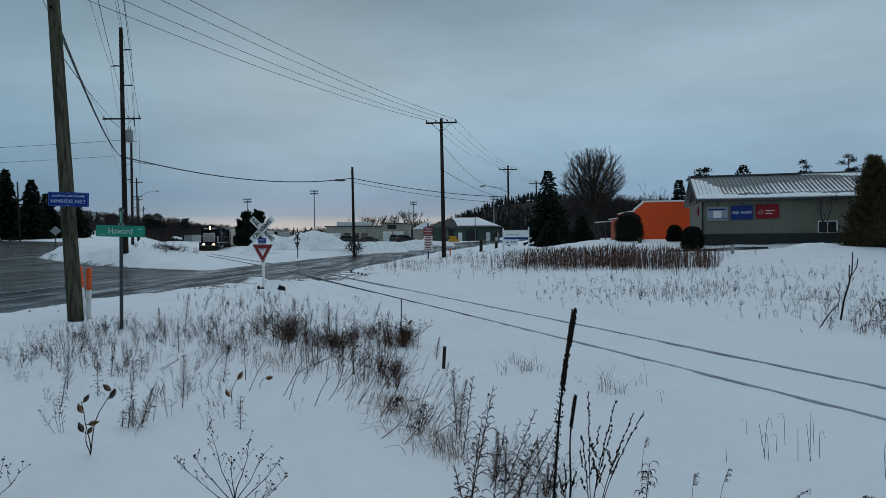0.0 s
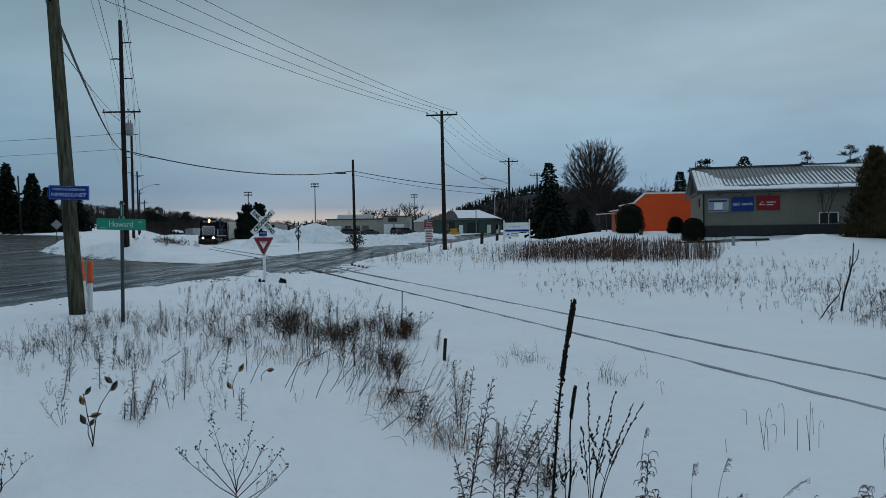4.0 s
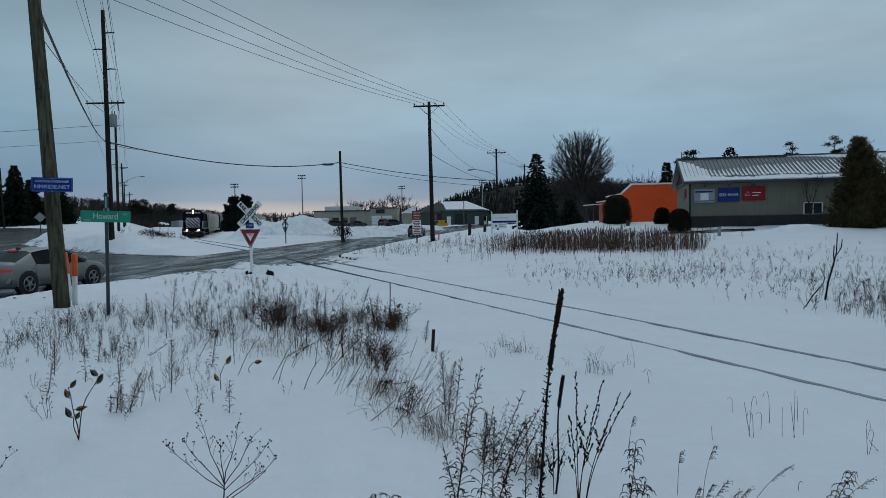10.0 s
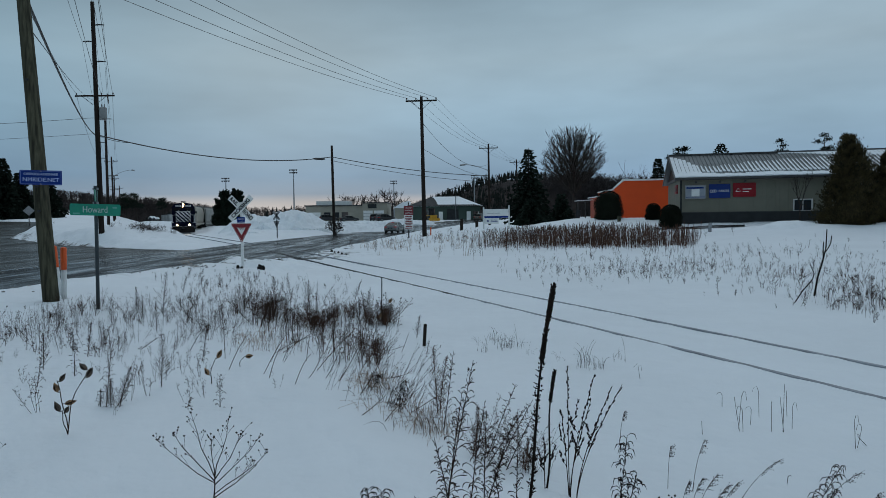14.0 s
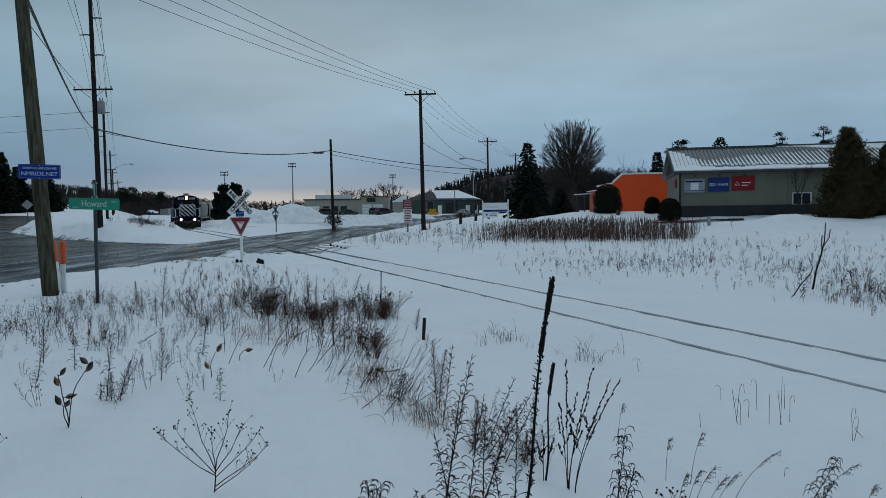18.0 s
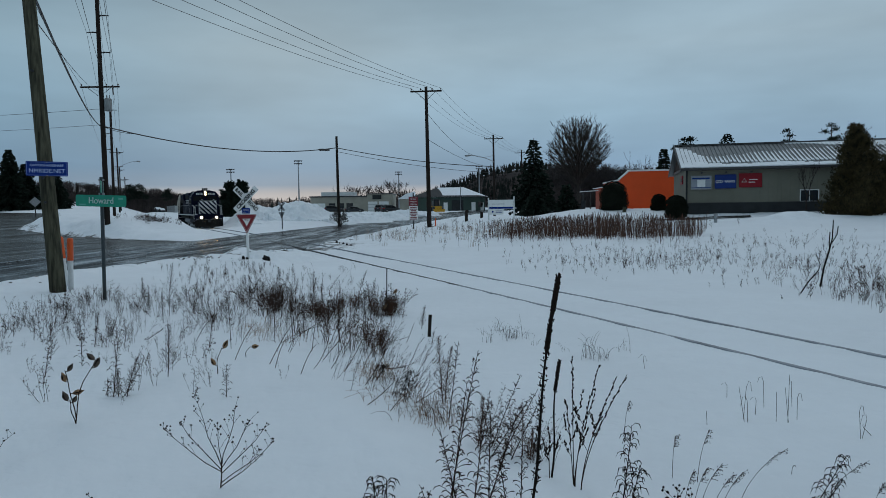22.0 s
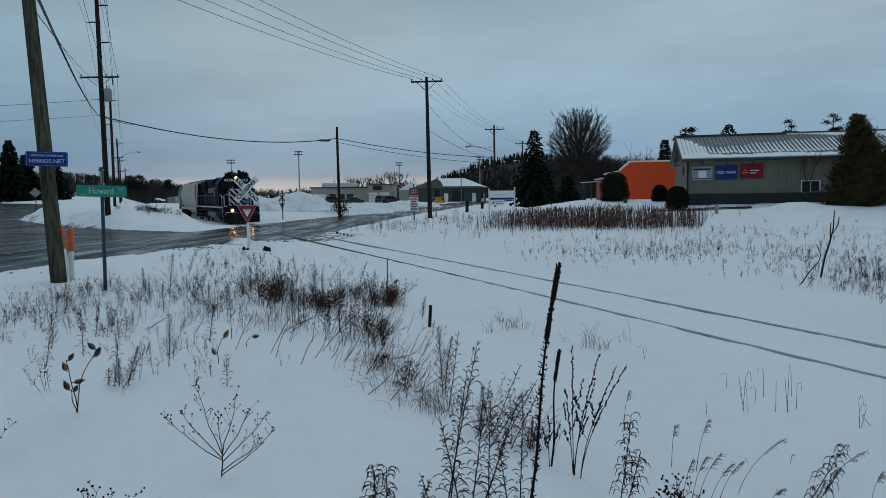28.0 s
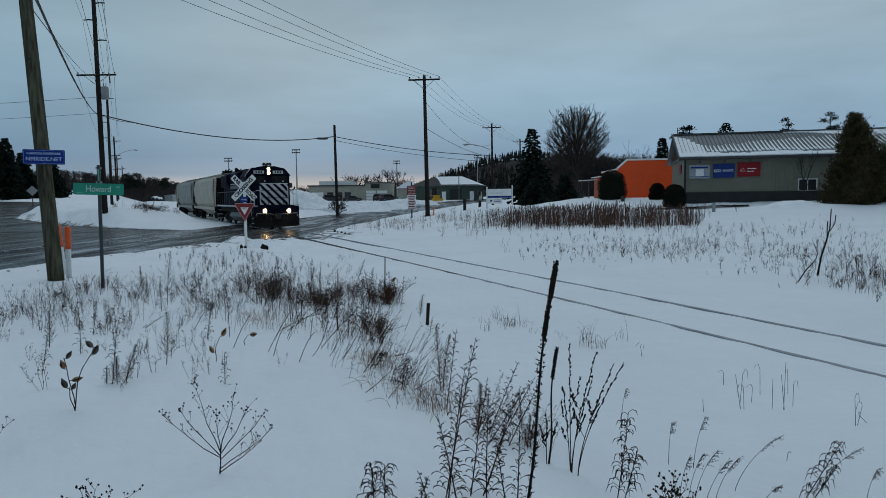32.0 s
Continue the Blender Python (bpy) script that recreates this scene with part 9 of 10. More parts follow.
def reed_bed():
    rng = random.Random(5)
    protos = []
    for _ in range(8):
        g = Geo()
        p = stem_line(1.0, rng, 0.10, 4)
        g.tube(p, [0.0085, 0.0075, 0.007, 0.006, 0.004], 3, False)
        if rng.random() < 0.7:
            a, b = along(p, 0.84), along(p, 1.0)
            g.tube([a, a.lerp(b, 0.3), a.lerp(b, 0.8), b], [0.005, 0.013, 0.011, 0.003], 4, False)
        for _ in range(2):
            o = along(p, rng.uniform(0.1, 0.7))
            t = rng.uniform(0, 6.28)
            d = Vector((math.cos(t) * 0.07, math.sin(t) * 0.07, rng.uniform(0.15, 0.4)))
            w = Vector((-d.y, d.x, 0)).normalized() * 0.007
            g.add([o - w, o + w, o + d * 0.6 + w * 0.8, o + d - Vector((0, 0, 0.05)), o + d * 0.6 - w * 0.8], [(0, 1, 2, 3, 4)])
        protos.append(g)
    spots = []
    while len(spots) < 2100:
        u = rng.uniform(-0.06, 1.04)
        x, y = 3.9 + 9.9 * u, 41.6 - 5.0 * u
        v = rng.gauss(0, 1.9)
        x, y = x + 0.45 * v, y + 0.9 * v + 1.2
        edge = min(1, max(0, 1.1 - abs(u - 0.5) * 1.1))
        if value_noise(np.array([x * 0.9]), np.array([y * 0.9]), 7)[0] > 0.2 + 0.5 * edge and rng.random() < 0.5:
            continue
        h = rng.uniform(0.75, 1.32) * (0.72 + 0.28 * edge)
        spots.append((x, y, ground_at(x, y) - 0.05, h, rng.uniform(0, 6.28)))
    scatter("reed_bed", "dense bed of dry brown reeds standing in snow", "reeds", protos, spots, M["reed"])


def mullein(x, y, h, lean, r, seed, head):
    rng = random.Random(seed)
    z = ground_at(x, y) - 0.05
    p = thing("mullein", pose(x, y, z), "dead mullein stalk with a thick dark seed spike", "weed", "mulleins")
    pts = [Vector((lean[0] * t + 0.012 * math.sin(7 * t), lean[1] * t, h * t)) for t in [i / 14 for i in range(15)]]
    part("stem", Geo().tube(pts, [r * (0.72 - 0.3 * i / 14) for i in range(15)], 7), M["seed"], p, smooth=True)
    g = Geo()
    n = 240 if h > 1 else 120
    g.tube([along(pts, t) for t in np.linspace(head, 1.0, 12)], [r * (0.35 if k in (0, 11) else 1.0 + 0.25 * math.sin(k)) for k in range(12)], 8)
    for _ in range(n):
        t = head + (1 - head) * rng.random()
        a = rng.uniform(0, 6.28)
        q = along(pts, t) + Vector((math.cos(a), math.sin(a), 0)) * r * rng.uniform(0.85, 1.25)
        bead(g, q, r * rng.uniform(0.28, 0.5))
    part("seed_spike", g, M["seed"], p)
    if h > 1:
        k2 = Geo()
        for _ in range(170):
            t = rng.uniform(0.12, head + 0.05)
            a = rng.uniform(0, 6.28)
            o = along(pts, t)
            q = o + Vector((math.cos(a), math.sin(a), 0.2)) * r * rng.uniform(0.8, 1.5)
            bead(k2, q, r * rng.uniform(0.25, 0.5))
            if rng.random() < 0.3:
                k2.tube([o, o + Vector((math.cos(a), math.sin(a), 0.4)) * 0.03], 0.003, 3, False)
        part("pod_mass", k2, M["seed"], p)


def dock(x, y, h, lean, seed):
    rng = random.Random(seed)
    z = ground_at(x, y) - 0.04
    p = thing("curly_dock", pose(x, y, z), "dead dock stalk with clustered dark seeds", "weed", "dock stalks")
    h = h + 0.04
    pts = [Vector((lean * t ** 1.5, 0.02 * math.sin(5 * t), h * t)) for t in [i / 10 for i in range(11)]]
    part("stem", Geo().tube(pts, [0.0040 - 0.0022 * i / 10 for i in range(11)], 5), M["weed"], p)
    g = Geo()
    arms = [(pts, 0.50)]
    for k in range(2):
        o = along(pts, 0.36 + 0.16 * k)
        sx = 1 if (k + seed) % 2 else -1
        l = h * rng.uniform(0.12, 0.2)
        arm = [o, o + Vector((sx * 0.3, rng.gauss(0, 0.15), 0.6)) * l, o + Vector((sx * 0.42, rng.gauss(0, 0.2), 1.15)) * l]
        g.tube(arm, [0.002, 0.0017, 0.0011], 4, False)
        arms.append((arm, 0.3))
    for arm, s in arms:
        t = s
        while t < 1.0:
            c = along(arm, min(t, 0.999))
            up = (along(arm, min(t + 0.03, 1.0)) - along(arm, max(t - 0.03, 0))).normalized()
            side = Vector((rng.choice((-1, 1)), rng.gauss(0, 0.7), 0)).normalized()
            for _ in range(rng.randint(4, 8)):
                q = c + side * rng.uniform(0.001, 0.010) + up * rng.uniform(-0.010, 0.012)
                d = (up + side * rng.uniform(0.0, 0.5)) * rng.uniform(0.010, 0.017)
                g.tube([q - d * 0.5, q, q + d * 0.5], [0.001, rng.uniform(0.0034, 0.0052), 0.001], 4, False)
            t += rng.uniform(0.025, 0.06) * (1.0 if arm is pts else 3.0) * 0.8 / max(h, 0.5)
    tagged(part("seed_mass", g, M["seed"], p), kind="stuff")


def milkweed(x, y, stems, seed):
    rng = random.Random(seed)
    p = thing("milkweed", pose(x, y, ground_at(x, y) - 0.04), "dry milkweed with split tan seed pods", "weed", "milkweeds")
    for lx, ly, h, pods in stems:
        pts = [Vector((lx * t * t + 0.01 * math.sin(8 * t), ly * t, h * t)) for t in [i / 6 for i in range(7)]]
        part("stem", Geo().tube(pts, [0.005 - 0.002 * i / 6 for i in range(7)], 5), M["weed"], p)
        for t, side, size in pods:
            o = along(pts, min(t, 0.999))
            tip = Vector((side * 0.5, rng.uniform(-0.3, 0.3), rng.choice((1.0, 0.8, 0.4, 0.1)))).normalized() * size
            c = o + Vector((side * 0.02, 0, 0.0))
            pod = Geo().tube([c, c + tip * 0.2, c + tip * 0.5, c + tip * 0.8, c + tip], [0.004, size * 0.22, size * 0.27, size * 0.12, 0.002], 7)
            pp = part("pod", pod, M["pod"] if rng.random() < 0.6 else M["pod_grey"], p, "split dry pod", smooth=True)
            part("pod_slit", Geo().tube([c + tip * 0.15 + Vector((0, -size * 0.22, 0)), c + tip * 0.55 + Vector((0, -size * 0.26, 0)), c + tip * 0.9 + Vector((0, -size * 0.06, 0))], [0.002, size * 0.07, 0.002], 5), M["seed"], pp)
            part("pod_stalk", Geo().tube([o, c], 0.003, 4), M["weed"], pp)


def button_weed(x, y, h, wide, seed, name="button_weed", n=7, label="bare branching weed with small round seed heads", dot=0.0062, arms=()):
    rng = random.Random(seed)
    p = thing(name, pose(x, y, ground_at(x, y) - 0.03), label, "weed", "button weeds")
    g, b = Geo(), Geo()
    trunk = [Vector((0, 0, 0)), Vector((0.004, 0, h * 0.10)), Vector((0.010, 0, h * 0.2)), Vector((0.012, 0, h * 0.34))]
    g.tube(trunk, [0.0048, 0.0044, 0.004, 0.003], 5)

    def twigs(line, lo, r, count, reach):
        for k in range(count):
            t = lo + (1 - lo) * (k + rng.random()) / count
            o = along(line, min(t, 0.999))
            d = (along(line, min(t + 0.1, 1.0)) - along(line, max(t - 0.1, 0))).normalized()
            out = Vector((rng.choice((-1, 1)) * rng.uniform(0.25, 0.8), rng.gauss(0, 0.4), rng.uniform(0.3, 0.9)))
            l = reach * rng.uniform(0.5, 1.2)
            e = o + (d * 0.5 + out).normalized() * l
            g.tube([o, o.lerp(e, 0.5) + Vector((0, 0, 0.06 * l)), e], [r, r * 0.85, r * 0.7], 3, False)
            bead(b, e, dot * rng.uniform(0.75, 1.2), 1.1)
            if rng.random() < 0.45:
                m = o.lerp(e, 0.55)
                q = m + Vector((rng.gauss(0, 0.6), rng.gauss(0, 0.4), 0.8)).normalized() * l * 0.5
                g.tube([m, q], [r * 0.7, r * 0.6], 3, False)
                bead(b, q, dot * rng.uniform(0.7, 1.1), 1.1)

    for ax, az, at in arms:
        # one long arm, forked near its end, with a few stalked buttons
        o, e = along(trunk, at), Vector((ax, rng.uniform(-0.12, 0.12), az))
        bend = Vector((ax * 0.01, 0, -0.03 * az))
        line = [o] + [o.lerp(e, f) + bend * math.sin(3.14 * f) + Vector((rng.gauss(0, 1), rng.gauss(0, 1), 0)) * 0.005 for f in (0.25, 0.5, 0.75)] + [e]
        g.tube(line, [0.0034, 0.003, 0.0024, 0.0018, 0.0011], 4, False)
        bead(b, e, dot * 1.1, 1.1)
        twigs(line, 0.35, 0.0011, 6, h * 0.17)
        twigs(line, 0.85, 0.0009, 2, h * 0.07)
    for k in range(n):
        # arms spread like the ribs of a fan, low ones longest and flattest
        u = (k + 0.5) / n * 2 - 1
        reach = Vector((u * wide * 0.62, rng.uniform(-0.3, 0.3) * wide, h * (1.0 - 0.38 * abs(u)) * rng.uniform(0.9, 1.05)))
        o = along(trunk, 0.25 + 0.7 * (1 - abs(u)) * rng.uniform(0.7, 1.0))
        e = Vector((reach.x, reach.y, max(reach.z, o.z + 0.05)))
        mid = o.lerp(e, 0.5) + Vector((-u * wide * 0.03, 0, -0.04 * h * abs(u))) + Vector((rng.gauss(0, 1), rng.gauss(0, 1), 0)) * 0.008
        kink = [Vector((rng.gauss(0, 1), rng.gauss(0, 1), rng.gauss(0, 0.5))) * 0.011 for _ in range(3)]
        line = [o, o.lerp(mid, 0.5) + Vector((u * 0.006, 0, -0.004)) + kink[0], mid + kink[1], mid.lerp(e, 0.5) + Vector((0, 0, 0.010)) + kink[2], e]
        if k % 2:
            f0 = along(line, rng.uniform(0.35, 0.55))
            f1 = f0 + Vector((-u * wide * rng.uniform(0.05, 0.2) + rng.gauss(0, 0.03), rng.gauss(0, 0.04), h * rng.uniform(0.22, 0.36)))
            fork = [f0, f0.lerp(f1, 0.5) + Vector((rng.gauss(0, 0.012), 0, 0)), f1]
            g.tube(fork, [0.0018, 0.0014, 0.001], 4, False)
            bead(b, f1, dot, 1.1)
            twigs(fork, 0.3, 0.0009, 4, h * 0.11)
        g.tube(line, [0.0027, 0.0024, 0.002, 0.0015, 0.001], 4, False)
        bead(b, e, dot * 1.1, 1.1)
        twigs(line, 0.3, 0.0009, 7, h * 0.13)
    tagged(part("branch_mass", g, M["weed"], p), kind="stuff")
    tagged(part("seed_head_mass", b, M["seed"], p), kind="stuff")


def plume_grass(x, y, h, lean, seed):
    rng = random.Random(seed)
    p = thing("plume_grass", pose(x, y, ground_at(x, y) - 0.03), "tall dry grass stem with a one-sided plume", "grass", "plume grasses")
    pts = [Vector((lean * t ** 1.6, 0.03 * t, h * t - 0.12 * h * t ** 4)) for t in [i / 9 for i in range(10)]]
    g = Geo().tube(pts, [0.0024 - 0.0014 * i / 9 for i in range(10)], 4, False)
    for k in range(34):
        o = along(pts, 0.68 + 0.31 * k / 34)
        e = o + Vector((rng.uniform(0.2, 1.0) * (1 if lean > 0 else -1), rng.gauss(0, 0.3), rng.uniform(-0.3, 0.5))) * rng.uniform(0.02, 0.05)
        g.tube([o, e], [0.0012, 0.0006], 3, False)
        bead(g, e, 0.0028, 2.0)
    part("stem", g, M["weed"], p)


def hooked_stem(x, y, h, lean, seed):
    """A bare dry stem whose top has bent over into a hook."""
    rng = random.Random(seed)
    p = thing("hooked_stem", pose(x, y, ground_at(x, y) - 0.03), "bare dry stem bent over at the top", "weed", "hooked stems")
    sx = 1 if rng.random() < 0.5 else -1
    hh, r = max(h, 0.05) + 0.03, 0.0026
    pts = [Vector((lean * t, 0, hh * t)) for t in (0, 0.3, 0.6, 0.85)]
    if rng.random() < 0.6:
        w = min(0.05, hh * 0.3)
        pts += [Vector((lean + sx * w * 0.35, 0, hh)), Vector((lean + sx * w * 0.8, 0.01, hh * 0.97)), Vector((lean + sx * w * 1.1, 0.015, hh * rng.uniform(0.6, 0.85)))]
    else:
        pts += [Vector((lean, 0, hh))]
    part("stem", Geo().tube(pts, [r * (1 - 0.07 * k) for k in range(len(pts))], 4), M["weed"], p)


def foreground():
    rods = ((-0.01, 3.77, 0.95, 0.16), (0.01, 3.81, 0.76, 0.08), (-0.04, 6.79, 0.69, -0.04), (-0.02, 6.71, 0.59, 0.02), (0.01, 6.17, 0.73, 0.11), (0.14, 3.91, 0.57, 0.09),
        (0.24, 3.91, 0.68, 0.00), (0.22, 3.99, 0.42, 0.15), (0.36, 3.93, 0.37, -0.05), (0.43, 3.97, 0.44, 0.02), (0.07, 3.79, 0.52, -0.09), (0.26, 5.41, 0.46, 0.10), (0.24, 5.43,
        0.40, 0.09), (0.35, 5.49, 0.59, 0.23), (0.21, 3.95, 0.62, 0.22), (0.34, 5.27, 0.44, 0.27), (0.39, 5.13, 0.55, 0.27), (0.48, 5.19, 0.50, 0.23), (0.65, 5.28, 0.25, 0.03),
        (-0.09, 3.73, 0.19, -0.05), (-0.17, 3.71, 0.17, 0.06))
    droopers = ((-0.78, 7.30, 0.14, 0.10), (-0.42, 6.40, 0.30, 0.04), (-0.50, 6.55, 0.16, 0.12), (-0.40, 3.68, 0.24, -0.01), (-0.35, 3.72, 0.20, 0.01), (1.09, 4.22, 0.60, 0.09), (1.15, 4.28, 0.36, 0.09), (2.39, 4.42, 0.41, 0.24), (2.41, 4.38, 0.24, 0.15))
    docks = ((0.91, 4.78, 0.95, -0.02), (0.91, 4.76, 0.89, 0.17), (0.94, 4.70, 0.82, 0.25), (0.94, 4.70, 0.83, 0.32), (0.91, 4.80, 0.63, -0.06), (0.91, 4.78, 0.71, 0.15))
    spikes = ((0.75, 4.88, 0.40, -0.01), (0.89, 5.52, 0.20, 0.04), (0.82, 5.38, 0.18, -0.05), (0.68, 5.30, 0.22, 0.03))
    plumes = ((1.56, 4.40, 0.36, 0.08), (1.62, 4.40, 0.38, 0.11), (1.68, 4.44, 0.38, 0.16), (1.72, 4.36, 0.34, 0.17), (2.01, 4.58, 0.44, 0.34), (1.80, 4.40, 0.34, 0.17),
        (2.70, 4.70, 0.27, 0.28), (2.14, 4.42, 0.10, 0.11), (1.87, 4.98, 0.45, 0.10), (1.71, 5.06, 0.37, 0.03), (1.61, 6.06, 0.34, 0.05), (2.79, 4.36, 0.26, 0.09))
    goldens = ((-4.51, 10.98, 0.86, 0.02), (-3.91, 7.19, 0.51, 0.02), (-4.30, 8.20, 0.39, 0.06), (-2.84, 6.82, 0.55, 0.05), (-3.97, 8.78, 0.16, 0.25), (-4.24, 10.10, 0.47,
        -0.01), (-5.90, 13.20, 0.39, -0.05), (-2.04, 6.19, 0.30, -0.00), (-2.37, 6.23, 0.09, 0.04), (-2.98, 6.21, 0.37, 0.07), (-3.10, 6.21, 0.52, 0.06), (-3.15, 6.21, 0.18,
        0.01), (-3.05, 6.21, 0.26, -0.01), (-3.03, 6.25, 0.25, 0.13), (-4.09, 6.81, 0.32, 0.05), (-4.41, 7.47, 0.41, 0.04), (-2.88, 8.12, 0.44, 0.07), (-5.80, 10.23, 0.34,
        -0.01))
    hooks = ((2.85, 6.39, 0.34, -0.06), (2.87, 6.37, 0.25, -0.01), (2.87, 6.47, 0.37, 0.03), (3.04, 6.59, 0.18, 0.01), (3.24, 6.83, 0.32, -0.01), (3.14, 6.37, 0.29, 0.00),
        (3.24, 6.35, 0.46, 0.01), (3.25, 6.35, 0.34, -0.04), (3.37, 6.43, 0.26, 0.00), (3.51, 6.80, 0.26, -0.01), (3.64, 5.87, 0.30, -0.02), (3.66, 5.89, 0.21, 0.05), (2.52,
        8.50, 0.17, -0.03), (2.56, 9.04, 0.04, 0.08), (2.64, 5.11, 0.07, 0.01), (3.02, 7.21, 0.16, -0.00), (2.46, 6.31, 0.13, -0.01), (3.81, 5.95, 0.10, -0.12))
    sticks = ((-3.21, 8.62, 0.32, 0.22), (-2.40, 7.62, 0.38, 0.20), (-1.95, 7.40, 0.54, 0.32), (-2.10, 8.54, 0.21, 0.54), (-2.03, 8.68, 0.36, 0.63), (-1.45, 7.90, 0.46,
        0.44), (-1.27, 7.40, 0.28, 0.14), (-1.12, 7.36, 0.43, 0.24), (-1.85, 7.24, 0.30, 0.10), (-1.66, 8.30, 0.35, 0.04), (-1.01, 8.69, 0.54, 0.34), (-0.82, 10.54, -0.21, 0.25),
        (-0.40, 6.41, 0.32, 0.06), (-0.69, 7.91, -0.00, 0.35), (-0.30, 6.53, 0.15, 0.28), (-0.72, 6.08, 0.18, 0.23), (-0.51, 6.01, 0.18, 0.21), (-0.61, 10.41, 0.30, 0.12),
        (-0.83, 6.82, 0.40, 0.24), (-1.43, 7.26, 0.24, 0.13), (-1.50, 6.90, 0.29, 0.15))
    singles = ((-2.16, 16.92, 0.52, 0.15), (-1.82, 16.88, 0.35, 0.09), (-3.65, 16.51, 0.76, -0.06), (-3.33, 17.03, 0.36, 0.05), (-3.22, 17.61, 0.32, 0.03), (-3.03, 17.59,
        0.36, 0.26), (-0.42, 11.61, 0.39, 0.04), (-0.23, 10.25, 0.20, 0.05), (-0.82, 12.85, 0.56, 0.08))
    mullein(0.43, 3.68, 1.515, (0.19, 0.05), 0.0122, 3, 0.70)
    mullein(0.76, 4.91, 0.93, (0.06, 0.0), 0.0112, 4, 0.74)
    for k, (x, y, h, lean) in enumerate(docks):
        dock(x, y, h, lean, 20 + k)
    for k, (x, y, h, lean) in enumerate(spikes):
        dock(x, y, h, lean, 40 + k)
    for k, (x, y, h, lean) in enumerate(rods):
        rng = random.Random(200 + k)
        p = thing("goldenrod", pose(x, y, ground_at(x, y) - 0.04), "dry goldenrod stalk with arching withered leaves in snow", "weed", "goldenrods")
        bushy_ = k in (2, 3, 12, 18)
        part("stalk", goldenrod(rng, h + 0.04, 1.5, (lean / h, 0), 1.1, 0.1) if bushy_ else leafy_rod(rng, h + 0.04, (lean / h, 0), 1.3), M["rust"] if bushy_ else M["weed"], p)
    for k, (x, y, h, lean) in enumerate(droopers):
        p = thing("withered_aster", pose(x, y, ground_at(x, y) - 0.04), "withered weed with long dark drooping leaves", "weed", "withered asters")
        part("stalk", drooper(random.Random(230 + k), h + 0.04, (lean / h, 0), 1.0 if h > 0.15 else 1.5), M["seed"], p)
    for k, (x, y, h, lean) in enumerate(goldens + singles):
        p = thing("goldenrod", pose(x, y, ground_at(x, y) - 0.04), "slim dry goldenrod spike standing alone in snow", "weed", "goldenrods")
        rng = random.Random(260 + k)
        g = leafy_rod(rng, h + 0.04, (lean / h, 0), 1.25) if k % 3 else goldenrod(rng, h + 0.04, 1.0, (lean / h, 0), 1.2, 0.2)
        part("stalk", g, M["weed"], p)
    for k, (x, y, h, lean) in enumerate(hooks):
        hooked_stem(x, y, h, lean, 330 + k)
    for k, (x, y, h, lean) in enumerate(sticks):
        p = thing("leaning_stem", pose(x, y, ground_at(x, y) - 0.03), "long bare stem leaning over the snow", "weed", "leaning stems")
        rng = random.Random(360 + k)
        bow = rng.uniform(-0.03, 0.05)
        part("stem", Geo().tube([(lean * t, 0.1 * t, max(h, 0.06) * t + 0.03 + bow * math.sin(3.1 * t)) for t in (-0.1, 0.25, 0.5, 0.75, 1.0)], [0.0038, 0.0036, 0.0033, 0.003, 0.0018], 4), M["rust"] if k % 3 else M["weed"], p)
    milkweed(-2.98, 5.34, ((0.20, 0, 0.57, ((0.97, -1, 0.085), (0.86, 1, 0.09))), (-0.10, 0.05, 0.46, ((0.98, 1, 0.075), (0.80, -1, 0.085), (0.60, 1, 0.085))), (-0.03, -0.02, 0.24, ((0.95, -1, 0.09), (0.9, 1, 0.07)))), 5)
    milkweed(-2.40, 7.00, ((0.05, 0, 0.31, ((0.99, 1, 0.10), (0.42, -1, 0.09))),), 6)
    milkweed(-2.32, 7.74, ((0.05, 0, 0.16, ((0.99, 1, 0.10),)),), 8)
    milkweed(-1.18, 12.0, ((0.25, 0, 0.62, ((0.98, 1, 0.11), (0.55, 1, 0.09))),), 7)
    button_weed(-1.40, 4.08, 0.52, 0.52, 11, n=0, arms=((-0.33, 0.41, 0.8), (-0.24, 0.44, 0.85), (-0.15, 0.55, 0.95), (0.02, 0.42, 0.98), (0.13, 0.55, 0.95), (0.22, 0.48, 0.9), (0.32, 0.45, 0.75), (0.35, 0.34, 0.4), (0.25, 0.22, 0.25)))
    button_weed(-1.75, 3.30, 0.30, 0.35, 12, n=5)
    button_weed(1.46, 4.18, 0.34, 0.30, 13, n=6, dot=0.008)
    button_weed(1.38, 4.10, 0.28, 0.26, 14, n=4, dot=0.008)
    button_weed(-3.05, 4.35, 0.36, 0.35, 15, n=4)
    for k, (x, y, h, lean) in enumerate(plumes):
        plume_grass(x, y, h + 0.03, lean, 300 + k)
    # two bent dark sticks on the far bank
    for x, y, pts, r in ((9.3, 16.8, ((0, 0, -0.2), (0.10, 0, 0.45), (0.22, 0, 0.85), (0.30, 0, 1.2), (0.33, 0.02, 1.66)), 0.028), (8.15, 15.6, ((0, 0, -0.1), (0.22, 0, 0.25), (0.46, 0, 0.52), (0.50, 0, 0.66), (0.40, 0, 0.9)), 0.016)):
        s = thing("dead_sapling", pose(x, y, ground_at(x, y)), "bent dead sapling standing dark against the snow", "sapling", "dead saplings")
        part("stem", Geo().tube(pts, [r * (1 - 0.13 * i) for i in range(5)], 6), M["twig"], s)
        if r > 0.02:
            part("side_branch", Geo().tube([(0.24, 0, 0.9), (0.25, 0.03, 1.2), (0.27, 0.05, 1.35)], 0.014, 5), M["twig"], s)
            part("side_branch", Geo().tube([(0.30, 0, 1.1), (0.42, 0, 1.3), (0.44, 0, 1.5)], 0.012, 5), M["twig"], s)


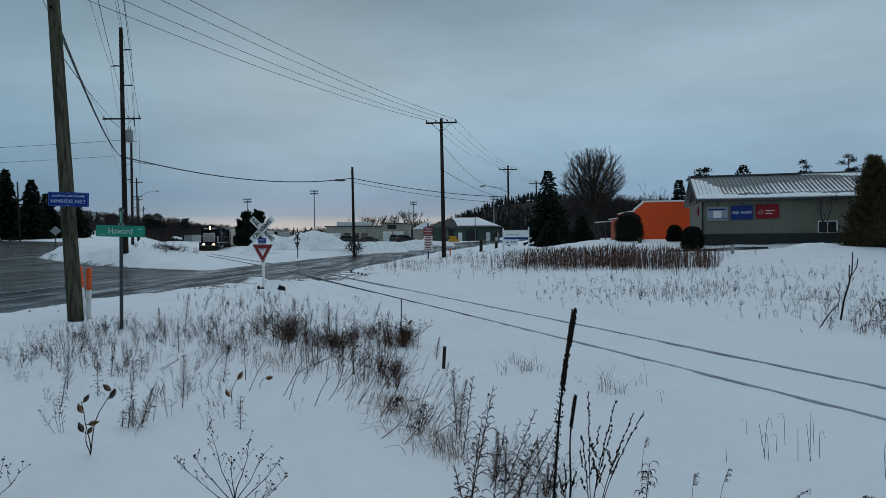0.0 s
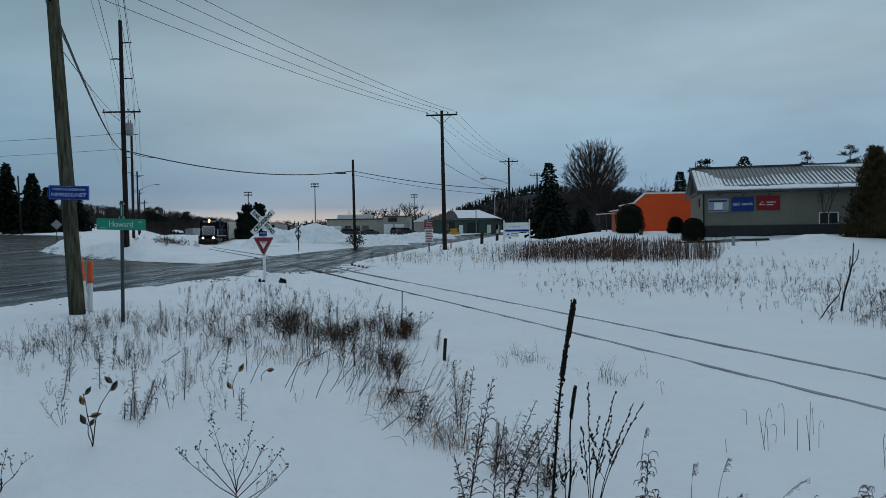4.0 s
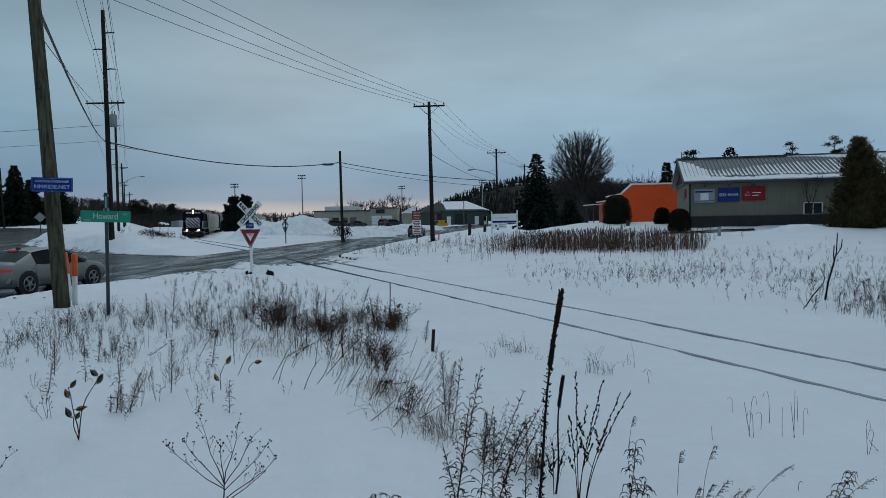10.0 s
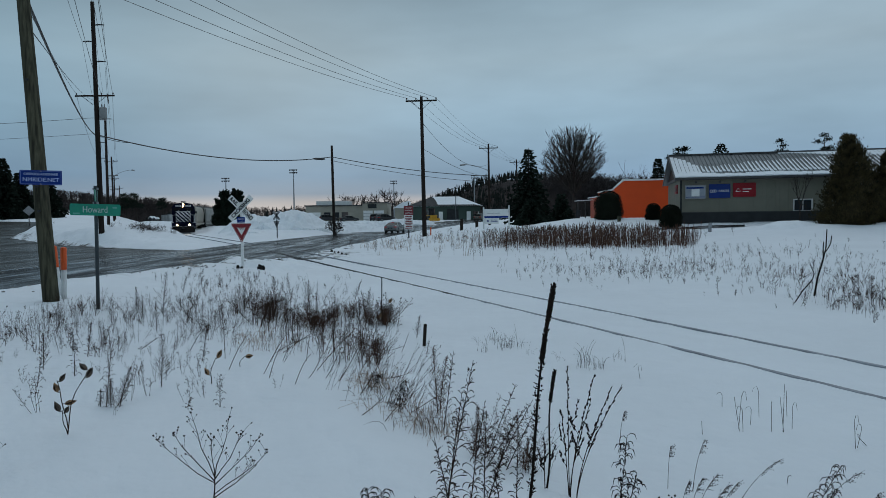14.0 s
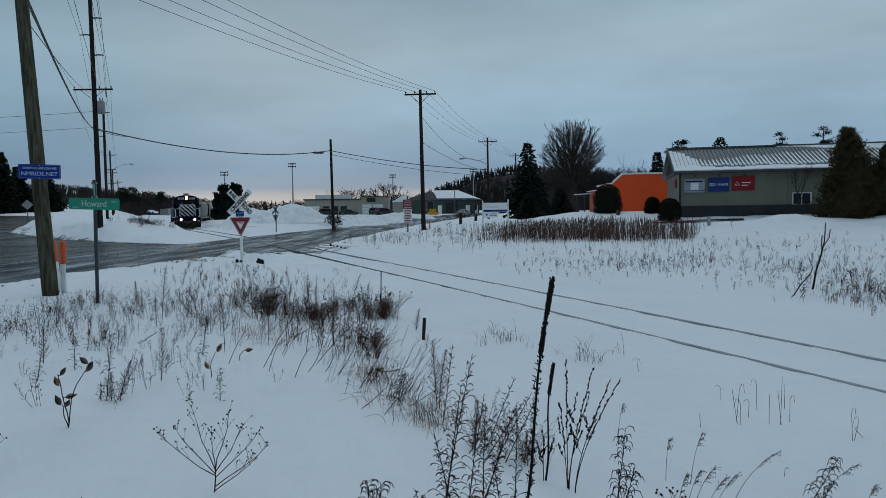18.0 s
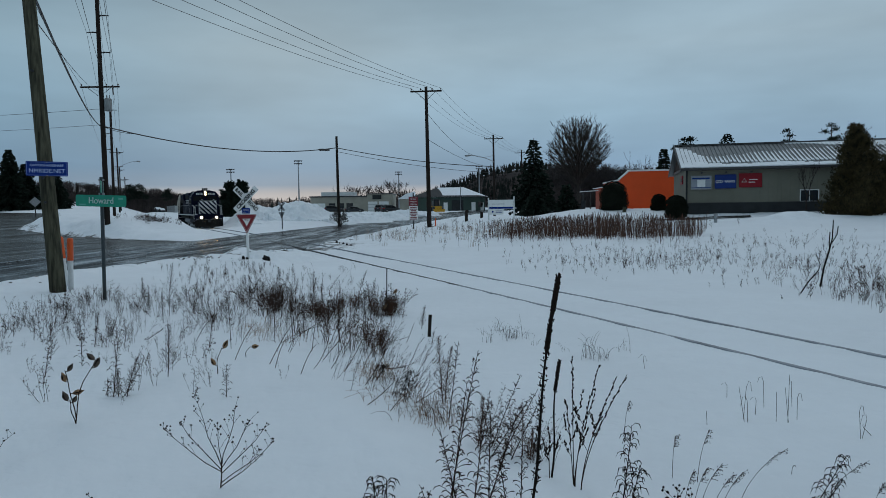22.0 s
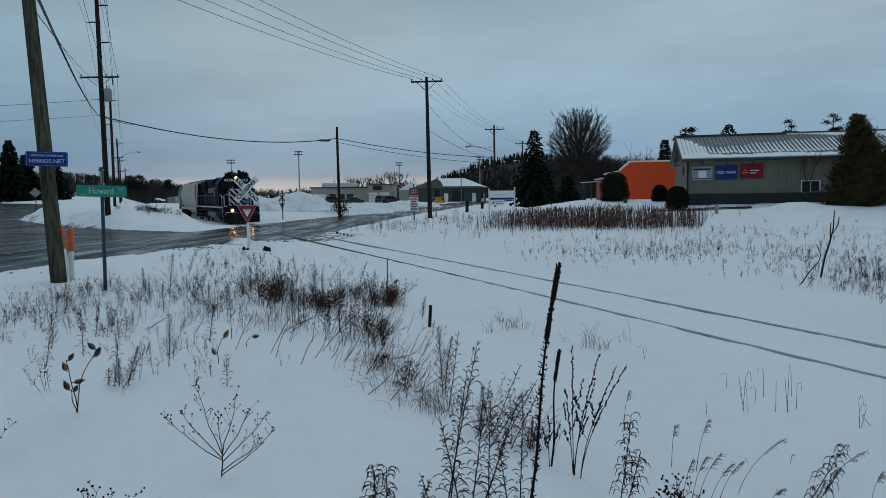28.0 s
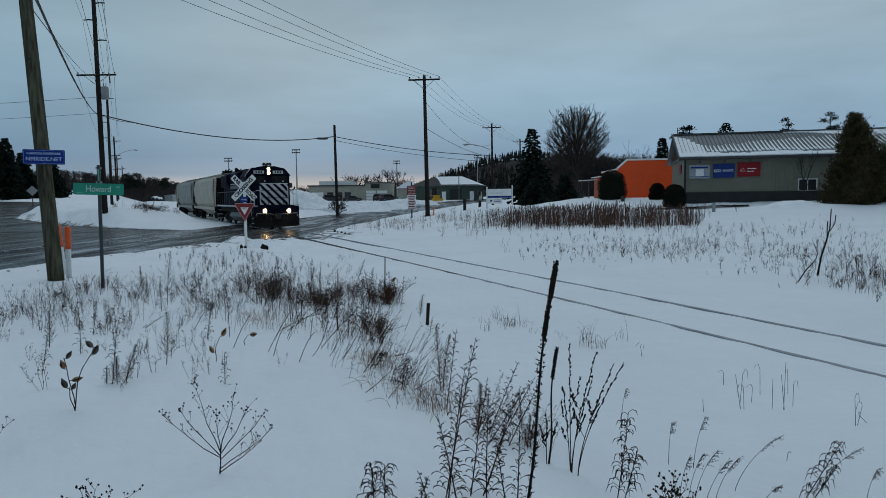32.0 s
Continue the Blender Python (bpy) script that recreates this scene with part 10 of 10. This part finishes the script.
near_fields()
fields()
reed_bed()
foreground()


# ---- motion ----
def nose_at(t):
    """Distance of the locomotive's nose along the track."""
    return 119.5 - 0.7 * t - 0.05 * t * t


def rail_pose(a_front, a_back):
    """The pose of a vehicle whose bogies stand at two distances along the track."""
    f, b = track_point(a_front), track_point(a_back)
    d = f - b
    return Matrix.Translation((f + b) / 2 + Vector((0, 0, 0.036))) @ d.to_track_quat("X", "Z").to_matrix().to_4x4()


ROAD_STEPS = {
    "suv": ((0, -34), (3, 0), (5, 24.4), (5.5, 29.9), (5.8, 33.0), (6.1, 36.2), (6.4, 39.4), (6.7, 42.8), (7, 46.6), (7.4, 52.2), (7.8, 59.6), (8.2, 66.9), (8.6, 74.6), (9, 81.8), (9.5, 90.5), (11, 113.4), (13, 137.8), (16, 172), (20, 212), (32, 330)),
    "sedan": ((0, -108), (5, -44), (9, 8.5), (9.9, 20.9), (10.2, 25.1), (10.5, 29.2), (10.8, 33.3), (11.1, 37.2), (11.4, 41.3), (11.7, 45.3), (12, 49.3), (12.5, 59.0), (13, 68.7), (13.5, 78.6), (14, 88.3), (14.5, 96.9), (17, 126.2), (19, 148), (22, 178), (26, 218), (32, 280)),
}
LANE_Y, LANE_OFF = (-40, 10, 30, 40, 50, 100), (0.8, 0.8, 1.0, 1.6, 2.2, 2.2)      # the lane's middle beside the road's


def drive(thing_, wheels, steps, r=0.34, swing=0.0):
    ts, ys = [s[0] for s in steps], [s[1] for s in steps]
    grid = np.arange(0, 32.01, 1 / 30)
    y = np.interp(grid, ts, ys)
    y = np.convolve(np.pad(y, 12, mode="reflect", reflect_type="odd"), np.hanning(27)[1:-1] / np.hanning(27).sum(), mode="valid")
    lane = lambda v: Vector((float(np.interp(v, ROAD_Y, ROAD_X)) + float(np.interp(v, LANE_Y, LANE_OFF)), v, float(np.interp(v, ROAD_Y, ROAD_Z)) + 0.02))
    rows, run, far = [], [], 0.0
    last = None
    for k, t in enumerate(grid):
        c = lane(float(y[k]))
        if last is not None:
            far += (c - last).length
        last = c
        run.append(far)
        if k % 6 == 0 or k == len(grid) - 1:
            d = lane(float(y[k]) + 2.5) - lane(float(y[k]) - 2.5)
            rows.append((float(t), Matrix.Translation(c) @ d.to_track_quat("X", "Z").to_matrix().to_4x4() @ pose(0, 0, 0, 0, 0, swing)))
    walk(thing_, rows)
    for w in wheels:
        x, yy, _ = w.location
        walk(w, [(float(t), pose(x, yy, r, 0, math.degrees(run[k] / r), 0)) for k, t in enumerate(grid)])


def motions():
    times = [k * 0.4 for k in range(81)]
    turn_times = [k * 4 / 30 for k in range(241)]
    back = 9.25                                             # from the nose to the middle of the locomotive
    vehicles = [(LOCO, LOCO_WHEELS, 5.0, 0.5)] + [(h, w, 5.6, 0.45) for h, w in HOPPERS]
    for k, (v, wheels, half, r) in enumerate(vehicles):
        mid = back if k == 0 else 9.25 + 9.25 + 7.95 + 15.9 * (k - 1)
        walk(v, [(t, rail_pose(nose_at(t) + mid - half, nose_at(t) + mid + half)) for t in times])
        for w in wheels:
            x, _, z = w.location
            walk(w, [(t, pose(x, 0, z, 0, math.degrees((nose_at(0) - nose_at(t)) / r), 0)) for t in turn_times])
    drive(SUV, SUV_WHEELS, ROAD_STEPS["suv"])
    drive(SEDAN, SEDAN_WHEELS, ROAD_STEPS["sedan"], swing=-5.0)


motions()
